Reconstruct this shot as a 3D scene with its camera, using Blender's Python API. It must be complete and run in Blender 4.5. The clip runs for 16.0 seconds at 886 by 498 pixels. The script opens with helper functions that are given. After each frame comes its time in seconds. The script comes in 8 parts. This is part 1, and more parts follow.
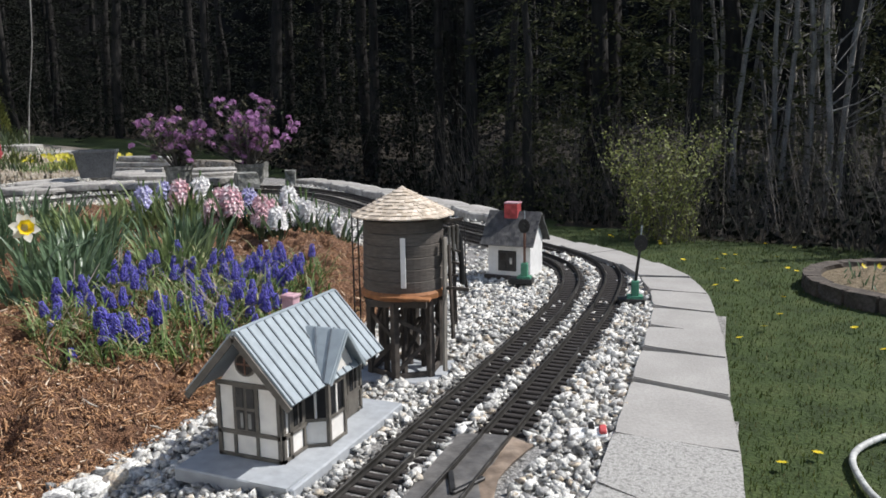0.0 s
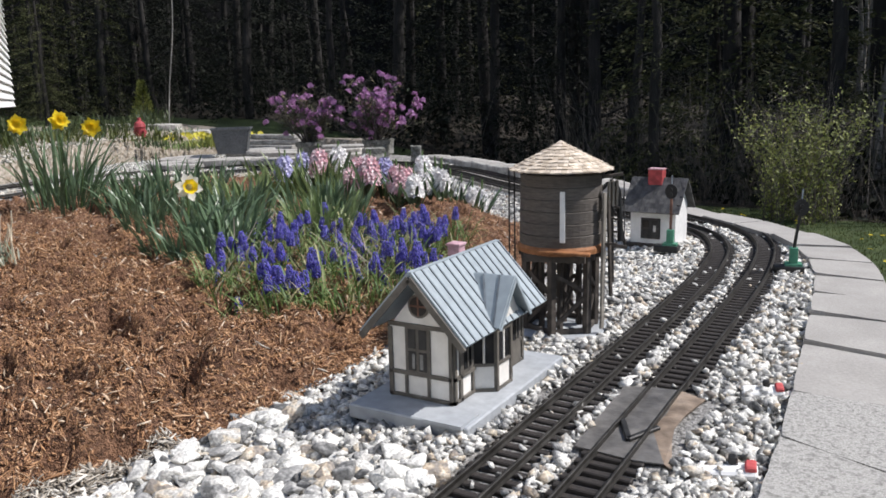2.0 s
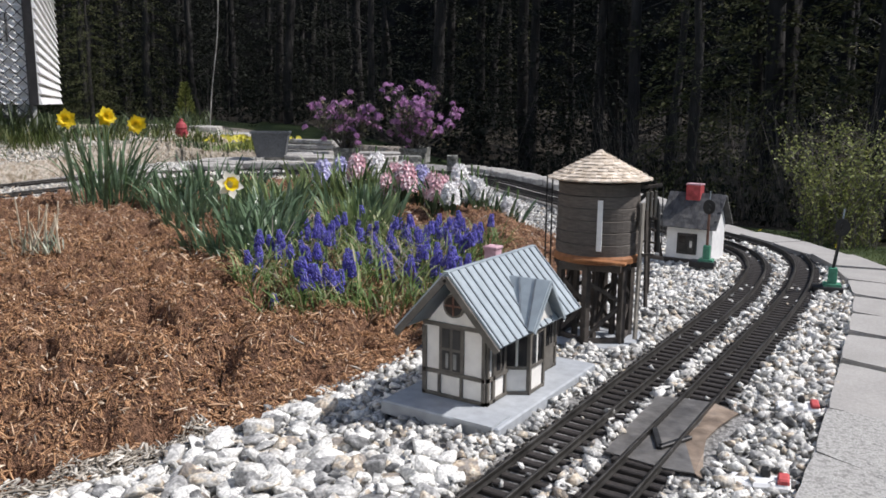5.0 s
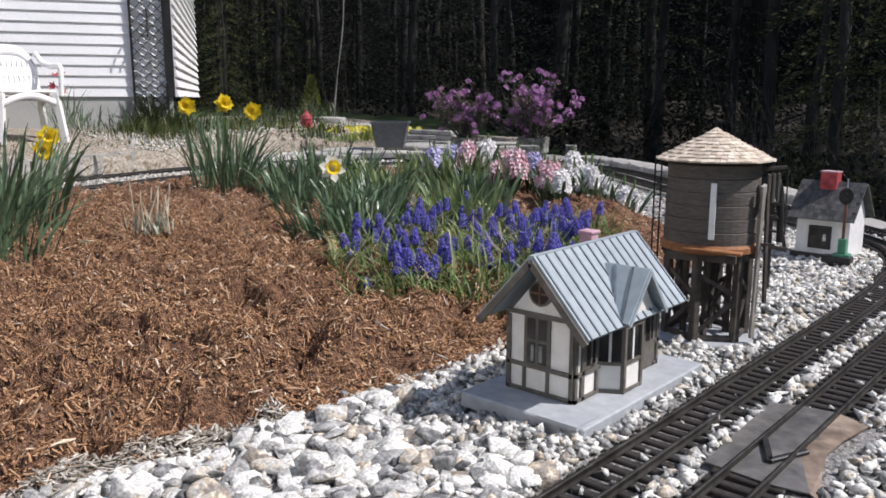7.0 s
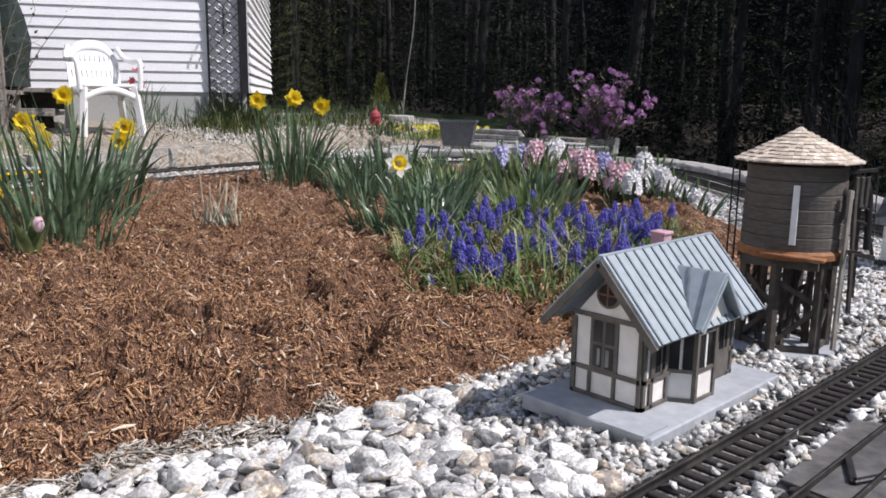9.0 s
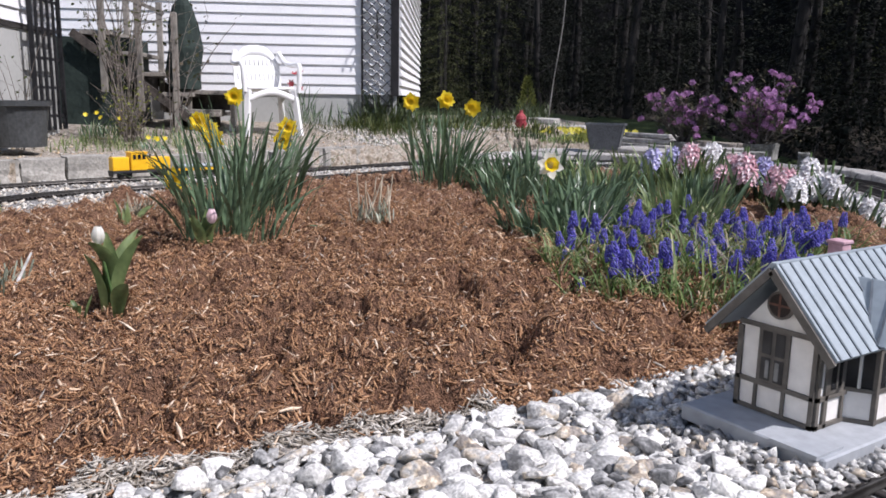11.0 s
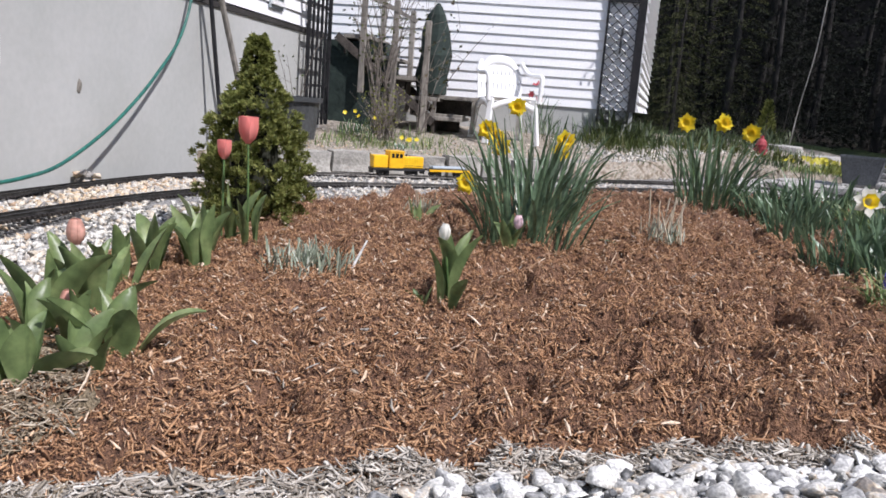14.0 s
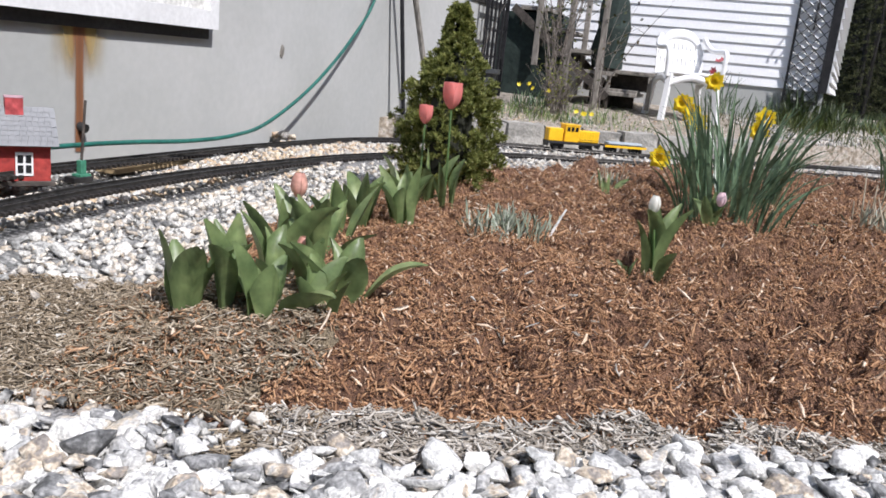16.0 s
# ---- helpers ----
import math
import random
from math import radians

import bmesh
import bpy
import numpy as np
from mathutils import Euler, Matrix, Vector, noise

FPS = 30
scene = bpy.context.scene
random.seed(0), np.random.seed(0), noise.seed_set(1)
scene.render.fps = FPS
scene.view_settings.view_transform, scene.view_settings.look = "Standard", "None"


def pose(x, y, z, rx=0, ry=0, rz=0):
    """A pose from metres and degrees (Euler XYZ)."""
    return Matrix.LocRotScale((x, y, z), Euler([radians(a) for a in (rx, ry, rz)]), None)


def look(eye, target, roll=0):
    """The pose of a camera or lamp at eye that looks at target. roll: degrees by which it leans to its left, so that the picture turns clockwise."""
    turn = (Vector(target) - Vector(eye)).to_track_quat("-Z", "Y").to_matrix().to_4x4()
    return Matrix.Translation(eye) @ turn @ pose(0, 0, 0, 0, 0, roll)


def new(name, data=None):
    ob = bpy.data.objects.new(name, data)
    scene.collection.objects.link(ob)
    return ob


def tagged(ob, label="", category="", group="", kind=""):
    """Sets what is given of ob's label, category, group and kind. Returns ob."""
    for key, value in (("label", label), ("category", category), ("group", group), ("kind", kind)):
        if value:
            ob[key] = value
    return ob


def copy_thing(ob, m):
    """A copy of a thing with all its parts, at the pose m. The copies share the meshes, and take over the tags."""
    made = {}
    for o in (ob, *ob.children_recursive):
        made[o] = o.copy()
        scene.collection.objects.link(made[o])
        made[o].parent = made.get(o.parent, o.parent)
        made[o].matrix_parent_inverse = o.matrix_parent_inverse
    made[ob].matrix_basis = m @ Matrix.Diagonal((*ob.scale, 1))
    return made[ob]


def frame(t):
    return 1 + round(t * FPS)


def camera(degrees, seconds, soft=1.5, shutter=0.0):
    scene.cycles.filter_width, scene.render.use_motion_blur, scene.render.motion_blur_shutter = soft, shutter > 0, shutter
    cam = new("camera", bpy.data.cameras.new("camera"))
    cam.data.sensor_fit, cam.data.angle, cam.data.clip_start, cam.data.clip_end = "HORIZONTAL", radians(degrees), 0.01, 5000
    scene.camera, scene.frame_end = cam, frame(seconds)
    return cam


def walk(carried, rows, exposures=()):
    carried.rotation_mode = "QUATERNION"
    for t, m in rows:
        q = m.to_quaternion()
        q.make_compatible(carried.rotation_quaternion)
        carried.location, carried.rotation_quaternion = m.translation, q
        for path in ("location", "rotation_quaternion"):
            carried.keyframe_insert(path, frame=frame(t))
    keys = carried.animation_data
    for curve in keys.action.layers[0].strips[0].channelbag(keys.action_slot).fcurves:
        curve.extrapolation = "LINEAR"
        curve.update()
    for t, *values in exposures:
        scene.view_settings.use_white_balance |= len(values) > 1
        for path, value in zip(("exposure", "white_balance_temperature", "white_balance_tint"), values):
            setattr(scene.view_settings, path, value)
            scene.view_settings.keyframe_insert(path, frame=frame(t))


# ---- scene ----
cam = camera(57.8, 16.0, 1.7)
PATH = [
    (0, (0.5128, -0.049, 0.5174), (-0.2405, 1.771, 0.1732), -0.83),
    (0.5, (0.4929, -0.08, 0.512), (-0.3767, 1.69, 0.1805), -0.56),
    (1, (0.482, -0.096, 0.5047), (-0.4318, 1.654, 0.1844), -0.27),
    (1.5, (0.4478, -0.089, 0.465), (-0.5404, 1.603, 0.0652), -2.29),
    (2, (0.4338, -0.095, 0.4628), (-0.5658, 1.596, 0.0827), -1.4),
    (2.5, (0.44, -0.083, 0.4559), (-0.5341, 1.615, 0.0493), -0.99),
    (3, (0.4401, -0.088, 0.4499), (-0.5471, 1.605, 0.0501), -0.19),
    (3.5, (0.4361, -0.102, 0.4508), (-0.6053, 1.571, 0.1079), 0.49),
    (6, (0.4293, -0.113, 0.4417), (-0.6665, 1.518, 0.0687), 0.37),
    (6.5, (0.4256, -0.086, 0.4236), (-0.7568, 1.479, 0.0319), 0.23),
    (7, (0.4277, -0.012, 0.4176), (-0.8801, 1.456, 0.0484), 0.07),
    (7.5, (0.4368, 0.017, 0.4168), (-0.8855, 1.476, 0.0663), 0.26),
    (8, (0.4278, 0.018, 0.4146), (-0.9176, 1.457, 0.0697), 0.65),
    (8.5, (0.4159, 0.011, 0.4084), (-0.9852, 1.392, 0.0493), 0.52),
    (8.7, (0.4119, 0.01, 0.4073), (-0.9941, 1.384, 0.0431), 0.71),
    (10.8, (0.396, -0.001, 0.403), (-1.2289, 1.103, 0.0304), 0.45),
    (11, (0.3921, -0.014, 0.4009), (-1.2459, 1.073, 0.0331), 0.94),
    (11.5, (0.3668, -0.11, 0.4134), (-1.3596, 0.837, 0.0648), 1.26),
    (12, (0.3448, -0.196, 0.413), (-1.4507, 0.617, 0.072), 2.18),
    (12.5, (0.3468, -0.236, 0.412), (-1.468, 0.541, 0.0867), 3.46),
    (13, (0.3329, -0.259, 0.4077), (-1.5015, 0.46, 0.06), 3.42),
    (13.5, (0.315, -0.271, 0.4014), (-1.5278, 0.407, 0.0245), 3.9),
    (14, (0.31, -0.282, 0.4013), (-1.5411, 0.38, 0.0372), 4.49),
    (14.5, (0.3091, -0.288, 0.3993), (-1.5555, 0.32, 0.0079), 3.96),
    (15, (0.3043, -0.317, 0.3902), (-1.5712, 0.217, -0.0544), 4.42),
    (15.5, (0.3053, -0.366, 0.3862), (-1.5952, 0.075, -0.0559), 4.86),
    (16, (0.3055, -0.397, 0.3762), (-1.6177, -0.094, -0.0814), 5.88),
]
walk(cam, [(t, look(e, g, r)) for t, e, g, r in PATH], [(0.0, 0.10, 6500, 10), (0.5, 0.18, 6500, 10), (1.0, 0.26, 6500, 10), (1.5, 0.20, 6500, 11), (2.5, 0.12, 6480, 12), (6.0, 0.07, 6450, 13), (8.0, 0.04, 6400, 15), (12.0, 0.10, 6200, 18), (16.0, 0.16, 6200, 14)])

# ---- light ----
SUN = Vector((0.17, 0.10, 0.24)).normalized()      # towards the sun
world = bpy.data.worlds.new("sky")
world.use_nodes = True
scene.world = world
wn, wl = world.node_tree.nodes, world.node_tree.links
wn.clear()
sky = wn.new("ShaderNodeTexSky")
sky.sky_type, sky.sun_disc = "NISHITA", False
sky.sun_elevation = math.asin(SUN.z)
sky.sun_rotation = math.atan2(SUN.x, SUN.y)
bg = wn.new("ShaderNodeBackground")
bg.inputs["Strength"].default_value = 0.12
wo = wn.new("ShaderNodeOutputWorld")
wl.new(sky.outputs[0], bg.inputs[0])
wl.new(bg.outputs[0], wo.inputs[0])
sun_data = bpy.data.lights.new("sun", "SUN")
sun_data.energy, sun_data.angle, sun_data.color = 5.0, radians(0.5), (1.0, 0.972, 0.94)
sun = new("sun", sun_data)
sun.matrix_world = look(SUN * 20, (0, 0, 0))

# ---- materials ----
MATS = {}


def mat(name, stops, scale=8.0, rough=0.8, bump=0.2, fine=60.0, metal=0.0, source="noise", coat=0.0,
        fine_amount=0.35, through_light=0.0, stretch=(1, 1, 1), bump_distance=0.01, specular=0.4, mottle=0.25):
    """A surface of two scales: broad stains along a colour ramp, fine grain over it, and relief."""
    if name in MATS:
        return MATS[name]
    m = bpy.data.materials.new(name)
    m.use_nodes = True
    nodes, links = m.node_tree.nodes, m.node_tree.links
    nodes.clear()
    out = nodes.new("ShaderNodeOutputMaterial")
    shader = nodes.new("ShaderNodeBsdfPrincipled")
    coord = nodes.new("ShaderNodeTexCoord")
    mapping = nodes.new("ShaderNodeMapping")
    mapping.inputs["Scale"].default_value = stretch
    links.new(coord.outputs["Object"], mapping.inputs["Vector"])
    broad = nodes.new("ShaderNodeTexNoise")
    broad.inputs["Scale"].default_value, broad.inputs["Detail"].default_value = scale, 4.0
    links.new(mapping.outputs[0], broad.inputs["Vector"])
    ramp = nodes.new("ShaderNodeValToRGB")
    ramp.color_ramp.elements.remove(ramp.color_ramp.elements[1])
    for i, (p, c) in enumerate(stops):
        e = ramp.color_ramp.elements[0] if i == 0 else ramp.color_ramp.elements.new(p)
        e.position, e.color = p, (*c, 1)
    if source == "noise":
        links.new(broad.outputs["Fac"], ramp.inputs[0])
    else:
        if source == "island":
            info = nodes.new("ShaderNodeNewGeometry")
            rnd = info.outputs["Random Per Island"]
        else:
            info = nodes.new("ShaderNodeObjectInfo")
            rnd = info.outputs["Random"]
        add = nodes.new("ShaderNodeMath")
        add.operation = "MULTIPLY_ADD"
        links.new(broad.outputs["Fac"], add.inputs[0])
        add.inputs[1].default_value = mottle
        links.new(rnd, add.inputs[2])
        off = nodes.new("ShaderNodeMath")
        off.operation = "SUBTRACT"
        links.new(add.outputs[0], off.inputs[0])
        off.inputs[1].default_value = mottle * 0.5
        links.new(off.outputs[0], ramp.inputs[0])
    grain = nodes.new("ShaderNodeTexNoise")
    grain.inputs["Scale"].default_value, grain.inputs["Detail"].default_value = fine, 5.0
    links.new(mapping.outputs[0], grain.inputs["Vector"])
    span = nodes.new("ShaderNodeMapRange")
    span.inputs["From Min"].default_value, span.inputs["From Max"].default_value = 0.3, 0.7
    span.inputs["To Min"].default_value, span.inputs["To Max"].default_value = 1 - fine_amount, 1 + fine_amount * 0.5
    links.new(grain.outputs["Fac"], span.inputs[0])
    mul = nodes.new("ShaderNodeVectorMath")
    mul.operation = "MULTIPLY"
    links.new(ramp.outputs[0], mul.inputs[0])
    links.new(span.outputs[0], mul.inputs[1])
    links.new(mul.outputs[0], shader.inputs["Base Color"])
    shader.inputs["Roughness"].default_value = rough
    shader.inputs["Metallic"].default_value = metal
    shader.inputs["Coat Weight"].default_value = coat
    shader.inputs["Specular IOR Level"].default_value = specular
    if bump:
        b = nodes.new("ShaderNodeBump")
        b.inputs["Strength"].default_value, b.inputs["Distance"].default_value = bump, bump_distance
        links.new(grain.outputs["Fac"], b.inputs["Height"])
        links.new(b.outputs[0], shader.inputs["Normal"])
    last = shader.outputs[0]
    if through_light:
        t = nodes.new("ShaderNodeBsdfTranslucent")
        links.new(mul.outputs[0], t.inputs[0])
        mix = nodes.new("ShaderNodeMixShader")
        mix.inputs[0].default_value = through_light
        links.new(last, mix.inputs[1])
        links.new(t.outputs[0], mix.inputs[2])
        last = mix.outputs[0]
    links.new(last, out.inputs[0])
    MATS[name] = m
    return m


def two(name, a, b, **kw):
    return mat(name, [(0.3, a), (0.7, b)], **kw)


STONE_STOPS = [(0.0, (.10, .10, .098)), (0.07, (.22, .22, .215)), (0.17, (.40, .395, .38)), (0.30, (.60, .59, .555)), (0.45, (.70, .69, .65)), (0.62, (.80, .785, .74)),
               (0.76, (.70, .685, .64)), (0.85, (.50, .485, .455)), (0.92, (.66, .575, .45)), (0.96, (.44, .36, .27)), (1.0, (.28, .25, .22))]
M_STONE = mat("white_stone", STONE_STOPS, scale=75, rough=0.8, bump=0.7, fine=230, source="island", bump_distance=0.003, mottle=0.55, fine_amount=0.5)
M_STONE_ONE = mat("white_stone_single", STONE_STOPS, scale=1.5, rough=0.8, bump=0.7, fine=5, source="object", bump_distance=0.003, mottle=0.55, fine_amount=0.5)
MIX_STOPS = [(0.0, (.15, .15, .14)), (0.12, (.33, .325, .305)), (0.3, (.54, .53, .49)), (0.5, (.68, .655, .60)), (0.7, (.72, .67, .58)), (0.87, (.56, .47, .36)), (1.0, (.38, .35, .31))]
M_MIX_STONE = mat("mixed_pale_stone", MIX_STOPS, scale=60, rough=0.8, bump=0.6, fine=200, source="island", bump_distance=0.003, mottle=0.7, fine_amount=0.5)
TAN_STOPS = [(0.0, (.2, .19, .18)), (0.2, (.5, .47, .42)), (0.5, (.66, .60, .50)), (0.8, (.60, .46, .30)), (0.95, (.42, .3, .2))]
M_TAN_STONE = mat("tan_stone", TAN_STOPS, scale=15, rough=0.8, bump=0.4, fine=80, source="island")
# base sheet darkened: shadow in the gaps between stones is in its colour
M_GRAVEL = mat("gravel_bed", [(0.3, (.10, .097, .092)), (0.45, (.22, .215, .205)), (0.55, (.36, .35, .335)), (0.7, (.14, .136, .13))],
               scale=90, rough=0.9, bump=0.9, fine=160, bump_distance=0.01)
M_YARD = mat("dry_yard", [(0.3, (.15, .12, .085)), (0.45, (.28, .235, .18)), (0.56, (.40, .36, .31)), (0.7, (.17, .15, .09))],
             scale=22, rough=0.95, bump=0.8, fine=40, bump_distance=0.02)
M_MULCH = mat("mulch_soil", [(0.3, (.10, .052, .031)), (0.5, (.27, .142, .083)), (0.7, (.44, .245, .145))], scale=95, rough=0.95,
              bump=1.0, fine=300, bump_distance=0.02)
M_CHIP = mat("mulch_chip", [(0.0, (.23, .119, .061)), (0.3, (.37, .199, .102)), (0.6, (.475, .266, .138)), (0.85, (.56, .335, .182)),
                            (0.95, (.64, .43, .28)), (1.0, (.74, .58, .43))], scale=60, rough=0.9, bump=0.3, fine=200, source="island", mottle=0.5)
M_TAN_CHIP = mat("fresh_wood_splinter", [(0.0, (.50, .30, .17)), (0.5, (.66, .47, .31)), (1.0, (.78, .64, .49))], scale=60, rough=0.85, bump=0.3, fine=200, source="island")
M_PALE_CHIP = mat("bleached_chip", [(0.0, (.24, .205, .16)), (0.4, (.40, .355, .295)), (0.8, (.55, .505, .44)), (1.0, (.68, .64, .57))],
                  scale=40, rough=0.95, bump=0.3, fine=150, source="island")
M_OLD_CHIP = mat("weathered_chip", [(0.0, (.14, .108, .07)), (0.4, (.29, .228, .152)), (0.8, (.44, .362, .26)), (1.0, (.62, .54, .43))],
                 scale=30, rough=0.95, bump=0.3, fine=150, source="island")
M_OLD_SOIL = mat("old_mulch_soil", [(0.3, (.13, .098, .06)), (0.5, (.245, .193, .122)), (0.7, (.36, .29, .195))], scale=45, rough=0.95, bump=1.0, fine=200, bump_distance=0.015)
M_STRAW = mat("pale_straw", [(0.3, (.34, .27, .18)), (0.7, (.60, .52, .40))], scale=20, rough=0.85, bump=0.2)
M_LAWN = mat("lawn_soil", [(0.3, (.026, .042, .010)), (0.5, (.04, .064, .015)), (0.7, (.058, .078, .022))], scale=5, rough=0.95, bump=0.8, fine=60, bump_distance=0.02)
# shade under the trees is put into the floor's colour
M_FLOOR = mat("shaded_forest_floor", [(0.3, (.018, .014, .010)), (0.6, (.034, .026, .017)), (0.8, (.022, .025, .012))], scale=1.5, rough=1.0, bump=0.8, fine=20, bump_distance=0.05)
M_GRASS = mat("grass_blade", [(0.0, (.036, .056, .010)), (0.5, (.064, .092, .016)), (0.85, (.11, .128, .032)), (1.0, (.2, .18, .08))], scale=4, rough=0.6, bump=0, source="island", through_light=0.3)
M_SLAB = two("smooth_concrete", (.30, .287, .268), (.37, .355, .333), scale=9, rough=0.85, bump=0.15, fine=180, fine_amount=0.12)
M_AGG = mat("exposed_aggregate", [(0.3, (.20, .196, .182)), (0.45, (.32, .312, .295)), (0.55, (.42, .41, .385)), (0.7, (.25, .243, .226))], scale=150, rough=0.9, bump=0.35, fine=480, bump_distance=0.002)
M_RAIL = two("aged_brass_rail", (.046, .043, .039), (.10, .095, .087), scale=25, rough=0.42, bump=0.1, metal=0.7)
M_TIE = two("dark_plastic_tie", (.018, .015, .013), (.04, .034, .03), scale=20, rough=0.6, bump=0.2, fine=120)
M_CREAM = two("cream_wall_paint", (.73, .70, .645), (.81, .785, .74), scale=12, rough=0.7, bump=0.05, fine_amount=0.1)
M_TRIM = two("taupe_trim_paint", (.11, .10, .085), (.15, .135, .115), scale=20, rough=0.6, bump=0.1)
M_TIN = two("blue_grey_metal_roof", (.28, .325, .352), (.36, .41, .44), scale=9, rough=0.5, bump=0.06, fine_amount=0.12)
# seams darker than the roof: their shade lines are put into the colour
M_SEAM = two("shaded_roof_seam", (.10, .12, .14), (.15, .17, .19), scale=20, rough=0.5, bump=0.05)
M_DECK = two("grey_platform_paint", (.32, .34, .362), (.385, .405, .425), scale=10, rough=0.7, bump=0.1, fine_amount=0.15)
M_DARK = two("dark_window_glass", (.012, .013, .014), (.03, .03, .032), scale=10, rough=0.15, bump=0)
M_LACE = two("dim_lace_curtain", (.20, .20, .19), (.30, .295, .28), scale=60, rough=0.9, bump=0.2)
M_CURTAIN = two("white_curtain", (.55, .54, .50), (.7, .69, .66), scale=30, rough=0.9, bump=0.1)
M_TANK = two("grey_brown_tank_boards", (.092, .079, .069), (.135, .119, .105), scale=7, rough=0.8, bump=0.25, fine=60, stretch=(1, 1, 6))
M_SHAKE = mat("pale_roof_shake", [(0.0, (.46, .38, .29)), (0.5, (.60, .51, .41)), (1.0, (.70, .61, .51))], scale=20, rough=0.85, bump=0.3, source="object")
M_TIMBER = two("weathered_dark_timber", (.045, .037, .032), (.10, .085, .072), scale=14, rough=0.85, bump=0.3)
M_ORANGE = two("orange_brown_deck", (.26, .105, .04), (.36, .16, .065), scale=14, rough=0.7, bump=0.2)
M_WHITE = two("white_paint", (.72, .72, .71), (.80, .80, .79), scale=5, rough=0.5, bump=0.05, fine_amount=0.1)
M_SHINGLE = mat("grey_shingle", [(0.0, (.062, .062, .066)), (0.5, (.088, .088, .092)), (1.0, (.115, .113, .11))], scale=20, rough=0.9, bump=0.4, source="object")
M_BRICKRED = two("red_painted_chimney", (.36, .045, .05), (.46, .08, .08), scale=30, rough=0.7, bump=0.2)
M_GREYROOF = two("plain_grey_roof", (.21, .215, .22), (.26, .265, .27), scale=12, rough=0.8, bump=0.1, fine_amount=0.1)
M_PINK = two("pink_chimney_paint", (.48, .28, .32), (.58, .38, .42), scale=30, rough=0.7, bump=0.2)
M_GREEN = two("green_signal_base", (.05, .21, .13), (.09, .30, .19), scale=20, rough=0.5, bump=0.1)
M_BLACK = two("black_plastic", (.012, .012, .012), (.03, .03, .03), scale=20, rough=0.5, bump=0.1)
M_RUST = two("rusty_mast", (.10, .05, .035), (.2, .1, .07), scale=30, rough=0.7, bump=0.2)
M_SHEET = mat("weathered_sheet", [(0.3, (.13, .125, .12)), (0.5, (.19, .182, .172)), (0.7, (.25, .235, .215))], scale=14, rough=0.38, bump=0.15, metal=0.3)
M_TANRUST = mat("rusty_tan_metal", [(0.3, (.14, .105, .08)), (0.5, (.23, .175, .13)), (0.7, (.31, .25, .20))], scale=18, rough=0.6, bump=0.2)
M_YELLOW = two("yellow_engine_paint", (.78, .42, .01), (.88, .52, .02), scale=10, rough=0.4, bump=0.05, fine_amount=0.1)
M_SIDING = two("white_vinyl_siding", (.80, .80, .80), (.86, .86, .86), scale=2, rough=0.5, bump=0.05, fine_amount=0.06)
M_CONC = mat("grey_foundation", [(0.3, (.38, .385, .365)), (0.5, (.42, .425, .405)), (0.7, (.465, .468, .45))], scale=1.4, rough=0.9, bump=0.05, fine=30, fine_amount=0.05)
# darkened for the overhang's shadow on the window ledge; sill and mullion share it
M_SILL = two("shaded_sill_board", (.025, .022, .02), (.05, .045, .042), scale=6, rough=0.8, bump=0.2)
M_BLOCK = mat("retaining_block", [(0.3, (.27, .26, .235)), (0.5, (.36, .345, .31)), (0.7, (.44, .42, .38))], scale=12, rough=0.95, bump=0.6, fine=60, bump_distance=0.006)
M_FLAG = mat("flagstone", [(0.3, (.25, .238, .22)), (0.5, (.37, .355, .33)), (0.7, (.49, .47, .44))], scale=6, rough=0.9, bump=0.6, fine=40, bump_distance=0.01)
M_BARK = mat("grey_bark", [(0.3, (.05, .045, .04)), (0.5, (.09, .082, .075)), (0.75, (.17, .16, .15))], scale=6, rough=0.95, bump=0.7, fine=25, stretch=(1, 1, .25), bump_distance=0.03)
# grey_bark darkened for trees of the wood, canopy shade put into the colour
M_WOODBARK = mat("shaded_forest_bark", [(0.3, (.012, .011, .010)), (0.5, (.022, .020, .0185)), (0.75, (.042, .039, .036))], scale=6, rough=0.95, bump=0.7, fine=25, stretch=(1, 1, .25), bump_distance=0.03)
# dry_twig darkened: shade along the wood's edge is put into the colour
M_BRUSH = mat("shaded_undergrowth_twig", [(0.3, (.075, .066, .058)), (0.7, (.16, .142, .125))], scale=20, rough=0.9, bump=0.2)
M_TWIG = mat("dry_twig", [(0.3, (.12, .10, .085)), (0.7, (.24, .21, .18))], scale=20, rough=0.9, bump=0.2)
M_BIRCH = mat("pale_birch_bark", [(0.3, (.17, .16, .145)), (0.5, (.30, .285, .26)), (0.7, (.42, .40, .37))], scale=12, rough=0.85, bump=0.3, stretch=(1, 1, .4))
# bark lightened: sun glare over this side is put into the colour
M_SAPLING = mat("glare_pale_sapling_bark", [(0.3, (.17, .155, .14)), (0.7, (.33, .31, .285))], scale=8, rough=0.9, bump=0.3)
# near black: canopy shade over the wood is put into the leaf colour
M_NEEDLE = mat("shaded_dark_foliage", [(0.0, (.009, .011, .008)), (0.5, (.015, .018, .0125)), (0.85, (.025, .028, .020)), (1.0, (.04, .041, .03))], scale=3, rough=0.8, bump=0, source="island", specular=0.12)
# olive leaf lightened: sun on parts of the wood is put into the colour
M_PINE = mat("sunlit_olive_foliage", [(0.0, (.030, .035, .016)), (0.5, (.059, .066, .029)), (0.85, (.098, .103, .047)), (1.0, (.145, .14, .072))], scale=3, rough=0.8, bump=0, source="island", through_light=0.2, specular=0.12)
M_WEED = mat("dark_weed_leaf", [(0.0, (.03, .05, .018)), (0.5, (.06, .09, .034)), (1.0, (.13, .155, .06))], scale=5, rough=0.5, bump=0, source="island", through_light=0.2)
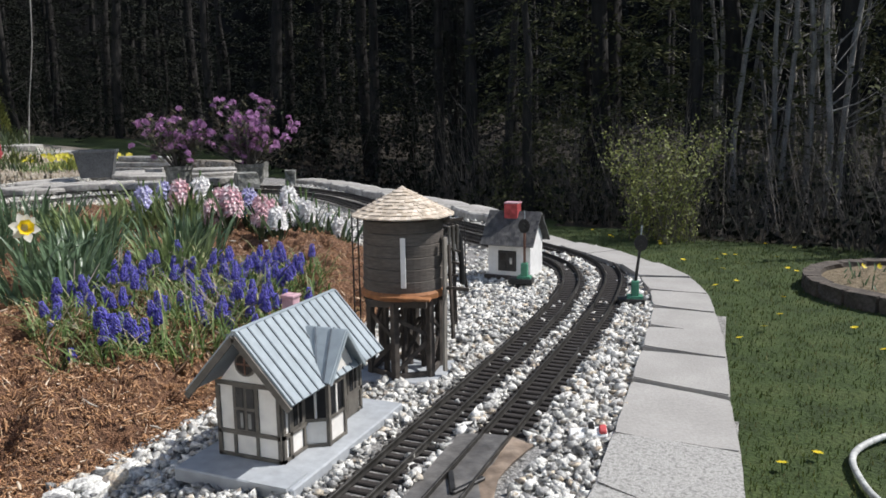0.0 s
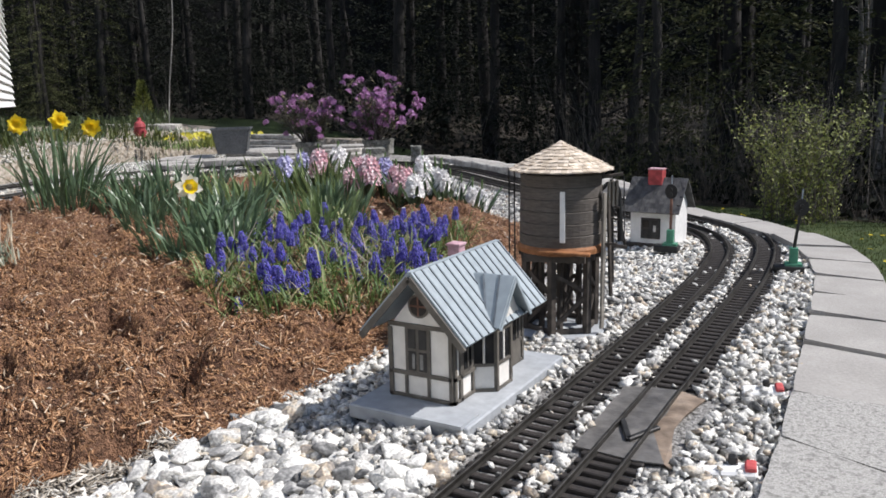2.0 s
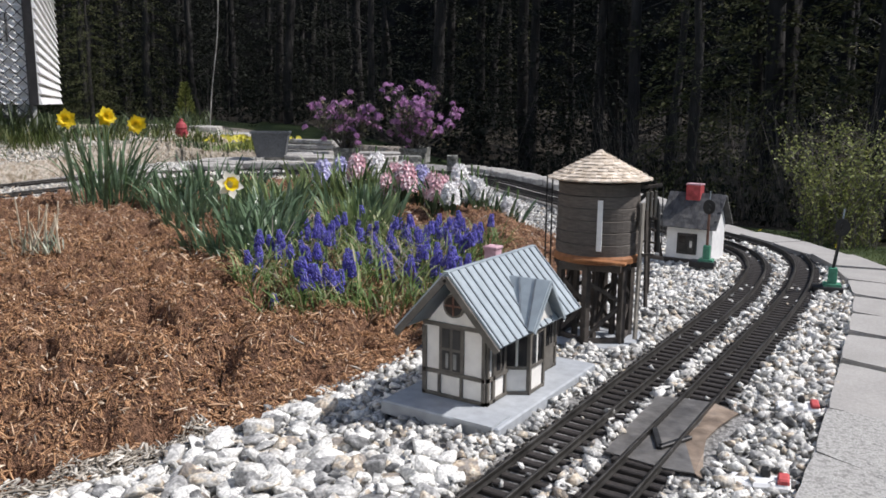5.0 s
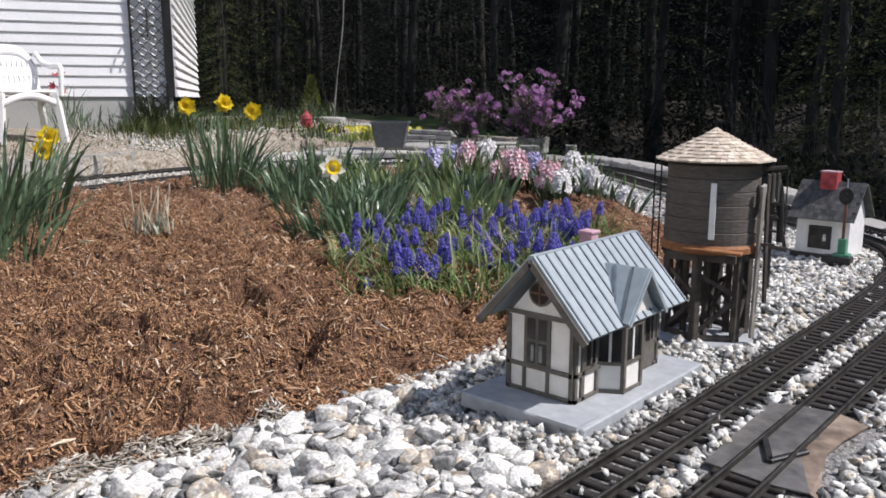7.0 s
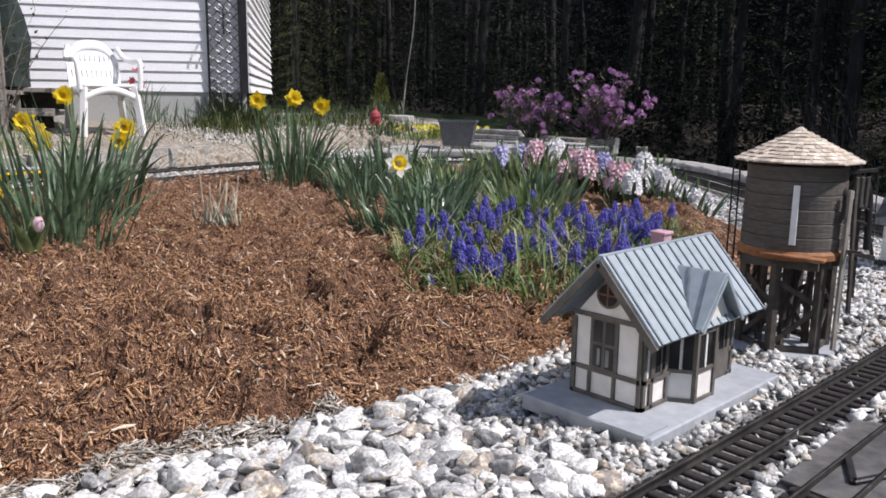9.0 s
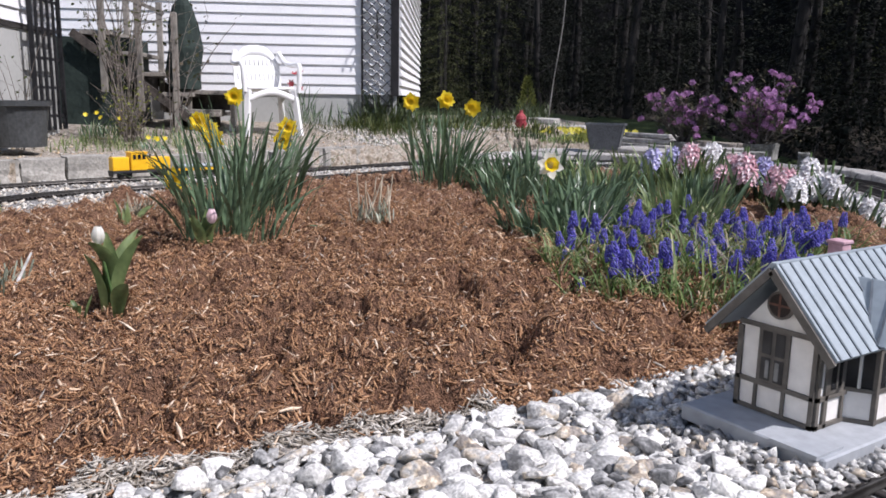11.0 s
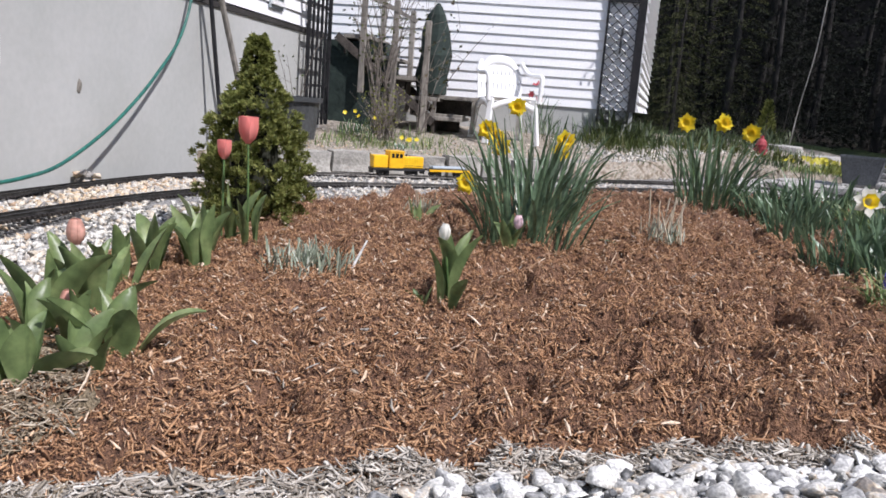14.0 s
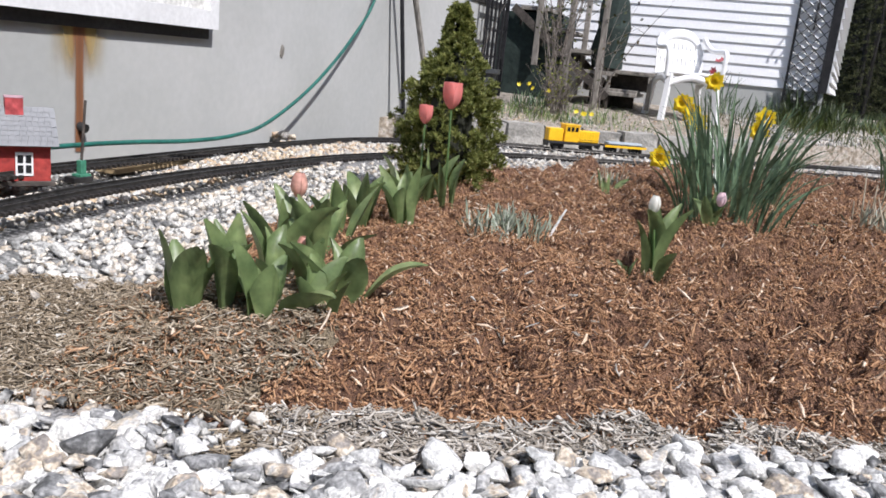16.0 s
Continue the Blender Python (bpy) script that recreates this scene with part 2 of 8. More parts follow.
M_LEAF = mat("spring_leaf", [(0.0, (.05, .07, .02)), (0.5, (.09, .11, .03)), (1.0, (.17, .19, .05))], scale=3, rough=0.6, bump=0, source="island", through_light=0.25)
M_YBUSH = mat("yellow_green_leaf", [(0.0, (.14, .17, .04)), (0.5, (.26, .29, .065)), (1.0, (.40, .41, .11))], scale=3, rough=0.6, bump=0, source="island", through_light=0.35)
M_BUSHLEAF = mat("dull_shrub_leaf", [(0.0, (.135, .165, .045)), (0.5, (.25, .285, .078)), (1.0, (.41, .425, .125))], scale=3, rough=0.6, bump=0, source="island", through_light=0.35)
M_SPRUCE = mat("dwarf_spruce_sprig", [(0.0, (.095, .118, .027)), (0.5, (.21, .236, .06)), (1.0, (.39, .39, .13))], scale=10, rough=0.6, bump=0, source="island", through_light=0.4)
M_DAFLEAF = mat("daffodil_leaf", [(0.0, (.052, .092, .050)), (0.5, (.105, .165, .092)), (0.85, (.20, .275, .165)), (1.0, (.37, .40, .24))], scale=8, rough=0.27, bump=0.1, fine=60, source="island", through_light=0.22)
M_MUSLEAF = mat("grape_hyacinth_leaf", [(0.0, (.08, .14, .036)), (0.45, (.145, .225, .065)), (0.75, (.23, .285, .10)), (1.0, (.52, .46, .27))], scale=8, rough=0.5, bump=0, source="island", through_light=0.25)
M_TULLEAF = mat("tulip_leaf", [(0.3, (.105, .155, .062)), (0.5, (.18, .245, .098)), (0.7, (.31, .375, .160))], scale=16, rough=0.38, bump=0.1, fine=40, through_light=0.3)
M_GREYLEAF = mat("grey_green_leaf", [(0.0, (.16, .20, .13)), (0.5, (.30, .34, .25)), (1.0, (.52, .53, .44))], scale=8, rough=0.6, bump=0, source="island", through_light=0.15)
M_STEM = two("green_stem", (.07, .13, .04), (.11, .18, .06), scale=20, rough=0.5, bump=0)
M_BLUE = mat("grape_hyacinth_blue", [(0.0, (.07, .06, .38)), (0.5, (.135, .12, .55)), (1.0, (.27, .25, .71))], scale=20, rough=0.6, bump=0, source="island", through_light=0.15)
M_YPETAL = two("yellow_petal", (.80, .62, .02), (.88, .72, .05), scale=30, rough=0.5, bump=0, fine_amount=0.15, through_light=0.3)
M_OPETAL = two("deep_yellow_trumpet", (.85, .60, .012), (.89, .68, .03), scale=30, rough=0.5, bump=0, fine_amount=0.15, through_light=0.3)
M_WPETAL = two("white_petal", (.78, .77, .68), (.85, .84, .78), scale=30, rough=0.5, bump=0, fine_amount=0.1, through_light=0.3)
M_CORAL = two("coral_petal", (.83, .25, .22), (.90, .40, .36), scale=14, rough=0.45, bump=0, fine_amount=0.15, through_light=0.3, stretch=(1, 1, .3))
M_BUDPINK = two("pale_pink_bud", (.58, .28, .21), (.70, .40, .32), scale=14, rough=0.5, bump=0, through_light=0.2)
M_HPINK = mat("hyacinth_pink", [(0.0, (.72, .38, .44)), (0.5, (.82, .58, .62)), (1.0, (.88, .78, .80))], scale=10, rough=0.6, bump=0, source="island", through_light=0.2)
M_HWHITE = mat("hyacinth_white", [(0.0, (.86, .84, .83)), (1.0, (.93, .92, .91))], scale=10, rough=0.6, bump=0, source="island", through_light=0.2)
M_HBLUE = mat("hyacinth_lavender", [(0.0, (.36, .34, .64)), (0.5, (.55, .53, .76)), (1.0, (.78, .76, .86))], scale=10, rough=0.6, bump=0, source="island", through_light=0.2)
M_MAGENTA = mat("rhododendron_bloom", [(0.0, (.29, .11, .31)), (0.5, (.47, .22, .46)), (1.0, (.70, .45, .67))], scale=10, rough=0.6, bump=0, source="island", through_light=0.35)
M_RHLEAF = mat("rhododendron_leaf", [(0.0, (.04, .05, .022)), (0.6, (.08, .08, .035)), (1.0, (.14, .10, .06))], scale=10, rough=0.5, bump=0, source="island")
M_POT = mat("weathered_stone_pot", [(0.3, (.10, .105, .09)), (0.5, (.22, .22, .20)), (0.7, (.36, .355, .33))], scale=15, rough=0.9, bump=0.5, fine=60)
M_TUB = two("grey_plastic_tub", (.09, .097, .105), (.13, .138, .145), scale=6, rough=0.5, bump=0.05)
M_GREENTUB = two("dark_grey_plastic", (.045, .048, .05), (.075, .08, .082), scale=6, rough=0.45, bump=0.05)
M_HOSE = two("green_garden_hose", (.015, .10, .08), (.025, .15, .115), scale=20, rough=0.45, bump=0.05)
M_WHOSE = two("pale_garden_hose", (.45, .46, .44), (.55, .56, .54), scale=20, rough=0.5, bump=0.05)
M_CHAIR = two("white_chair_plastic", (.80, .80, .79), (.85, .85, .84), scale=3, rough=0.4, bump=0.02, fine_amount=0.05)
M_LATTICE = two("dark_trellis_paint", (.014, .014, .016), (.028, .028, .030), scale=8, rough=0.75, bump=0.1, specular=0.2)
M_OLDWOOD = mat("weathered_grey_wood", [(0.3, (.16, .145, .125)), (0.5, (.25, .23, .2)), (0.7, (.33, .30, .26))], scale=8, rough=0.9, bump=0.4, fine=50, stretch=(1, 1, .3))
M_RED = two("red_shed_boards", (.30, .03, .025), (.40, .055, .045), scale=14, rough=0.7, bump=0.2)
M_STAIN = bpy.data.materials.new("rust_stain")
M_STAIN.use_nodes = True


def stain_nodes(m):
    """Rust that runs down in a narrow tongue from a broad yellow patch, thinning out at its edges."""
    nd, lk = m.node_tree.nodes, m.node_tree.links
    bs = nd["Principled BSDF"]
    bs.inputs["Roughness"].default_value = .9
    tc = nd.new("ShaderNodeTexCoord")
    xyz = nd.new("ShaderNodeSeparateXYZ")
    lk.new(tc.outputs["Object"], xyz.inputs[0])
    mp = nd.new("ShaderNodeMapping")
    mp.inputs["Scale"].default_value = (18, 18, 4)
    lk.new(tc.outputs["Object"], mp.inputs[0])
    nz = nd.new("ShaderNodeTexNoise")
    nz.inputs["Scale"].default_value, nz.inputs["Detail"].default_value = 1.0, 5.0
    lk.new(mp.outputs[0], nz.inputs["Vector"])

    def op(kind, a, b=None, c=None):
        n = nd.new("ShaderNodeMath")
        n.operation = kind
        for k, v in enumerate((a, b, c)):
            if v is None:
                continue
            if isinstance(v, (int, float)):
                n.inputs[k].default_value = v
            else:
                lk.new(v, n.inputs[k])
        return n.outputs[0]
    u = op("ABSOLUTE", xyz.outputs["X"])

    def span(v, a, b, top=1.0):
        n = nd.new("ShaderNodeMapRange")
        n.inputs["From Min"].default_value, n.inputs["From Max"].default_value = a, b
        n.inputs["To Max"].default_value = top
        lk.new(v, n.inputs[0])
        return n.outputs[0]
    ragged = op("MULTIPLY_ADD", nz.outputs["Fac"], .02, u)
    tongue = span(ragged, .034, .022, .9)
    drip = op("MULTIPLY_ADD", nz.outputs["Fac"], .26, xyz.outputs["Z"])
    patch_area = op("MULTIPLY", span(ragged, .135, .05), span(drip, .36, .50, .85))
    tone = nd.new("ShaderNodeValToRGB")
    tone.color_ramp.elements[0].color = (.17, .065, .028, 1)
    tone.color_ramp.elements[1].color = (.42, .30, .105, 1)
    tone.color_ramp.elements.new(.35).color = (.25, .105, .04, 1)
    tone.color_ramp.elements.new(.55).color = (.34, .22, .075, 1)
    lk.new(op("MULTIPLY_ADD", ragged, 14.0, op("MULTIPLY_ADD", nz.outputs["Fac"], .5, -.30)), tone.inputs[0])
    lk.new(tone.outputs[0], bs.inputs["Base Color"])
    lk.new(op("MAXIMUM", tongue, patch_area), bs.inputs["Alpha"])


stain_nodes(M_STAIN)
M_PLANK = mat("tan_board", [(0.3, (.34, .24, .13)), (0.6, (.50, .38, .22)), (0.8, (.60, .49, .32))], scale=10, rough=0.85, bump=0.3, fine=60, stretch=(.2, 1, 1))
M_COVER = two("dark_canvas_and_step_shade", (.012, .022, .018), (.025, .04, .033), scale=8, rough=0.8, bump=0.4, fine=30)
M_REDPOST = two("faded_red_ornament", (.28, .03, .04), (.4, .07, .08), scale=8, rough=0.6, bump=0.1)
M_BLOOMYEL = mat("low_yellow_bloom", [(0.0, (.25, .24, .03)), (0.5, (.45, .40, .03)), (1.0, (.7, .6, .05))], scale=10, rough=0.6, bump=0, source="island")
# the deep wood's shade is put into these near-black stops
M_BACKDROP = mat("shaded_distant_woods", [(0.3, (.008, .008, .008)), (0.55, (.018, .0175, .017)), (0.75, (.036, .034, .033))], scale=1.2, rough=1.0, bump=0, fine=6, stretch=(1, 1, .3), specular=0.0)


# ---- mesh helpers ----
def part(name, bm, material, parent=None, label=""):
    me = bpy.data.meshes.new(name)
    bm.to_mesh(me)
    bm.free()
    me.materials.append(material)
    ob = new(name, me)
    if parent:
        ob.parent = parent
    if label:
        ob["label"] = label
    return ob


def mesh_of(name, verts, faces, material, smooth=False):
    """A mesh from arrays; all faces have the same number of corners."""
    v = np.asarray(verts, dtype=np.float32).reshape(-1, 3)
    f = np.asarray(faces, dtype=np.int32)
    me = bpy.data.meshes.new(name)
    me.vertices.add(len(v))
    me.vertices.foreach_set("co", v.ravel())
    me.loops.add(f.size)
    me.loops.foreach_set("vertex_index", f.ravel())
    me.polygons.add(len(f))
    me.polygons.foreach_set("loop_start", np.arange(0, f.size, f.shape[1], dtype=np.int32))
    if smooth:
        me.polygons.foreach_set("use_smooth", np.ones(len(f), dtype=bool))
    me.update(calc_edges=True)
    me.materials.append(material)
    return me


def part_of(name, verts, faces, material, parent=None, label="", smooth=False):
    ob = new(name, mesh_of(name, verts, faces, material, smooth))
    if parent:
        ob.parent = parent
    if label:
        ob["label"] = label
    return ob


def thing(name, m, label, category, group="", kind=""):
    ob = new(name)
    ob.empty_display_size = 0.05
    ob.matrix_basis = m
    return tagged(ob, label, category, group, kind)


def box(bm, c, s, m=None, bevel=0.0):
    b = bmesh.ops.create_cube(bm, size=1.0)
    bmesh.ops.scale(bm, vec=s, verts=b["verts"])
    if bevel:
        edges = list({e for v in b["verts"] for e in v.link_edges})
        r = bmesh.ops.bevel(bm, geom=edges, offset=bevel, segments=1, affect="EDGES")
        vs = list({v for f in r["faces"] for v in f.verts} | {v for v in b["verts"] if v.is_valid})
    else:
        vs = b["verts"]
    bmesh.ops.transform(bm, matrix=Matrix.Translation(c) @ (m or Matrix.Identity(4)), verts=vs)
    return vs


def boxed(c, s, m=None, bevel=0.0):
    bm = bmesh.new()
    box(bm, c, s, m, bevel)
    return bm


def rod(bm, a, b, r0, r1=None, seg=8):
    a, b = Vector(a), Vector(b)
    d = b - a
    m = Matrix.Translation((a + b) / 2) @ d.to_track_quat("Z", "Y").to_matrix().to_4x4()
    r = bmesh.ops.create_cone(bm, cap_ends=True, segments=seg, radius1=r0, radius2=r0 if r1 is None else r1, depth=d.length, matrix=m)
    return r["verts"]


def rodded(a, b, r0, r1=None, seg=8):
    bm = bmesh.new()
    rod(bm, a, b, r0, r1, seg)
    return bm


def beam(bm, a, b, w, h):
    a, b = Vector(a), Vector(b)
    d = b - a
    return box(bm, (a + b) / 2, (w, h, d.length), d.to_track_quat("Z", "Y").to_matrix().to_4x4())


def beamed(a, b, w, h):
    bm = bmesh.new()
    beam(bm, a, b, w, h)
    return bm


def prism(bm, pts, z0, z1):
    """An upright prism over a polygon of (x, y)."""
    lo = [bm.verts.new((x, y, z0)) for x, y in pts]
    hi = [bm.verts.new((x, y, z1)) for x, y in pts]
    bm.faces.new(lo[::-1])
    bm.faces.new(hi)
    for i in range(len(pts)):
        j = (i + 1) % len(pts)
        bm.faces.new((lo[i], lo[j], hi[j], hi[i]))


def lathe(bm, rings, seg=16, cap=True):
    """rings: (radius, height) from below."""
    loops = []
    for r, z in rings:
        loops.append([bm.verts.new((r * math.cos(2 * math.pi * k / seg), r * math.sin(2 * math.pi * k / seg), z)) for k in range(seg)])
    for a, b in zip(loops, loops[1:]):
        for k in range(seg):
            j = (k + 1) % seg
            bm.faces.new((a[k], a[j], b[j], b[k]))
    if cap:
        bm.faces.new(loops[0][::-1])
        bm.faces.new(loops[-1])


def spline(points, step, closed=False):
    """Catmull-Rom points about step apart."""
    p = [Vector(q) for q in points]
    n = len(p)
    out = []
    for i in range(n if closed else n - 1):
        if closed:
            a, b, c, d = p[(i - 1) % n], p[i], p[(i + 1) % n], p[(i + 2) % n]
        else:
            a, b, c, d = p[max(i - 1, 0)], p[i], p[i + 1], p[min(i + 2, n - 1)]
        k = max(2, int((c - b).length / step * 2))
        for j in range(k):
            t = j / k
            out.append(0.5 * ((2 * b) + (c - a) * t + (2 * a - 5 * b + 4 * c - d) * t * t + (3 * b - a - 3 * c + d) * t ** 3))
    if not closed:
        out.append(p[-1])
    else:
        out.append(p[0])
    res, left = [out[0]], step
    for a, b in zip(out, out[1:]):
        l = (b - a).length
        while l >= left and l > 0:
            a = a + (b - a) * (left / l)
            l = (b - a).length
            res.append(a.copy())
            left = step
        left -= l
    return res


def tube(points, radius, seg=8, taper=1.0):
    """Vertices and quads of a tube along points."""
    V, F = [], []
    n = len(points)
    for i, p in enumerate(points):
        t = (points[min(i + 1, n - 1)] - points[max(i - 1, 0)]).normalized()
        u = t.orthogonal().normalized() if abs(t.z) > 0.95 else t.cross(Vector((0, 0, 1))).normalized()
        w = t.cross(u)
        r = radius * (1 + (taper - 1) * i / max(1, n - 1))
        for k in range(seg):
            a = 2 * math.pi * k / seg
            V.append(p + (u * math.cos(a) + w * math.sin(a)) * r)
    for i in range(n - 1):
        for k in range(seg):
            j = (k + 1) % seg
            F.append((i * seg + k, i * seg + j, (i + 1) * seg + j, (i + 1) * seg + k))
    return V, F


def swept(points, profile):
    """A bar of the cross-section profile, (side, up) corners, along points that lie flat."""
    V, F = [], []
    n, s = len(points), len(profile)
    for i, p in enumerate(points):
        t = points[min(i + 1, n - 1)] - points[max(i - 1, 0)]
        side = Vector((t.y, -t.x, 0)).normalized()
        for a, b in profile:
            V.append(p + side * a + Vector((0, 0, b)))
    for i in range(n - 1):
        for k in range(s):
            j = (k + 1) % s
            F.append((i * s + k, i * s + j, (i + 1) * s + j, (i + 1) * s + k))
    return V, F


class Heap:
    """Collects small pieces of quads (or triangles) for one mesh."""

    def __init__(self):
        self.v, self.f, self.n = [], [], 0

    def add(self, verts, faces):
        v = np.asarray(verts, dtype=np.float32).reshape(-1, 3)
        self.v.append(v)
        self.f.append(np.asarray(faces, dtype=np.int32) + self.n)
        self.n += len(v)

    def make(self, name, material, parent=None, label="", smooth=False):
        return part_of(name, np.concatenate(self.v), np.concatenate(self.f), material, parent, label, smooth)


def blade(h, base, az, length, width, lean=0.3, curl=0.6, seg=5, fold=0.25, twist=0.0, tip=0.15, belly=0.5):
    """A strap or broad leaf: rises from base towards azimuth az, leaning and curling over."""
    x, y, z = base
    ca, sa = math.cos(az), math.sin(az)
    V, ang, px, pz = [], lean, 0.0, 0.0
    for i in range(seg + 1):
        t = i / seg
        w = width * (min(1, 0.45 + t / belly * 0.55) if t < belly else max(tip, 1 - ((t - belly) / (1 - belly)) ** 2 * (1 - tip)))
        if i == seg:
            w = width * tip
        tw = twist * t
        sx, sy = -sa * math.cos(tw) + ca * math.sin(tw), ca * math.cos(tw) + sa * math.sin(tw)
        cx, cy = x + ca * px, y + sa * px
        nx, nz = -math.cos(ang), math.sin(ang)
        lift = fold * w * 0.5
        V += [(cx + sx * w / 2 + ca * nx * lift, cy + sy * w / 2 + sa * nx * lift, z + pz + nz * lift),
              (cx, cy, z + pz),
              (cx - sx * w / 2 + ca * nx * lift, cy - sy * w / 2 + sa * nx * lift, z + pz + nz * lift)]
        px += math.sin(ang) * length / seg
        pz += math.cos(ang) * length / seg
        ang += curl / seg * (0.4 + 1.2 * t)
    F = []
    for i in range(seg):
        a = 3 * i
        F += [(a, a + 1, a + 4, a + 3), (a + 1, a + 2, a + 5, a + 4)]
    h.add(V, F)


def inside(poly, x, y):
    c = False
    j = len(poly) - 1
    for i in range(len(poly)):
        (xi, yi), (xj, yj) = poly[i], poly[j]
        if (yi > y) != (yj > y) and x < (xj - xi) * (y - yi) / (yj - yi) + xi:
            c = not c
        j = i
    return c


def edge_distance(poly, x, y):
    best = 1e9
    for (ax, ay), (bx, by) in zip(poly, poly[1:] + poly[:1]):
        dx, dy = bx - ax, by - ay
        t = max(0, min(1, ((x - ax) * dx + (y - ay) * dy) / (dx * dx + dy * dy)))
        best = min(best, math.hypot(x - ax - t * dx, y - ay - t * dy))
    return best


def smooth01(a, b, x):
    t = max(0.0, min(1.0, (x - a) / (b - a)))
    return t * t * (3 - 2 * t)


# ---- the lie of the land ----
BED = [(-.485, .25), (-.450, .55), (-.430, .8), (-.44, 1.1), (-.45, 1.6), (-.5, 2.1), (-.75, 2.6), (-1.25, 3.1), (-2.0, 3.65), (-2.8, 3.75), (-3.3, 3.0),
       (-3.45, 2.2), (-3.25, 1.6), (-3.07, .7), (-2.93, .25), (-2.5, -.3), (-1.7, -.6), (-1.28, -.69), (-1.0, -.76), (-.665, -.75),
       (-.550, -.3), (-.515, 0.0)]
PLATEAU = [(.46, -2.66), (.46, 1.2), (.40, 2.0), (.20, 2.55), (-.12, 3.0), (-.75, 3.65), (-1.5, 4.35), (-2.2, 5.05), (-3.6, 6.2), (-5.5, 7.2),
           (-6.6, 7.4), (-6.6, 5.2), (-5.75, 3.75), (-5.25, 2.6), (-4.95, 1.6), (-4.93, .6), (-4.6, .02), (-3.0, -1.0), (-1.8, -1.55)]
WALL_D, WALL_N = Vector((-.887, .461, 0)), Vector((.461, .887, 0))     # along and out of the long house wall


def track_z(x):
    return 0.02 * x


def gravel_z(x, y):
    far = smooth01(-3.2, -2.2, x)
    z = track_z(x) - 0.018 - 0.018 * smooth01(-.06, -.35, x) * far - .010 * smooth01(-.9, -1.4, x)
    z += 0.009 * math.exp(-((x + .19) / .16) ** 2) * smooth01(.62, .8, y) * (1 - smooth01(1.65, 2.0, y))
    z += 0.035 * max(-1.0, min(0.0, y - .3)) * smooth01(-.05, -.3, x) * far
    return z


def pits(x, y):
    """Hollows a fist wide that stand scattered in the raked mulch."""
    gx, gy, deep = math.floor(x / .118), math.floor(y / .118), 0.0
    for i in (gx - 1, gx, gx + 1):
        for j in (gy - 1, gy, gy + 1):
            h = math.sin(i * 12.9898 + j * 78.233) * 43758.5453
            h -= math.floor(h)
            if h < .30:
                continue
            a, b = (h * 17.0) % 1.0, (h * 131.0) % 1.0
            dx, dy = x - (i + a) * .118, y - (j + b) * .118
            r = .021 + .024 * ((h * 977.0) % 1.0)
            q = (dx * dx + dy * dy * 1.5) / (r * r)
            if q < 4:
                deep = max(deep, (.5 + .5 * h) * math.exp(-q * q * q * .7))
    return deep


def hollow(x, y):
    raked = (.45 + .55 * smooth01(-.1, .55, y)) * smooth01(-2.6, -1.9, x)
    return raked * pits(x + .03 * noise.noise((x * 20, y * 20, 1)), y + .03 * noise.noise((x * 20, y * 20, 7)))


def bed_z(x, y):
    d = edge_distance(BED, x, y)
    s = smooth01(0.0, 0.22, d) if inside(BED, x, y) else 0.0
    top = max(-.11, min(-.005, -.055 + .055 * y)) + 0.012
    lump = 0.014 * noise.noise((x * 6, y * 6, 0.3)) + 0.020 * noise.noise((x * 13, y * 13, 5.1)) + 0.020 * noise.noise((x * 34, y * 34, 2.2))
    g = gravel_z(x, y)
    rough = .4 + .6 * smooth01(-.1, .55, y)
    lump += rough * (.062 * abs(noise.noise((x * 10.5, y * 10.5, 4.4))) ** .6 + .034 * abs(noise.noise((x * 25, y * 25, 9.1))) ** .6 - .045)
    lump -= 0.092 * hollow(x, y)
    return g + 0.006 + s * max(0.025, top - g + 0.015) + lump * (0.25 + 0.75 * s)


def lawn_z(x, y):
    z = -0.62 + 0.60 * smooth01(-4.5, -9.0, x) + 0.03 * noise.noise((x * .3, y * .3, 0))
    return z + 0.35 * smooth01(9, 20, math.hypot(x, y))


def yard_z(x, y):
    return 0.0 + 0.16 * smooth01(-5.4, -8.0, x) + 0.008 * noise.noise((x * 3, y * 3, 2))


def sheet(name, x0, x1, y0, y1, step, zf, keep, material, skirt=None, label="", parent=None):
    nx, ny = int(round((x1 - x0) / step)), int(round((y1 - y0) / step))
    idx, V, F = {}, [], []

    def vert(i, j):
        if (i, j) not in idx:
            x, y = x0 + i * step, y0 + j * step
            idx[i, j] = len(V)
            V.append((x, y, zf(x, y)))
        return idx[i, j]
    edges = {}
    for i in range(nx):
        for j in range(ny):
            if keep(x0 + (i + .5) * step, y0 + (j + .5) * step):
                q = (vert(i, j), vert(i + 1, j), vert(i + 1, j + 1), vert(i, j + 1))
                F.append(q)
                for a, b in zip(q, q[1:] + q[:1]):
                    if (b, a) in edges:
                        del edges[b, a]
                    else:
                        edges[a, b] = 1
    if skirt is not None:
        low = {}
        for a, b in list(edges):
            for v in (a, b):
                if v not in low:
                    low[v] = len(V)
                    V.append((V[v][0], V[v][1], skirt))
            F.append((b, a, low[a], low[b]))
    ob = part_of(name, V, F, material, parent, "", True)
    return tagged(ob, label, name.replace("_", " "), "", "structure")


# ground to the horizon: fine in the middle, wide cells far off
def graded(lim, near, first):
    out, x, s = [0.0], 0.0, first
    while x < lim:
        x += s
        out.append(x)
        if x > near:
            s *= 1.35
    return [-v for v in out[:0:-1]] + out


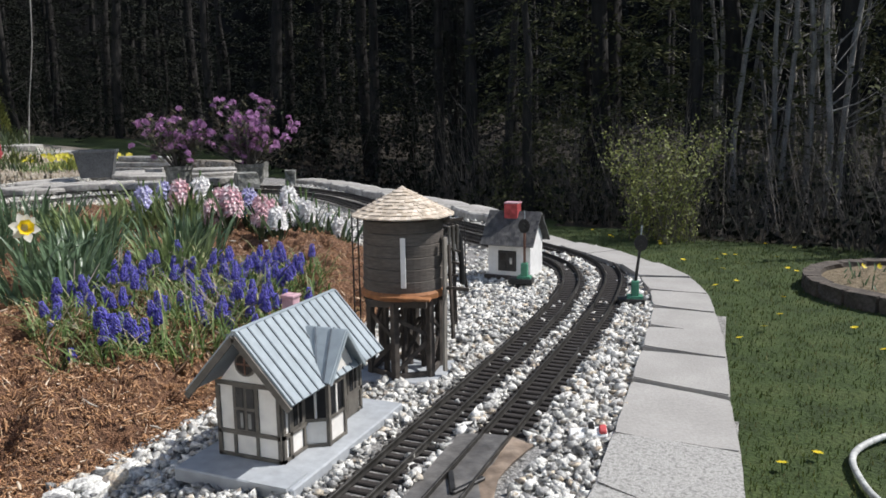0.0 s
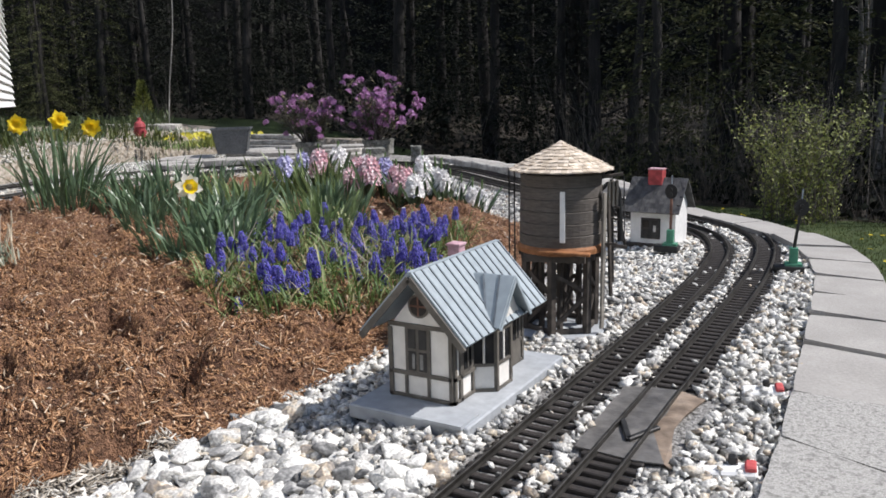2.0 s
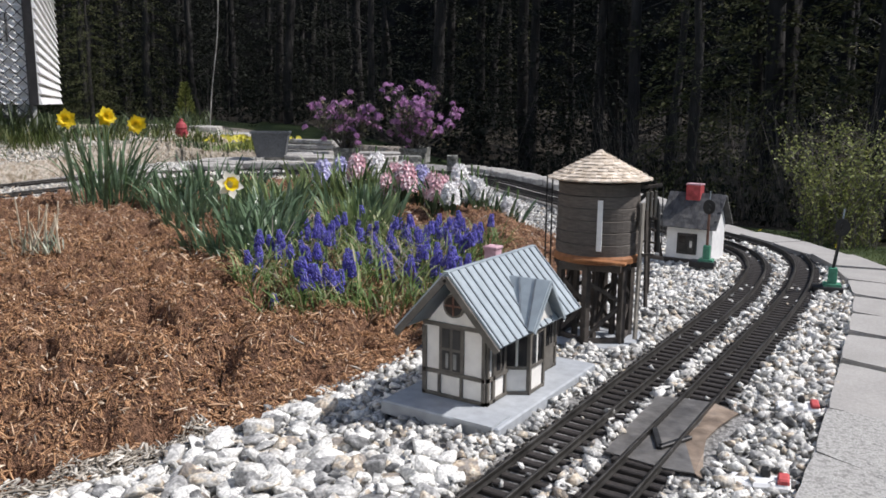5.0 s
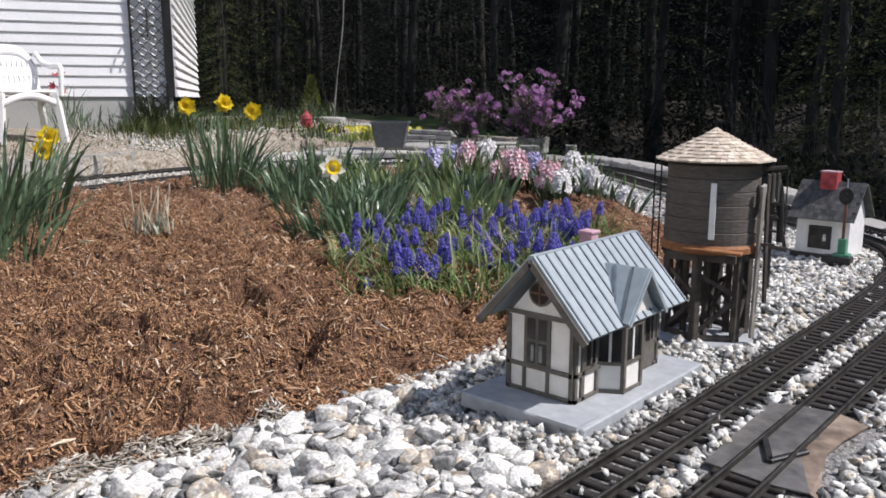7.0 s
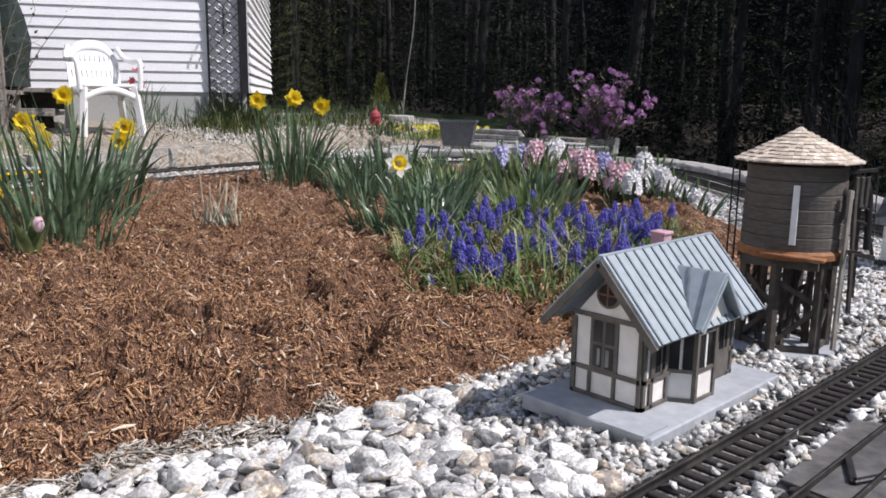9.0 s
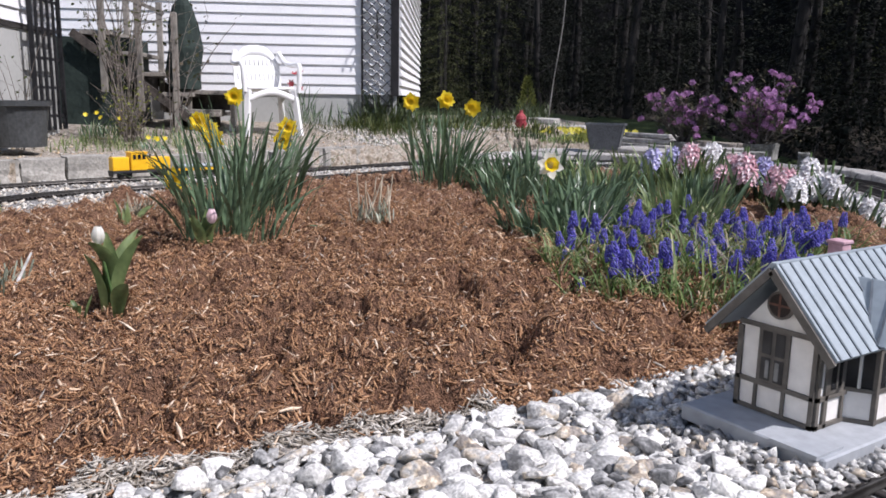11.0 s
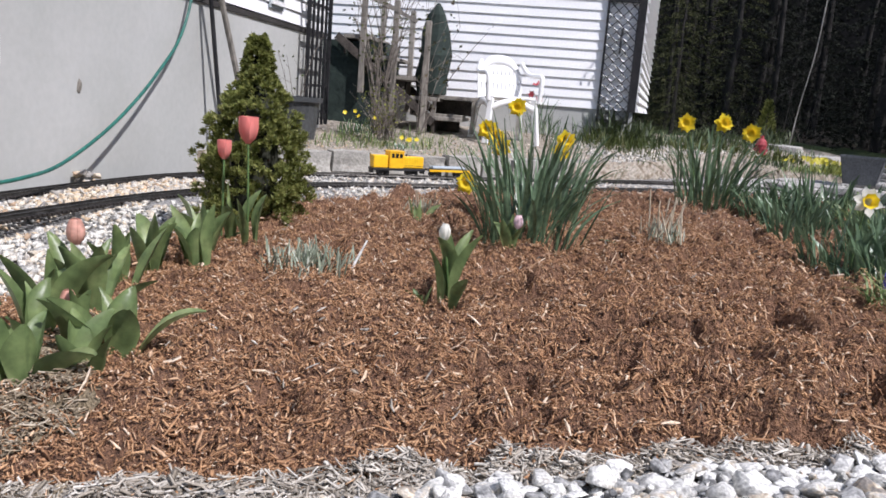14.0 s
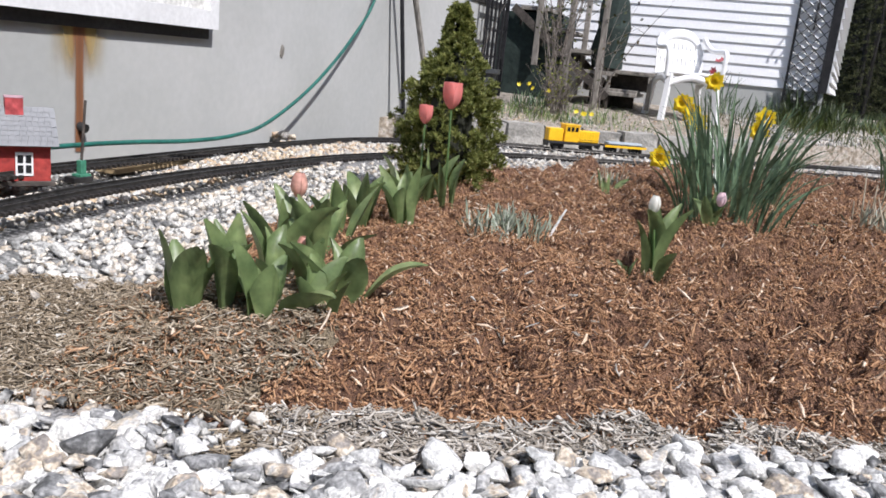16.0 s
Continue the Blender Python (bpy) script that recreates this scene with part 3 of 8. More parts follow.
gx, gy = [v - 1 for v in graded(900, 9, .45)], [v + 3 for v in graded(900, 9, .45)]
GV = [(x, y, lawn_z(x, y)) for y in gy for x in gx]
GF = [(j * len(gx) + i, j * len(gx) + i + 1, (j + 1) * len(gx) + i + 1, (j + 1) * len(gx) + i) for j in range(len(gy) - 1) for i in range(len(gx) - 1)]
ground = part_of("ground", GV, GF, M_LAWN, None, "", True)
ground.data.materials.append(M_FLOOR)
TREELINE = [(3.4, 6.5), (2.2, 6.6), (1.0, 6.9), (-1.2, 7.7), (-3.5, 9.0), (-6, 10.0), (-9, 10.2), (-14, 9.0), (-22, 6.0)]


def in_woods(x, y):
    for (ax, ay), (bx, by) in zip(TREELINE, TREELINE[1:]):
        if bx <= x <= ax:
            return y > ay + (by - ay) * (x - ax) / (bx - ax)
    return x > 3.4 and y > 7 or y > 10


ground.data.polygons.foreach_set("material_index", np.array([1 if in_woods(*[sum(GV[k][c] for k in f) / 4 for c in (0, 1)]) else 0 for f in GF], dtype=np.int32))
tagged(ground, "mown spring lawn running into bare forest floor", "ground", "", "structure")

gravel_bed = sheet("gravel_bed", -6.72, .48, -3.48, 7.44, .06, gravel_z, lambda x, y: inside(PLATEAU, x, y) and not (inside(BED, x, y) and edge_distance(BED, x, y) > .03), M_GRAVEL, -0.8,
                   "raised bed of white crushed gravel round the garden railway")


def behind_blocks(x, y):
    return not inside(PLATEAU, x, y) and (y > 2.2 * (-x - 4.6) - 2.2 or x < -4.9 and y > -3) and x < -4.6 and y < 7.4


yard = sheet("yard", -9.6, -4.56, -2.4, 7.2, .08, yard_z, behind_blocks, M_YARD, -0.3, "dry sandy yard with thin grass beside the house")

mulch_bed = sheet("mulch_bed", -3.6, -.36, -.9, 3.9, .011, lambda x, y: bed_z(x, y) - .004, lambda x, y: inside(BED, x, y), M_MULCH, -0.25,
                  "low flower bed covered in shredded red-brown bark mulch")

# ---- railway track ----
INNER = [(0, -1.15), (0, -.6), (0, 0), (0, .6), (0, 1.2), (0, 1.7), (-.012, 2.05), (-.06, 2.38), (-.19, 2.66), (-.5, 2.98), (-1.0, 3.42), (-1.65, 4.02), (-2.4, 4.7), (-3.2, 5.0),
         (-4.0, 4.65), (-4.45, 3.9), (-4.45, 2.95), (-4.22, 2.1), (-4.08, 1.2), (-3.9, .5), (-3.3, -.2), (-2.6, -.66), (-1.95, -.97), (-1.3, -1.2), (-.7, -1.5), (-.15, -1.45)]
OUTER = [(.122, -1.3), (.122, -.6), (.122, 0), (.122, .6), (.12, 1.2), (.118, 1.75), (.10, 2.15), (.05, 2.48), (-.08, 2.76), (-.38, 3.08), (-.9, 3.54), (-1.55, 4.14), (-2.3, 4.84), (-3.2, 5.3),
         (-4.3, 5.1), (-5.05, 4.35), (-5.18, 3.5), (-4.95, 2.6), (-4.72, 1.6), (-4.58, .6), (-4.2, -.12), (-3.4, -.64), (-2.47, -1.08), (-1.7, -1.42), (-.8, -1.78), (-.1, -1.75)]
RAIL = [(-.0032, -.012), (.0032, -.012), (.0032, -.010), (.0012, -.009), (.0012, -.004), (.0018, -.003), (.0018, 0), (-.0018, 0), (-.0018, -.003), (-.0012, -.004), (-.0012, -.009), (-.0032, -.010)]


def build_track(points, label):
    track = thing("railway_track", pose(0, 0, 0), label, "railway track", "garden railway tracks")
    line = spline([(x, y, track_z(x)) for x, y in points], .03, True)
    for side in (-.0235, .0235):
        moved = []
        for i, p in enumerate(line):
            t = line[(i + 1) % len(line)] - line[i - 1]
            moved.append(p + Vector((t.y, -t.x, 0)).normalized() * side)
        moved.append(moved[0])
        V, F = swept(moved, RAIL)
        part_of("rail", V, F, M_RAIL, track, "tarnished brass rail")
    ties = spline([(x, y, track_z(x)) for x, y in points], .0245, True)
    bm = boxed((0, 0, -.0165), (.084, .0125, .011), None, .0015)
    me = bpy.data.meshes.new("tie")
    bm.to_mesh(me)
    bm.free()
    me.materials.append(M_TIE)
    tv = np.array([v.co[:] for v in me.vertices])
    tf = [tuple(p.vertices) for p in me.polygons]
    rest_v, rest_f, count = [], [], 0
    for i, p in enumerate(ties):
        t = ties[(i + 1) % len(ties)] - ties[i - 1]
        m = Matrix.Translation(p) @ Matrix.Rotation(math.atan2(t.y, t.x) - math.pi / 2 + random.uniform(-.01, .01), 4, "Z")
        if p.x > -.4 and .25 < p.y < 3.2:
            ob = new("tie", me)
            ob.parent = track
            ob.matrix_basis = m
        else:
            w = tv @ np.array(m.to_3x3()).T + np.array(m.translation)
            rest_f += [tuple(k + len(tv) * count for k in f) for f in tf]
            rest_v.append(w)
            count += 1
    rest = bpy.data.meshes.new("tie_strip")
    rest.from_pydata(np.concatenate(rest_v).tolist(), [], rest_f)
    rest.materials.append(M_TIE)
    ob = new("tie_strip", rest)
    ob.parent = track
    ob["kind"] = "stuff"
    return track


build_track(INNER, "brass-railed garden railway track on black ties in gravel")
build_track(OUTER, "outer garden railway track on black ties beside concrete pavers")

# ---- concrete pavers along the lawn ----
INN = [(.335, -.9), (.33, -.35), (.322, .15), (.314, .58), (.306, .982), (.297, 1.172), (.283, 1.433), (.273, 1.625), (.259, 1.822), (.241, 2.031), (.205, 2.228), (.150, 2.399), (.059, 2.578), (-.088, 2.753), (-.228, 2.899), (-.40, 3.07)]
OUT = [(.62, -.9), (.60, -.35), (.575, .15), (.54, .55), (.507, .90), (.489, 1.165), (.462, 1.392), (.444, 1.62), (.422, 1.824), (.395, 2.020), (.362, 2.229), (.298, 2.43), (.176, 2.627), (-.002, 2.854), (-.174, 2.985), (-.33, 3.16)]
WEDGE = {4: (.006, .008), 5: (.002, .003), 6: (.003, .003), 7: (.020, .004), 8: (.022, .003), 9: (.014, .004), 10: (.008, .003), 11: (.004, .003), 12: (.007, .003)}   # half-open joints, inner and outer end
paving = thing("paver_edging", pose(0, 0, 0), "row of pale concrete pavers edging the railway above the lawn", "pavement", "", "structure")
for i in range(len(INN) - 1):
    (g0, h0), (g1, h1) = WEDGE.get(i, (.003, .003)), WEDGE.get(i + 1, (.003, .003))
    a, b, c, d = [Vector(p) for p in (INN[i], OUT[i], OUT[i + 1], INN[i + 1])]
    along_in, along_out = (d - a).normalized(), (c - b).normalized()
    corners = (a + along_in * g0 * 1.5, b + along_out * h0, c - along_out * h1, d - along_in * g1 * .5)
    rough = i < 5
    bm = bmesh.new()
    top = random.uniform(-.004, .004) + track_z((a.x + b.x) / 2)
    rim = []
    for p, q in zip(corners, corners[1:] + corners[:1]):
        n = max(3, int((q - p).length / .035))
        side = Vector((q.y - p.y, p.x - q.x)).normalized()
        for k in range(n):
            w = p.lerp(q, k / n)
            chip = .0 if k == 0 else (.0035 if rough else .0018) * noise.noise((w.x * 30, w.y * 30, i))
            rim.append((w.x + side.x * chip, w.y + side.y * chip))
    prism(bm, rim, -.05, top)
    bmesh.ops.bevel(bm, geom=[e for e in bm.edges if abs(e.verts[0].co.z - top) < 1e-4 and abs(e.verts[1].co.z - top) < 1e-4], offset=.003, segments=2, affect="EDGES")
    part("paver", bm, M_AGG if rough else M_SLAB, paving, "rough exposed-aggregate slab" if rough else "smooth concrete paver")

# ---- house ----
house = thing("house", pose(0, 0, 0), "white vinyl-sided house on a grey concrete foundation", "house", "", "structure")


def on_wall(s, n, z):
    return Vector((WALL_D.x * s + WALL_N.x * n, WALL_D.y * s + WALL_N.y * n, z))


def wall_box(name, s0, s1, n0, n1, z0, z1, material, parent=house, label=""):
    bm = bmesh.new()
    prism(bm, [on_wall(*p, 0)[:2] for p in ((s0, n0), (s1, n0), (s1, n1), (s0, n1))], z0, z1)
    bmesh.ops.recalc_face_normals(bm, faces=bm.faces)
    return part(name, bm, material, parent, label)


SIDE = -2.22
wall_box("foundation_wall", -3.5, 6.45, SIDE - .25, SIDE, -.9, .86, M_CONC, house, "grey parged concrete foundation wall")
wall_box("sill_board", 2.5, 6.47, SIDE - .24, SIDE + .012, .84, .87, M_SILL)


def siding(s0, s1, n0, z0, z1, along=True, lap=.0965):
    """Lapped boards: each leans out at its lower edge."""
    z = z0
    while z < z1:
        top = min(z + lap + .012, z1)
        bm = bmesh.new()
        if along:
            pts = [(s0, n0 + .018, z), (s1, n0 + .018, z), (s1, n0 + .002, top), (s0, n0 + .002, top), (s0, n0 - .02, z), (s1, n0 - .02, z), (s1, n0 - .02, top), (s0, n0 - .02, top)]
            vs = [bm.verts.new(on_wall(*p)) for p in pts]
        else:
            pts = [(n0 - .018, s0, z), (n0 - .018, s1, z), (n0 - .002, s1, top), (n0 - .002, s0, top), (n0 + .02, s0, z), (n0 + .02, s1, z), (n0 + .02, s1, top), (n0 + .02, s0, top)]
            vs = [bm.verts.new(on_wall(*p)) for p in pts]
        for q in ((0, 1, 2, 3), (5, 4, 7, 6), (4, 5, 1, 0), (3, 2, 6, 7), (4, 0, 3, 7), (1, 5, 6, 2)):
            bm.faces.new([vs[k] for k in q])
        bmesh.ops.recalc_face_normals(bm, faces=bm.faces)
        part("siding_board", bm, M_SIDING, house)
        z += lap


wall_box("upper_wall", -3.5, 6.45, SIDE - .25, SIDE - .02, .86, 3.0, M_SIDING)
siding(2.75, 6.45, SIDE, .88, 1.9)
BACK = 8.0
wall_box("wing_foundation", BACK, BACK + .2, -4.6, .56, -.3, .43, M_CONC)
wall_box("wing_wall", BACK + .02, BACK + .2, -4.6, .56, .43, 3.2, M_SIDING)
siding(-4.6, .50, BACK, .43, 2.6, False)
wall_box("corner_post", BACK - .03, BACK + .02, .50, .58, .42, 3.2, M_LATTICE)
# the wing's far side, seen at a glancing angle
c0 = on_wall(BACK, .58, 0)
far_dir = Vector((-.829, .559, 0)).normalized()
for k in range(27):
    z = .43 + k * .0965
    bm = bmesh.new()
    nrm = Vector((far_dir.y, -far_dir.x, 0))
    e = c0 + far_dir * 5.0
    vs = [bm.verts.new(v) for v in (c0 + nrm * .034 + Vector((0, 0, z)), e + nrm * .034 + Vector((0, 0, z)), e + Vector((0, 0, z + .108)), c0 + Vector((0, 0, z + .108)),
                                    c0 - nrm * .03 + Vector((0, 0, z)), e - nrm * .03 + Vector((0, 0, z)), e - nrm * .03 + Vector((0, 0, z + .108)), c0 - nrm * .03 + Vector((0, 0, z + .108)))]
    for q in ((0, 1, 2, 3), (5, 4, 7, 6), (4, 5, 1, 0), (3, 2, 6, 7), (4, 0, 3, 7), (1, 5, 6, 2)):
        bm.faces.new([vs[j] for j in q])
    bmesh.ops.recalc_face_normals(bm, faces=bm.faces)
    part("siding_board", bm, M_SIDING, house)
# basement window with its trim on the long wall, and the rust below it
wall_box("window_trim", .2, 2.335, SIDE, SIDE + .05, .40, .47, M_WHITE, house, "white window trim")
wall_box("window_trim", 2.28, 2.335, SIDE, SIDE + .05, .47, 1.1, M_WHITE, house)
wall_box("window_pane", .2, 2.28, SIDE + .003, SIDE + .02, .47, 1.05, M_CURTAIN, house, "pale blind behind glass")
wall_box("window_mullion", 1.62, 1.74, SIDE + .02, SIDE + .045, .47, 1.05, M_SILL, house)
# the overhang's shadow is put into this ledge's colour
wall_box("window_ledge", .2, 2.315, SIDE, SIDE + .02, .36, .40, M_SILL, house, "board under the window, darkened for the overhang's shadow")


# ---- model station ----
def build_station():
    st = thing("model_station", pose(-.190, 1.000, -.018, 0, 0, 0), "cream half-timbered model railway station with a blue-grey metal roof", "model building")
    deck = bmesh.new()
    prism(deck, [(-.092, -.178), (.114, -.178), (.114, .176), (-.092, .176)], 0, .022)
    bmesh.ops.bevel(deck, geom=[e for e in deck.edges], offset=.002, segments=1, affect="EDGES")
    part("platform", deck, M_DECK, st, "grey painted platform")
    ramp = bmesh.new()
    prism(ramp, [(.045, -.184), (.107, -.184), (.107, -.130), (.045, -.130)], .020, .0255)
    part("platform_board", ramp, M_DECK, st)
    X, Y0, Y1, H, R = .056, -.113, .128, .132, .221
    bm = bmesh.new()
    pts = [(-X, .022), (X, .022), (X, H), (0, H + X * 1.19), (-X, H)]
    for y0, y1 in ((Y0, Y1),):
        a = [bm.verts.new((x, y0, z)) for x, z in pts]
        b = [bm.verts.new((x, y1, z)) for x, z in pts]
        bm.faces.new(a)
        bm.faces.new(b[::-1])
        for i in range(5):
            j = (i + 1) % 5
            bm.faces.new((a[j], a[i], b[i], b[j]))
    bmesh.ops.recalc_face_normals(bm, faces=bm.faces)
    part("wall", bm, M_CREAM, st, "cream plaster wall panels")
    # roof: two slopes with standing seams
    ry0, ry1 = -.139, .148
    for side in (-1, 1):
        ex, ez = side * .090, .123
        rx, rz = 0, R
        bm = bmesh.new()
        t = Vector((side * .7, 0, .72)) * .006
        q = [Vector((ex, ry0, ez)), Vector((ex, ry1, ez)), Vector((rx, ry1, rz)), Vector((rx, ry0, rz))]
        lo = [bm.verts.new(v) for v in q]
        hi = [bm.verts.new(v + t) for v in q]
        bm.faces.new(lo)
        bm.faces.new(hi[::-1])
        for i in range(4):
            j = (i + 1) % 4
            bm.faces.new((lo[i], lo[j], hi[j], hi[i]))
        bmesh.ops.recalc_face_normals(bm, faces=bm.faces)
        slope = part("roof", bm, M_TIN, st, "blue-grey standing-seam metal roof")
        for k in range(14):
            y = ry0 + .006 + k * (ry1 - ry0 - .012) / 13
            part("seam", beamed(Vector((ex, y, ez)) + t, Vector((rx, y, rz)) + t, .0028, .0032), M_SEAM, slope)
        part("barge_board", beamed((ex, ry0 - .002, ez - .004), (rx, ry0 - .002, rz - .004), .004, .010), M_TRIM, st)
    part("ridge_cap", beamed((0, ry0, R + .004), (0, ry1, R + .004), .008, .004), M_TIN, st)
    # half-timbering on the end walls
    for y, s in ((Y0, -1), (Y1, 1)):
        f = y + s * .0015
        for x in (-X + .003, X - .003):
            part("timber", boxed((x, f, .077), (.006, .004, .11)), M_TRIM, st)
        for z, w in ((.062, .110), (.138, .112), (.0255, .112)):
            part("timber", boxed((0, f, z), (w, .004, .006 if z > .03 else .005)), M_TRIM, st)
        for x in (-.026, .014):
            part("timber", boxed((x, f, .042), (.0045, .0038, .036)), M_TRIM, st)
        # tall window
        win = part("window", boxed((-.004, f - s * .0005, .1), (.044, .004, .072)), M_TRIM, st, "taupe framed sash window")
        part("pane", boxed((-.0135, f + s * .0012, .118), (.013, .003, .03)), M_DARK, win)
        part("pane", boxed((.0055, f + s * .0012, .118), (.013, .003, .03)), M_DARK, win)
        part("pane", boxed((-.0135, f + s * .0012, .083), (.013, .003, .03)), M_DARK, win)
        part("pane", boxed((.0055, f + s * .0012, .083), (.013, .003, .03)), M_DARK, win)
        part("curtain", boxed((-.0105, f + s * .0028, .083), (.005, .001, .024)), M_LACE, win)
        part("curtain", boxed((.0035, f + s * .0028, .083), (.006, .001, .024)), M_LACE, win)
        # round window
        m = Matrix.Translation((0, f, .170)) @ Matrix.Rotation(math.pi / 2, 4, "X")
        bm = bmesh.new()
        bmesh.ops.create_cone(bm, cap_ends=True, segments=24, radius1=.0185, radius2=.0185, depth=.005, matrix=m)
        rw = part("round_window", bm, M_TRIM, st, "round window with crossed glazing bars")
        bm = bmesh.new()
        bmesh.ops.create_cone(bm, cap_ends=True, segments=24, radius1=.0150, radius2=.0150, depth=.0062, matrix=m)
        part("pane", bm, M_DARK, rw)
        part("glazing_bar", boxed((0, f + s * .003, .170), (.0028, .0015, .030)), M_RUST, rw)
        part("glazing_bar", boxed((0, f + s * .003, .170), (.030, .0015, .0028)), M_RUST, rw)
    # track side: corner posts, belt, bay, windows, door
    for side in (1, -1):
        f = side * (X + .0015)
        for y in (Y0 + .003, Y0 + .020, Y1 - .003, Y1 - .016):
            part("timber", boxed((f, y, .077), (.004, .006, .11)), M_TRIM, st)
        part("timber", boxed((f, (Y0 + Y1) / 2, .062), (.004, Y1 - Y0, .006)), M_TRIM, st)
        part("timber", boxed((f, (Y0 + Y1) / 2, .0255), (.004, Y1 - Y0, .005)), M_TRIM, st)
        for y, h0, h1, w in ((-.076, .066, .122, .026), (.062, .066, .122, .020), (.095, .026, .122, .026)):
            win = part("window" if h0 > .05 else "door", boxed((f, y, (h0 + h1) / 2), (.0045, w + .008, h1 - h0)), M_TRIM, st)
            part("pane", boxed((f + side * .0012, y, (h0 + h1) / 2 + (0 if h0 > .05 else .018)), (.004, w - .004, (h1 - h0) * (.8 if h0 > .05 else .5))), M_DARK, win)
            part("glazing_bar", boxed((f + side * .003, y, (h0 + h1) / 2 + (0 if h0 > .05 else .018)), (.002, .003, (h1 - h0) * (.8 if h0 > .05 else .5))), M_TRIM, win)
        for y in (-.056, -.095, .076, .048):
            part("timber", boxed((f, y, .042), (.0038, .0045, .036)), M_TRIM, st)
    bay = [(X - .002, -.052), (X + .030, -.030), (X + .030, .018), (X - .002, .040)]
    bm = bmesh.new()
    prism(bm, bay, .022, .066)
    b = part("bay_window", bm, M_CREAM, st, "projecting bay window under a small gable")
    bm = bmesh.new()
    prism(bm, bay, .066, .120)
    part("glass", bm, M_DARK, b)
    for (ax, ay), (bx, by) in zip(bay, bay[1:]):
        for z in (.025, .066, .119):
            part("rail", beamed((ax, ay, z), (bx, by, z), .005, .005), M_TRIM, b)
        part("post", beamed((ax, ay, .022), (ax, ay, .122), .006, .006), M_TRIM, b)
        mx, my = (ax + bx) / 2, (ay + by) / 2
        part("post", beamed((mx, my, .066), (mx, my, .122), .003, .004), M_CREAM, b)
    part("post", beamed((*bay[-1], .022), (*bay[-1], .122), .006, .006), M_TRIM, b)
    # dormer over the bay
    dy, peak = .008, .197
    bm = bmesh.new()
    tri = [(.088, dy - .043, .128), (.088, dy + .043, .128), (.088, dy, peak - .008)]
    bk = [(.012, dy - .043, .128), (.012, dy + .043, .128), (.012, dy, peak - .008)]
    a = [bm.verts.new(v) for v in tri]
    c = [bm.verts.new(v) for v in bk]
    bm.faces.new(a)
    for i in range(3):
        j = (i + 1) % 3
        bm.faces.new((a[j], a[i], c[i], c[j]))
    bmesh.ops.recalc_face_normals(bm, faces=bm.faces)
    dormer = part("dormer", bm, M_CREAM, st, "white gabled dormer")
    for s in (-1, 1):
        bm = bmesh.new()
        ridge0, ridge1 = Vector((.018, dy, peak)), Vector((.101, dy, peak))
        e0, e1 = Vector((.068, dy + s * .055, .129)), Vector((.101, dy + s * .055, .129))
        up = Vector((0, s * .8, .6)) * .004
        lo = [bm.verts.new(v) for v in (ridge0, ridge1, e1, e0)]
        hi = [bm.verts.new(v + up) for v in (ridge0, ridge1, e1, e0)]
        bm.faces.new(lo)
        bm.faces.new(hi[::-1])
        for i in range(4):
            j = (i + 1) % 4
            bm.faces.new((lo[i], lo[j], hi[j], hi[i]))
        bmesh.ops.recalc_face_normals(bm, faces=bm.faces)
        slope = part("dormer_roof", bm, M_TIN, dormer)
        for k in (.35, .7):
            a0, b0 = ridge0.lerp(ridge1, k), e0.lerp(e1, k)
            part("seam", beamed(a0 + up, b0 + up, .0026, .003), M_SEAM, dormer)
        part("barge_board", beamed(ridge1 + Vector((.001, 0, -.002)), e1 + Vector((.001, 0, -.002)), .003, .005), M_TIN, dormer)
    chim = part("chimney", boxed((-.034, .062, .205), (.022, .022, .050), None, .001), M_PINK, st, "pink brick chimney with a pale cap")
    part("cap", boxed((-.034, .062, .2315), (.026, .026, .005), None, .001), M_PINK, chim)
    return st


build_station()


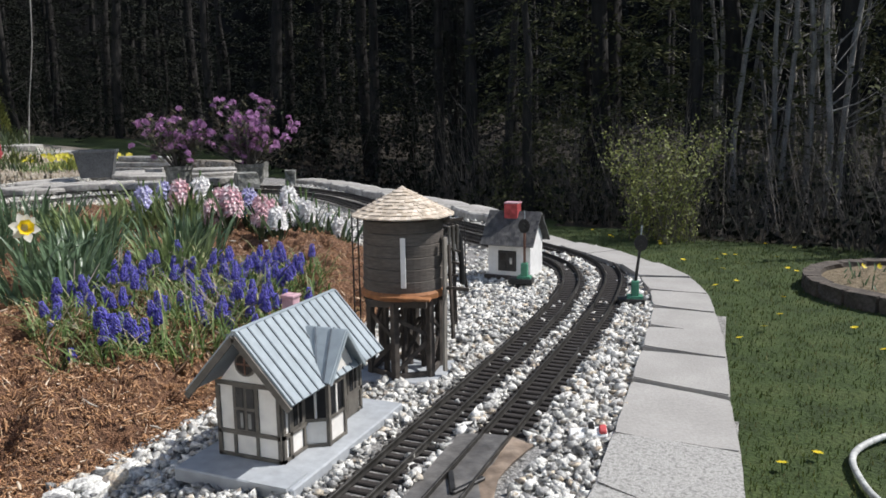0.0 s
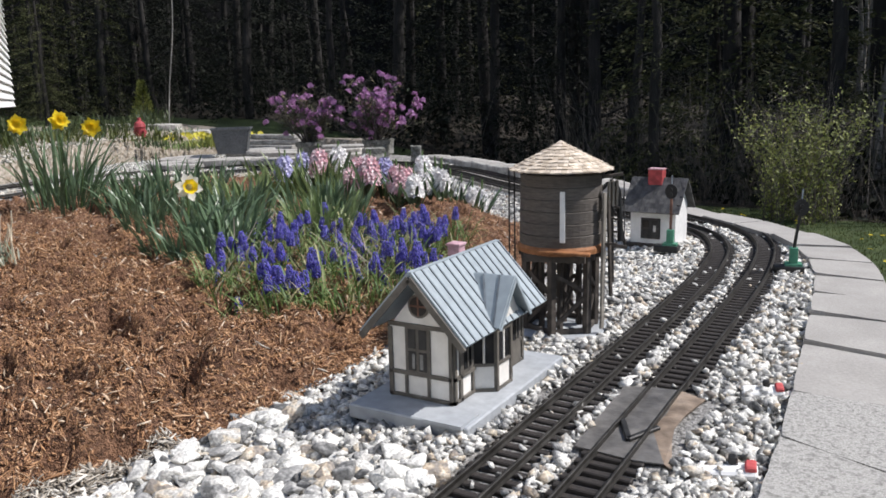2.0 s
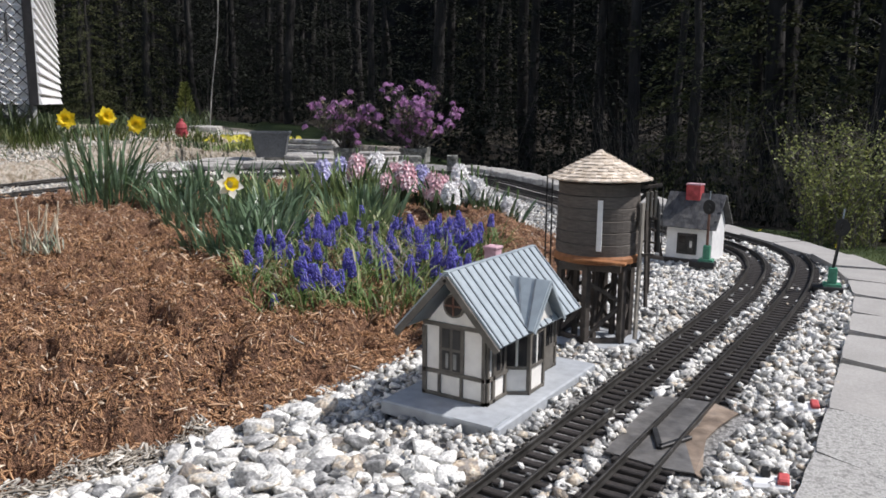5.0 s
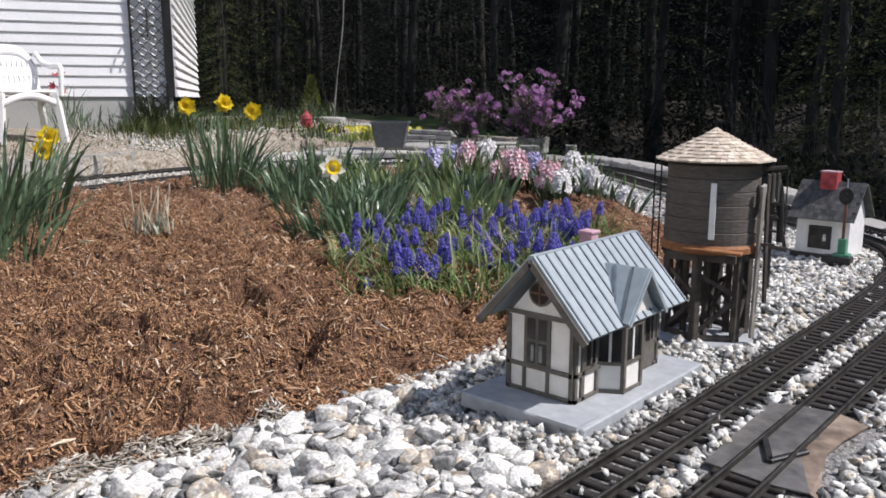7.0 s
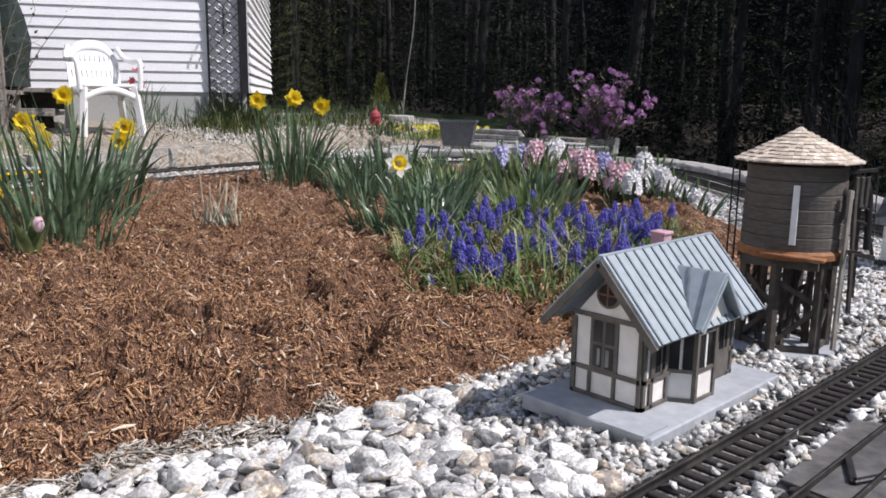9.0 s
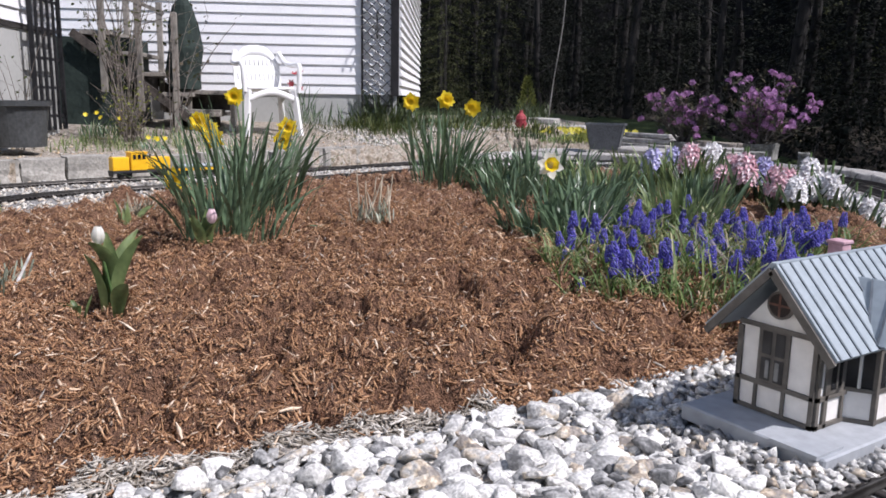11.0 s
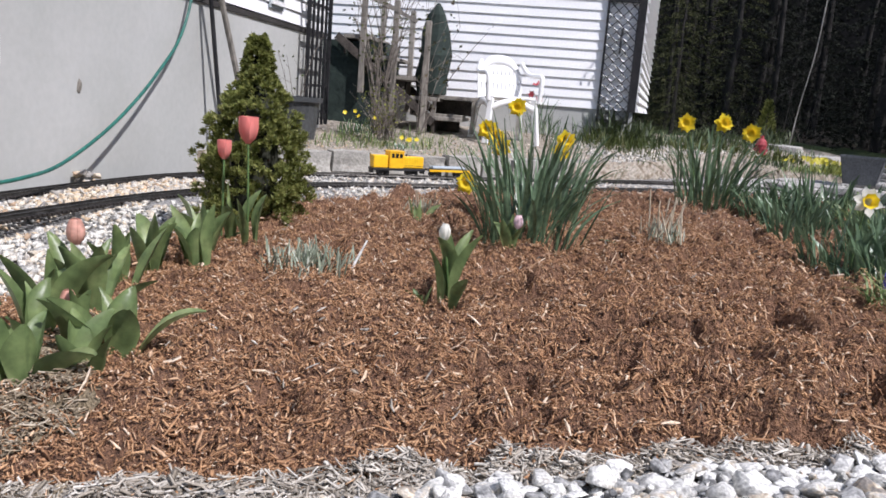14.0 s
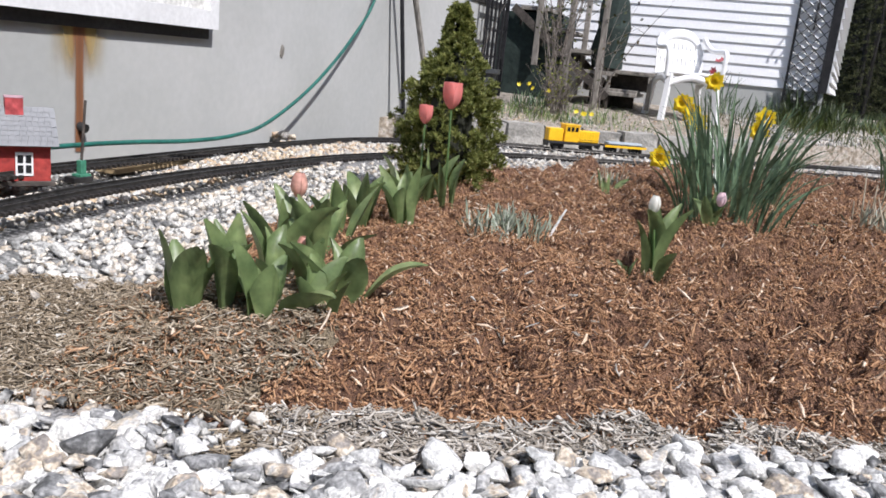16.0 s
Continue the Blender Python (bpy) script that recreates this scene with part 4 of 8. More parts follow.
# ---- water tower ----
def build_tower():
    tw = thing("water_tower", pose(-.172, 1.398, -.022, 0, 0, 12), "model water tower with grey plank tank and pale shake roof", "water tower")
    rings = []
    for k in range(6):
        z = .187 + k * .0234
        rings += [(.0828 - .0005 * k, z), (.0833 - .0005 * k, z + .0210), (.0808 - .0005 * k, z + .0225)]
    bm = bmesh.new()
    lathe(bm, rings, 40)
    part("tank", bm, M_TANK, tw, "grey-brown planked tank")
    # roof in courses of shakes
    core = bmesh.new()
    lathe(core, [(.098, .331), (.095, .333), (.004, .384)], 24)
    roof = part("roof", core, M_SHAKE, tw, "conical roof of pale wooden shakes")
    courses = 10
    for c in range(courses):
        r0, r1 = .103 * (1 - c / courses), .103 * (1 - (c + 1.35) / courses)
        r1 = max(r1, .001)
        z0, z1 = .3315 + c * .00545, .3315 + (c + 1.35) * .00545 - .001
        n = max(6, int(r0 * 2 * math.pi / .0105))
        for k in range(n):
            a0 = 2 * math.pi * (k + .5 * (c % 2)) / n
            w = math.pi / n * .95
            bm = bmesh.new()
            lift = random.uniform(0, .0022)
            q = [(r0, a0 - w, z0 + lift), (r0, a0 + w, z0 + lift), (r1, a0 + w, z1), (r1, a0 - w, z1)]
            lo = [bm.verts.new((r * math.cos(a), r * math.sin(a), z)) for r, a, z in q]
            hi = [bm.verts.new((r * math.cos(a), r * math.sin(a), z + .0024)) for r, a, z in q]
            bm.faces.new(lo[::-1])
            bm.faces.new(hi)
            for i in range(4):
                j = (i + 1) % 4
                bm.faces.new((lo[i], lo[j], hi[j], hi[i]))
            part("shake", bm, M_SHAKE, roof)
    deck = bmesh.new()
    lathe(deck, [(.084, .171), (.088, .173), (.088, .182), (.084, .187)], 24)
    part("deck", deck, M_ORANGE, tw, "orange-brown round deck under the tank")
    part("ledge", boxed((.022, -.090, .181), (.100, .022, .005), Matrix.Rotation(radians(2), 4, "Y"), .001), M_ORANGE, tw)
    for k in range(5):
        part("joist", boxed((0, -.072 + k * .036, .165), (.172 - abs(k - 2) * .026, .011, .014)), M_TIMBER, tw)
    posts = [(.072 * math.cos(a), .072 * math.sin(a)) for a in [radians(-94 + 60 * k) for k in range(6)]]
    inner = [(-.034, -.026), (.004, -.030), (.034, .020), (-.028, .032), (.002, .030)]
    for k, (x, y) in enumerate(posts + inner):
        w = .0135 if k < 6 else .010
        part("post", boxed((x, y, .082), (w, w, .168), Matrix.Rotation(radians(-34) + random.uniform(-.04, .04), 4, "Z"), .0012), M_TIMBER, tw)
    for k in range(6):
        (ax, ay), (bx, by) = posts[k], posts[(k + 1) % 6]
        part("brace", beamed((ax, ay, .022), (bx, by, .088), .004, .008), M_TIMBER, tw)
        part("brace", beamed((ax, ay, .135), (bx, by, .092), .004, .008), M_TIMBER, tw)
        part("girt", beamed((ax, ay, .016), (bx, by, .016), .006, .010), M_TIMBER, tw)
    for (ax, ay), (bx, by) in zip(inner, inner[1:]):
        part("brace", beamed((ax, ay, .03), (bx, by, .12), .003, .007), M_TIMBER, tw)
    part("base", boxed((0, 0, .004), (.18, .17, .012), None, .002), M_DECK, tw, "grey base slab")
    part("gauge_board", boxed((.018, -.0845, .248), (.010, .003, .098), Matrix.Rotation(radians(0), 4, "Y"), .0005), M_WHITE, tw, "white water gauge board")
    for x in (-.1035, -.097):
        part("ladder_rail", rodded((x, -.012 if x < -.1 else .008, .0), (x, -.012 if x < -.1 else .008, .335), .0016, seg=6), M_BLACK, tw)
    for k in range(14):
        part("rung", rodded((-.1035, -.012, .02 + k * .022), (-.097, .008, .02 + k * .022), .001, seg=5), M_BLACK, tw)
    # spout gear on the track side
    part("spout_post", beamed((.100, .030, .10), (.096, .028, .310), .006, .006), M_TIMBER, tw)
    part("spout_post", beamed((.104, -.026, .085), (.096, -.020, .275), .0055, .0055), M_TIMBER, tw)
    part("spout_arm", beamed((.070, .005, .315), (.118, .028, .321), .007, .006), M_TIMBER, tw)
    part("spout_bar", beamed((.070, .0, .185), (.128, .026, .174), .008, .007), M_TIMBER, tw)
    part("spout_bar", beamed((.098, .028, .30), (.124, .030, .178), .006, .006), M_TIMBER, tw)
    part("spout_chain", rodded((.120, .03, .316), (.126, .0, .205), .0012, seg=5), M_BLACK, tw)
    V, F = tube(spline([(.078, .010, .290), (.092, .016, .304), (.106, .022, .300), (.112, .025, .275), (.114, .026, .225), (.116, .027, .180)], .008), .0040, 8, 1.6)
    part_of("spout", V, F, M_BLACK, tw, "dark hanging water spout", True)
    for k in range(4):
        part("spout_bracket", beamed((.088, -.03 + k * .012, .19 + .025 * k), (.115, -.03 + k * .012, .19 + .022 * k), .003, .004), M_TIMBER, tw)
    for k in range(3):
        part("gear_plank", boxed((.096 + .006 * k, -.012 + .014 * k, .285), (.004, .011, .050), Matrix.Rotation(radians(20), 4, "Z")), M_OLDWOOD, tw, "weathered pale plank")
    part("gear_plank", beamed((.088, -.034, .02), (.090, -.030, .29), .005, .009), M_OLDWOOD, tw)
    return tw


build_tower()


# ---- small white shed ----
def build_shed(m, label, wall, roof_material, chimney, width=.144, depth=.12, h=.122, rise=.088, frame_material=M_BLACK, wx=-.006, ws=1.0):
    sh = thing("model_shed", m, label, "model building")
    W, D = width / 2, depth / 2
    bm = bmesh.new()
    pts = [(-D, 0), (D, 0), (D, h), (0, h + rise * .86), (-D, h)]
    a = [bm.verts.new((-W, y, z)) for y, z in pts]
    b = [bm.verts.new((W, y, z)) for y, z in pts]
    bm.faces.new(a)
    bm.faces.new(b[::-1])
    for i in range(5):
        j = (i + 1) % 5
        bm.faces.new((a[j], a[i], b[i], b[j]))
    bmesh.ops.recalc_face_normals(bm, faces=bm.faces)
    part("wall", bm, wall, sh)
    for s in (-1, 1):
        e, r = Vector((0, s * (D + .026), h - .012)), Vector((0, 0, h + rise))
        d = (r - e)
        n = Vector((0, s * d.z, abs(d.y))).normalized()
        bm = bmesh.new()
        q = [e + Vector((-W - .018, 0, 0)), e + Vector((W + .018, 0, 0)), r + Vector((W + .018, 0, 0)), r + Vector((-W - .018, 0, 0))]
        lo = [bm.verts.new(v) for v in q]
        hi = [bm.verts.new(v + n * .004) for v in q]
        bm.faces.new(lo)
        bm.faces.new(hi[::-1])
        for i in range(4):
            j = (i + 1) % 4
            bm.faces.new((lo[i], lo[j], hi[j], hi[i]))
        bmesh.ops.recalc_face_normals(bm, faces=bm.faces)
        ro = part("roof", bm, roof_material, sh)
        if s < 0:
            rows, cols = 8, 13
            for k in range(rows):
                for c in range(cols):
                    x = -W - .018 + (width + .036) * (c + .5 + .25 * (k % 2)) / cols
                    if x > W + .014:
                        continue
                    p = e.lerp(r, (k + .45) / rows) + n * .0052
                    bm = bmesh.new()
                    rot = d.to_track_quat("Y", "Z").to_matrix().to_4x4()
                    box(bm, (p.x + x, p.y, p.z), ((width + .036) / cols * .93, d.length / rows * 1.15, .0018), rot)
                    part("shingle", bm, roof_material, ro)
    part("sill_log", boxed((0, -D - .008, .004), (width + .02, .012, .014), None, .002), M_TIMBER, sh)
    win = part("window", boxed((wx, -D - .001, .058), (.062 * ws, .006, .066), None, .001), frame_material, sh, "square framed window")
    for x in (wx - .014 * ws, wx + .014 * ws):
        for z in (.044, .072):
            part("pane", boxed((x, -D - .004, z), (.020 * ws, .002, .022)), M_DARK, win)
    if ws == 1.0:
        part("curtain", boxed((.008, -D - .0055, .058), (.008, .001, .02)), M_CURTAIN, win)
    ch = part("chimney", boxed((-.008 if chimney else 0, -.006, h + rise + .004), (.045, .036, .052), None, .001), M_BRICKRED, sh, "red chimney block")
    part("cap", boxed((-.008 if chimney else 0, -.006, h + rise + .031), (.048, .039, .004)), M_PINK, ch)
    return sh


build_shed(pose(-.262, 2.448, -.028, 0, 0, -3), "small white model trackside shed with grey shingles and red chimney", M_WHITE, M_SHINGLE, True)


# ---- lineside signals ----
def build_signal(m, label, mast_h, mast_material, disc=True, tilt=0):
    sg = thing("railway_signal", m, label, "railway signal", "lineside signals")
    part("base", boxed((-.006, 0, .008), (.072, .042, .018), None, .002), M_BLACK, sg, "black base block")
    part("plinth", boxed((.004, 0, .020), (.042, .034, .008), None, .001), M_GREEN, sg)
    part("relay_box", boxed((.004, 0, .043), (.020, .020, .042), None, .0015), M_GREEN, sg, "green relay box")
    part("mast", rodded((.004, 0, .06), (.004 + tilt, 0, mast_h), .0042, .0036, 8), mast_material, sg)
    if disc:
        head = bmesh.new()
        bmesh.ops.create_cone(head, cap_ends=True, segments=20, radius1=.0175, radius2=.0175, depth=.006, matrix=Matrix.Translation((.004 + tilt, -.006, mast_h)) @ Matrix.Rotation(math.pi / 2, 4, "X") @ Matrix.Diagonal((1, 1.25, 1, 1)))
        h = part("target", head, M_BLACK, sg, "black oval signal target")
        for z in (-.009, .005):
            bm = bmesh.new()
            bmesh.ops.create_cone(bm, cap_ends=True, segments=12, radius1=.0048, radius2=.0052, depth=.01, matrix=Matrix.Translation((.004 + tilt, -.012, mast_h + z)) @ Matrix.Rotation(math.pi / 2, 4, "X"))
            part("lamp_hood", bm, M_BLACK, h)
        part("finial", rodded((.004 + tilt, 0, mast_h + .02), (.004 + tilt * 1.1, 0, mast_h + .046), .0018, seg=6), M_TIN, sg)
    return sg


build_signal(pose(-.180, 2.262, -.012, 0, 0, 5), "green-based model signal with a red-brown mast in white gravel", .178, M_RUST)
build_signal(pose(.178, 2.10, -.010, 0, 0, 12), "leaning green-based model signal beside the concrete pavers", .168, M_BLACK, True, .012)
build_signal(pose(-2.19, -1.115, -.085, 0, 0, 150), "green-based signal post with a plain dark mast by the house wall", .24, M_TIMBER, False, .016)

build_shed(pose(-2.099, -1.266, -.08, 0, 0, 116), "red model trackside shed with a grey roof by the house wall", M_RED, M_GREYROOF, False, .17, .12, .122, .085, M_WHITE, .018, .72)
# ---- sheet lying under the outer rails, and the switch stands ----
def bent_plate(pts, thick):
    bm = bmesh.new()
    up = [bm.verts.new(p) for p in pts]
    low = [bm.verts.new((x, y, z - thick)) for x, y, z in pts]
    bm.faces.new(up)
    bm.faces.new(low[::-1])
    for i in range(len(pts)):
        j = (i + 1) % len(pts)
        bm.faces.new((low[i], low[j], up[j], up[i]))
    bmesh.ops.recalc_face_normals(bm, faces=bm.faces)
    bmesh.ops.triangulate(bm, faces=bm.faces)
    return bm


plate = tagged(part("metal_sheet", bent_plate([(.056, 1.107, -.007), (.098, 1.118, -.005), (.140, 1.124, -.0052), (.148, 1.02, -.0052), (.143, .962, -.0052), (.186, .865, -.008), (.149, .853, -.0055), (.066, .862, -.007)], .002), M_SHEET),
               "bent grey metal sheet with rusty edge lying under the rails", "metal sheet")
part("bent_flap", bent_plate([(.140, 1.124, -.0052), (.182, 1.114, -.010), (.174, 1.03, -.004), (.172, .97, -.002), (.178, .935, -.006), (.197, .861, -.014), (.186, .865, -.008), (.143, .962, -.0052), (.148, 1.02, -.0052)], .002), M_TANRUST, plate, "rusty tan bent flap")
part("vee_bar", boxed((.1135, .935, -.003), (.009, .066, .006), Matrix.Rotation(radians(25), 4, "Z"), .0015), M_BLACK, plate, "black vee-shaped bar")
part("vee_bar", boxed((.139, .934, -.003), (.008, .064, .006), Matrix.Rotation(radians(-24), 4, "Z"), .0015), M_BLACK, plate)


def build_switch(m, label):
    sw = thing("switch_stand", m, label, "switch stand", "switch stands")
    bm = boxed((0, 0, .004), (.034, .062, .010), None, .003)
    part("body", bm, M_WHITE, sw, "white plastic body")
    part("lever", boxed((.002, .024, .011), (.024, .012, .008), None, .002), M_BRICKRED, sw, "red lever")
    part("motor", boxed((-.010, .006, .012), (.010, .010, .014), None, .002), M_BLACK, sw)
    return sw


build_switch(pose(.256, 1.178, -.010, 6, 4, -75), "white and red switch stand lying in the gravel")
build_switch(pose(.262, .876, -.010, 5, -4, -80) @ Matrix.Scale(1.15, 4), "white and red switch stand with a black motor in gravel")


# ---- train: yellow diesel engine and flat car ----
def build_bogie(parent, x):
    part("truck", boxed((x, 0, .020), (.075, .048, .016), None, .002), M_BLACK, parent)
    for dx in (-.024, .024):
        for s in (-1, 1):
            bm = bmesh.new()
            bmesh.ops.create_cone(bm, cap_ends=True, segments=16, radius1=.0135, radius2=.0135, depth=.006, matrix=Matrix.Translation((x + dx, s * .0235, .0135)) @ Matrix.Rotation(math.pi / 2, 4, "X"))
            part("wheel", bm, M_BLACK, parent)


def build_engine(m):
    en = thing("model_locomotive", m, "yellow model diesel switcher with a central cab on black trucks", "model train")
    build_bogie(en, -.10)
    build_bogie(en, .10)
    part("underframe", boxed((0, 0, .036), (.365, .085, .016), None, .002), M_BLACK, en)
    part("short_hood", boxed((-.128, 0, .084), (.098, .070, .080), None, .004), M_YELLOW, en, "yellow short hood")
    part("long_hood", boxed((.098, 0, .082), (.150, .062, .076), None, .005), M_YELLOW, en, "yellow long hood")
    cab = part("cab", boxed((-.022, 0, .096), (.098, .084, .104), None, .003), M_YELLOW, en, "yellow cab")
    part("cab_roof", boxed((-.022, 0, .150), (.106, .092, .008), None, .003), M_YELLOW, cab)
    for x in (-.050, -.022, .006):
        for s in (-1, 1):
            part("cab_window", boxed((x, s * .042, .124), (.020, .003, .028)), M_DARK, cab)
    for k in range(6):
        for s in (-1, 1):
            part("louvre", boxed((.045 + k * .018, s * .0315, .086), (.008, .002, .044)), M_OPETAL, en)
    for s in (-1, 1):
        part("handrail", rodded((.03, s * .04, .062), (.17, s * .04, .062), .0012, seg=6), M_BLACK, en)
        part("step", boxed((.178 * s, 0, .026), (.006, .07, .03)), M_BLACK, en)
    part("stack", rodded((.06, 0, .12), (.06, 0, .135), .006, .006, 10), M_BLACK, en)
    return en


def build_flatcar(m):
    fc = thing("model_flat_car", m, "low yellow-edged model flat car loaded with grey pipes", "model train")
    build_bogie(fc, -.09)
    build_bogie(fc, .09)
    part("deck", boxed((0, 0, .040), (.30, .082, .010), None, .001), M_TIMBER, fc)
    for s in (-1, 1):
        part("side_sill", boxed((0, s * .042, .038), (.30, .004, .014)), M_YELLOW, fc, "yellow side sill")
    for k in range(3):
        part("pipe", rodded((-.12, -.022 + k * .022, .055), (.12, -.022 + k * .022, .055), .010, .010, 10), M_TIN, fc)
    return fc


ang = math.degrees(math.atan2(1.0, -.14))
build_engine(pose(-4.662, 1.14, track_z(-4.66), 0, 0, ang))
build_flatcar(pose(-4.712, 1.50, track_z(-4.71), 0, 0, ang))


# ---- plants of the flower bed ----
def rnd(a, b):
    return random.uniform(a, b)


def petal(h, c, axis, out, length, width, cup, seg=3):
    """A petal from c along out, arched about axis."""
    axis, out = axis.normalized(), (out - axis * out.dot(axis)).normalized()
    side = axis.cross(out)
    V = []
    for i in range(seg + 1):
        t = i / seg
        w = width * (0.35 + 1.3 * t) * (1 - t ** 3) + width * .08
        p = c + out * (length * t) + axis * (cup * length * math.sin(t * 1.9))
        V += [p + side * w / 2, p + axis * (-.12 * w), p - side * w / 2]
    F = []
    for i in range(seg):
        a = 3 * i
        F += [(a, a + 1, a + 4, a + 3), (a + 1, a + 2, a + 5, a + 4)]
    h.add([tuple(v) for v in V], F)


def daffodil_flower(parent, base, top, face, outer, inner, size=.042, double=False):
    """Stem, petals and trumpet, the bloom looking along face."""
    fl = part_of("flower", *tube(spline([base, (base[0] * .6 + top[0] * .4, base[1] * .6 + top[1] * .4, base[2] * .45 + top[2] * .55), (top[0] - face.x * .012, top[1] - face.y * .012, top[2] + .004), top], .02), .0026, 6), M_STEM, parent, "daffodil bloom on a green stem", True)
    c, ax = Vector(top), face.normalized()
    o = ax.orthogonal().normalized()
    h = Heap()
    for layer in range(2 if not double else 3):
        for k in range(6):
            d = Matrix.Rotation(radians(60 * k + 30 * layer + rnd(-6, 6)), 3, ax) @ o
            petal(h, c + ax * .003 * layer, ax, d, size * (1 - .12 * layer) * rnd(.92, 1.08), size * .62, .12 + .22 * layer)
            if not double and layer == 1:
                break
        if not double and layer == 0:
            continue
    h.make("corolla", outer, fl, "", True)
    h = Heap()
    n = 14
    V = []
    for r, z in ((.007, .0), (.0095, .012), (.0125, .022), (.016, .026)):
        for k in range(n):
            a = 2 * math.pi * k / n
            w = 1 + (.14 * (k % 2) if z > .02 else 0)
            d = Matrix.Rotation(a, 3, ax) @ o
            V.append(tuple(c + ax * z * size / .034 + d * r * w * size / .034))
    F = [(i * n + k, i * n + (k + 1) % n, (i + 1) * n + (k + 1) % n, (i + 1) * n + k) for i in range(3) for k in range(n)]
    h.add(V, F)
    h.make("trumpet", inner, fl, "", True)
    return fl


def daffodil_clump(x, y, spread, count, height, flowers, label, outer=M_YPETAL, inner=M_OPETAL, double=True, width=.0125, leaf=M_DAFLEAF):
    z = bed_z(x, y)
    cl = thing("daffodil_clump", pose(x, y, z), label, "daffodil", "daffodil clumps")
    for leaf_no in range(count):
        h = Heap()
        a, r = rnd(0, 6.283), spread * math.sqrt(rnd(0, 1)) * .8
        az = a + rnd(-.9, .9)
        lz = bed_z(x + r * math.cos(a), y + r * math.sin(a)) - z - .01
        blade(h, (r * math.cos(a), r * math.sin(a), lz), az, height * rnd(.55, 1.1), width * rnd(.7, 1.2), rnd(.02, .5), rnd(.0, 1.9) * rnd(.1, 1) * (2.2 if rnd(0, 1) < .08 else 1), 7, .35, rnd(-1.6, 1.6), .22, .45)
        h.make("leaf", leaf, cl, "", True)
    for fx, fy, fz, ax, ay, az in flowers:
        daffodil_flower(cl, ((fx - x) * .4, (fy - y) * .4, -.01), (fx - x, fy - y, fz - z), Vector((ax, ay, az)), outer, inner, .040, double)
    return cl


# the tall clumps with yellow blooms, their flowers where they show
daffodil_clump(-1.76, .71, .16, 105, .33, [(-2.43, .835, .309, .8, -.5, .15), (-2.34, .855, .251, .75, -.5, .2), (-2.41, .862, .280, .7, -.4, .35), (-2.196, .681, .136, .8, -.45, .1)],
               "tall clump of strap-leaved yellow daffodils in bark mulch", width=.0115)
daffodil_clump(-2.15, .93, .17, 80, .36, [(-2.605, 1.024, .395, .8, -.5, .1), (-2.47, 1.178, .285, .8, -.4, .1), (-2.45, 1.150, .240, .7, -.5, 0)],
               "taller daffodils crowding behind the front clump", width=.0115)
daffodil_clump(-2.62, 1.98, .18, 95, .34, [(-2.52, 1.75, .385, .7, -.7, .1), (-2.46, 1.88, .395, .9, -.3, .1), (-2.40, 1.98, .365, .6, -.7, 0)],
               "clump of double yellow daffodils at the bed's back edge")
daffodil_clump(-2.25, 2.25, .24, 120, .21, [], "leafy daffodil clump without blooms at the back of the bed")
daffodil_clump(-1.38, 1.50, .13, 80, .18, [(-1.30, 1.46, .225, .8, -.5, .15)], "daffodil clump with one white bloom and yellow trumpet", M_WPETAL, M_OPETAL, False, .011)

for (x, y, s, n, hgt) in ((-1.22, 1.50, .13, 130, .165), (-1.42, 1.72, .16, 150, .175), (-1.65, 1.95, .18, 150, .18), (-1.90, 2.25, .2, 150, .18),
                          (-1.38, 2.15, .17, 130, .17), (-1.75, 2.6, .2, 120, .2), (-1.15, 1.85, .14, 90, .16), (-2.1, 2.75, .2, 110, .2), (-2.40, 2.12, .15, 85, .17), (-2.15, 2.0, .15, 85, .15), (-1.88, 1.80, .13, 80, .15)):
    daffodil_clump(x, y, s, n, hgt, [], "dense clump of grey-green daffodil leaves past flowering", width=.0125, leaf=M_TULLEAF if s > .19 or x > -1.2 else M_DAFLEAF)


# ---- grape hyacinths ----
def muscari_mesh(seed, hgt):
    random.seed(seed)
    h = Heap()
    rows = 9
    for i in range(rows):
        t = i / (rows - 1)
        r = .0108 * (1 - .58 * t) if t > .15 else .0088
        z = hgt - .036 + .036 * t
        n = 7 if t < .7 else 5
        for k in range(n):
            a = 2 * math.pi * (k + .5 * (i % 2)) / n + rnd(-.2, .2)
            s = .0042 * (1 - .35 * t)
            c = np.array((r * math.cos(a), r * math.sin(a), z - .001))
            o = np.array([(1, 0, 0), (-.7, 0, 0), (0, 1, 0), (0, -1, 0), (0, 0, .9), (0, 0, -1.3)]) * s
            rot = np.array(Matrix.Rotation(a, 3, "Z"))
            v = o @ rot.T + c
            h.add(v, [(0, 2, 4), (2, 1, 4), (1, 3, 4), (3, 0, 4), (2, 0, 5), (1, 2, 5), (3, 1, 5), (0, 3, 5)])
    return mesh_of("flower_spike", np.concatenate(h.v), np.concatenate(h.f), M_BLUE)


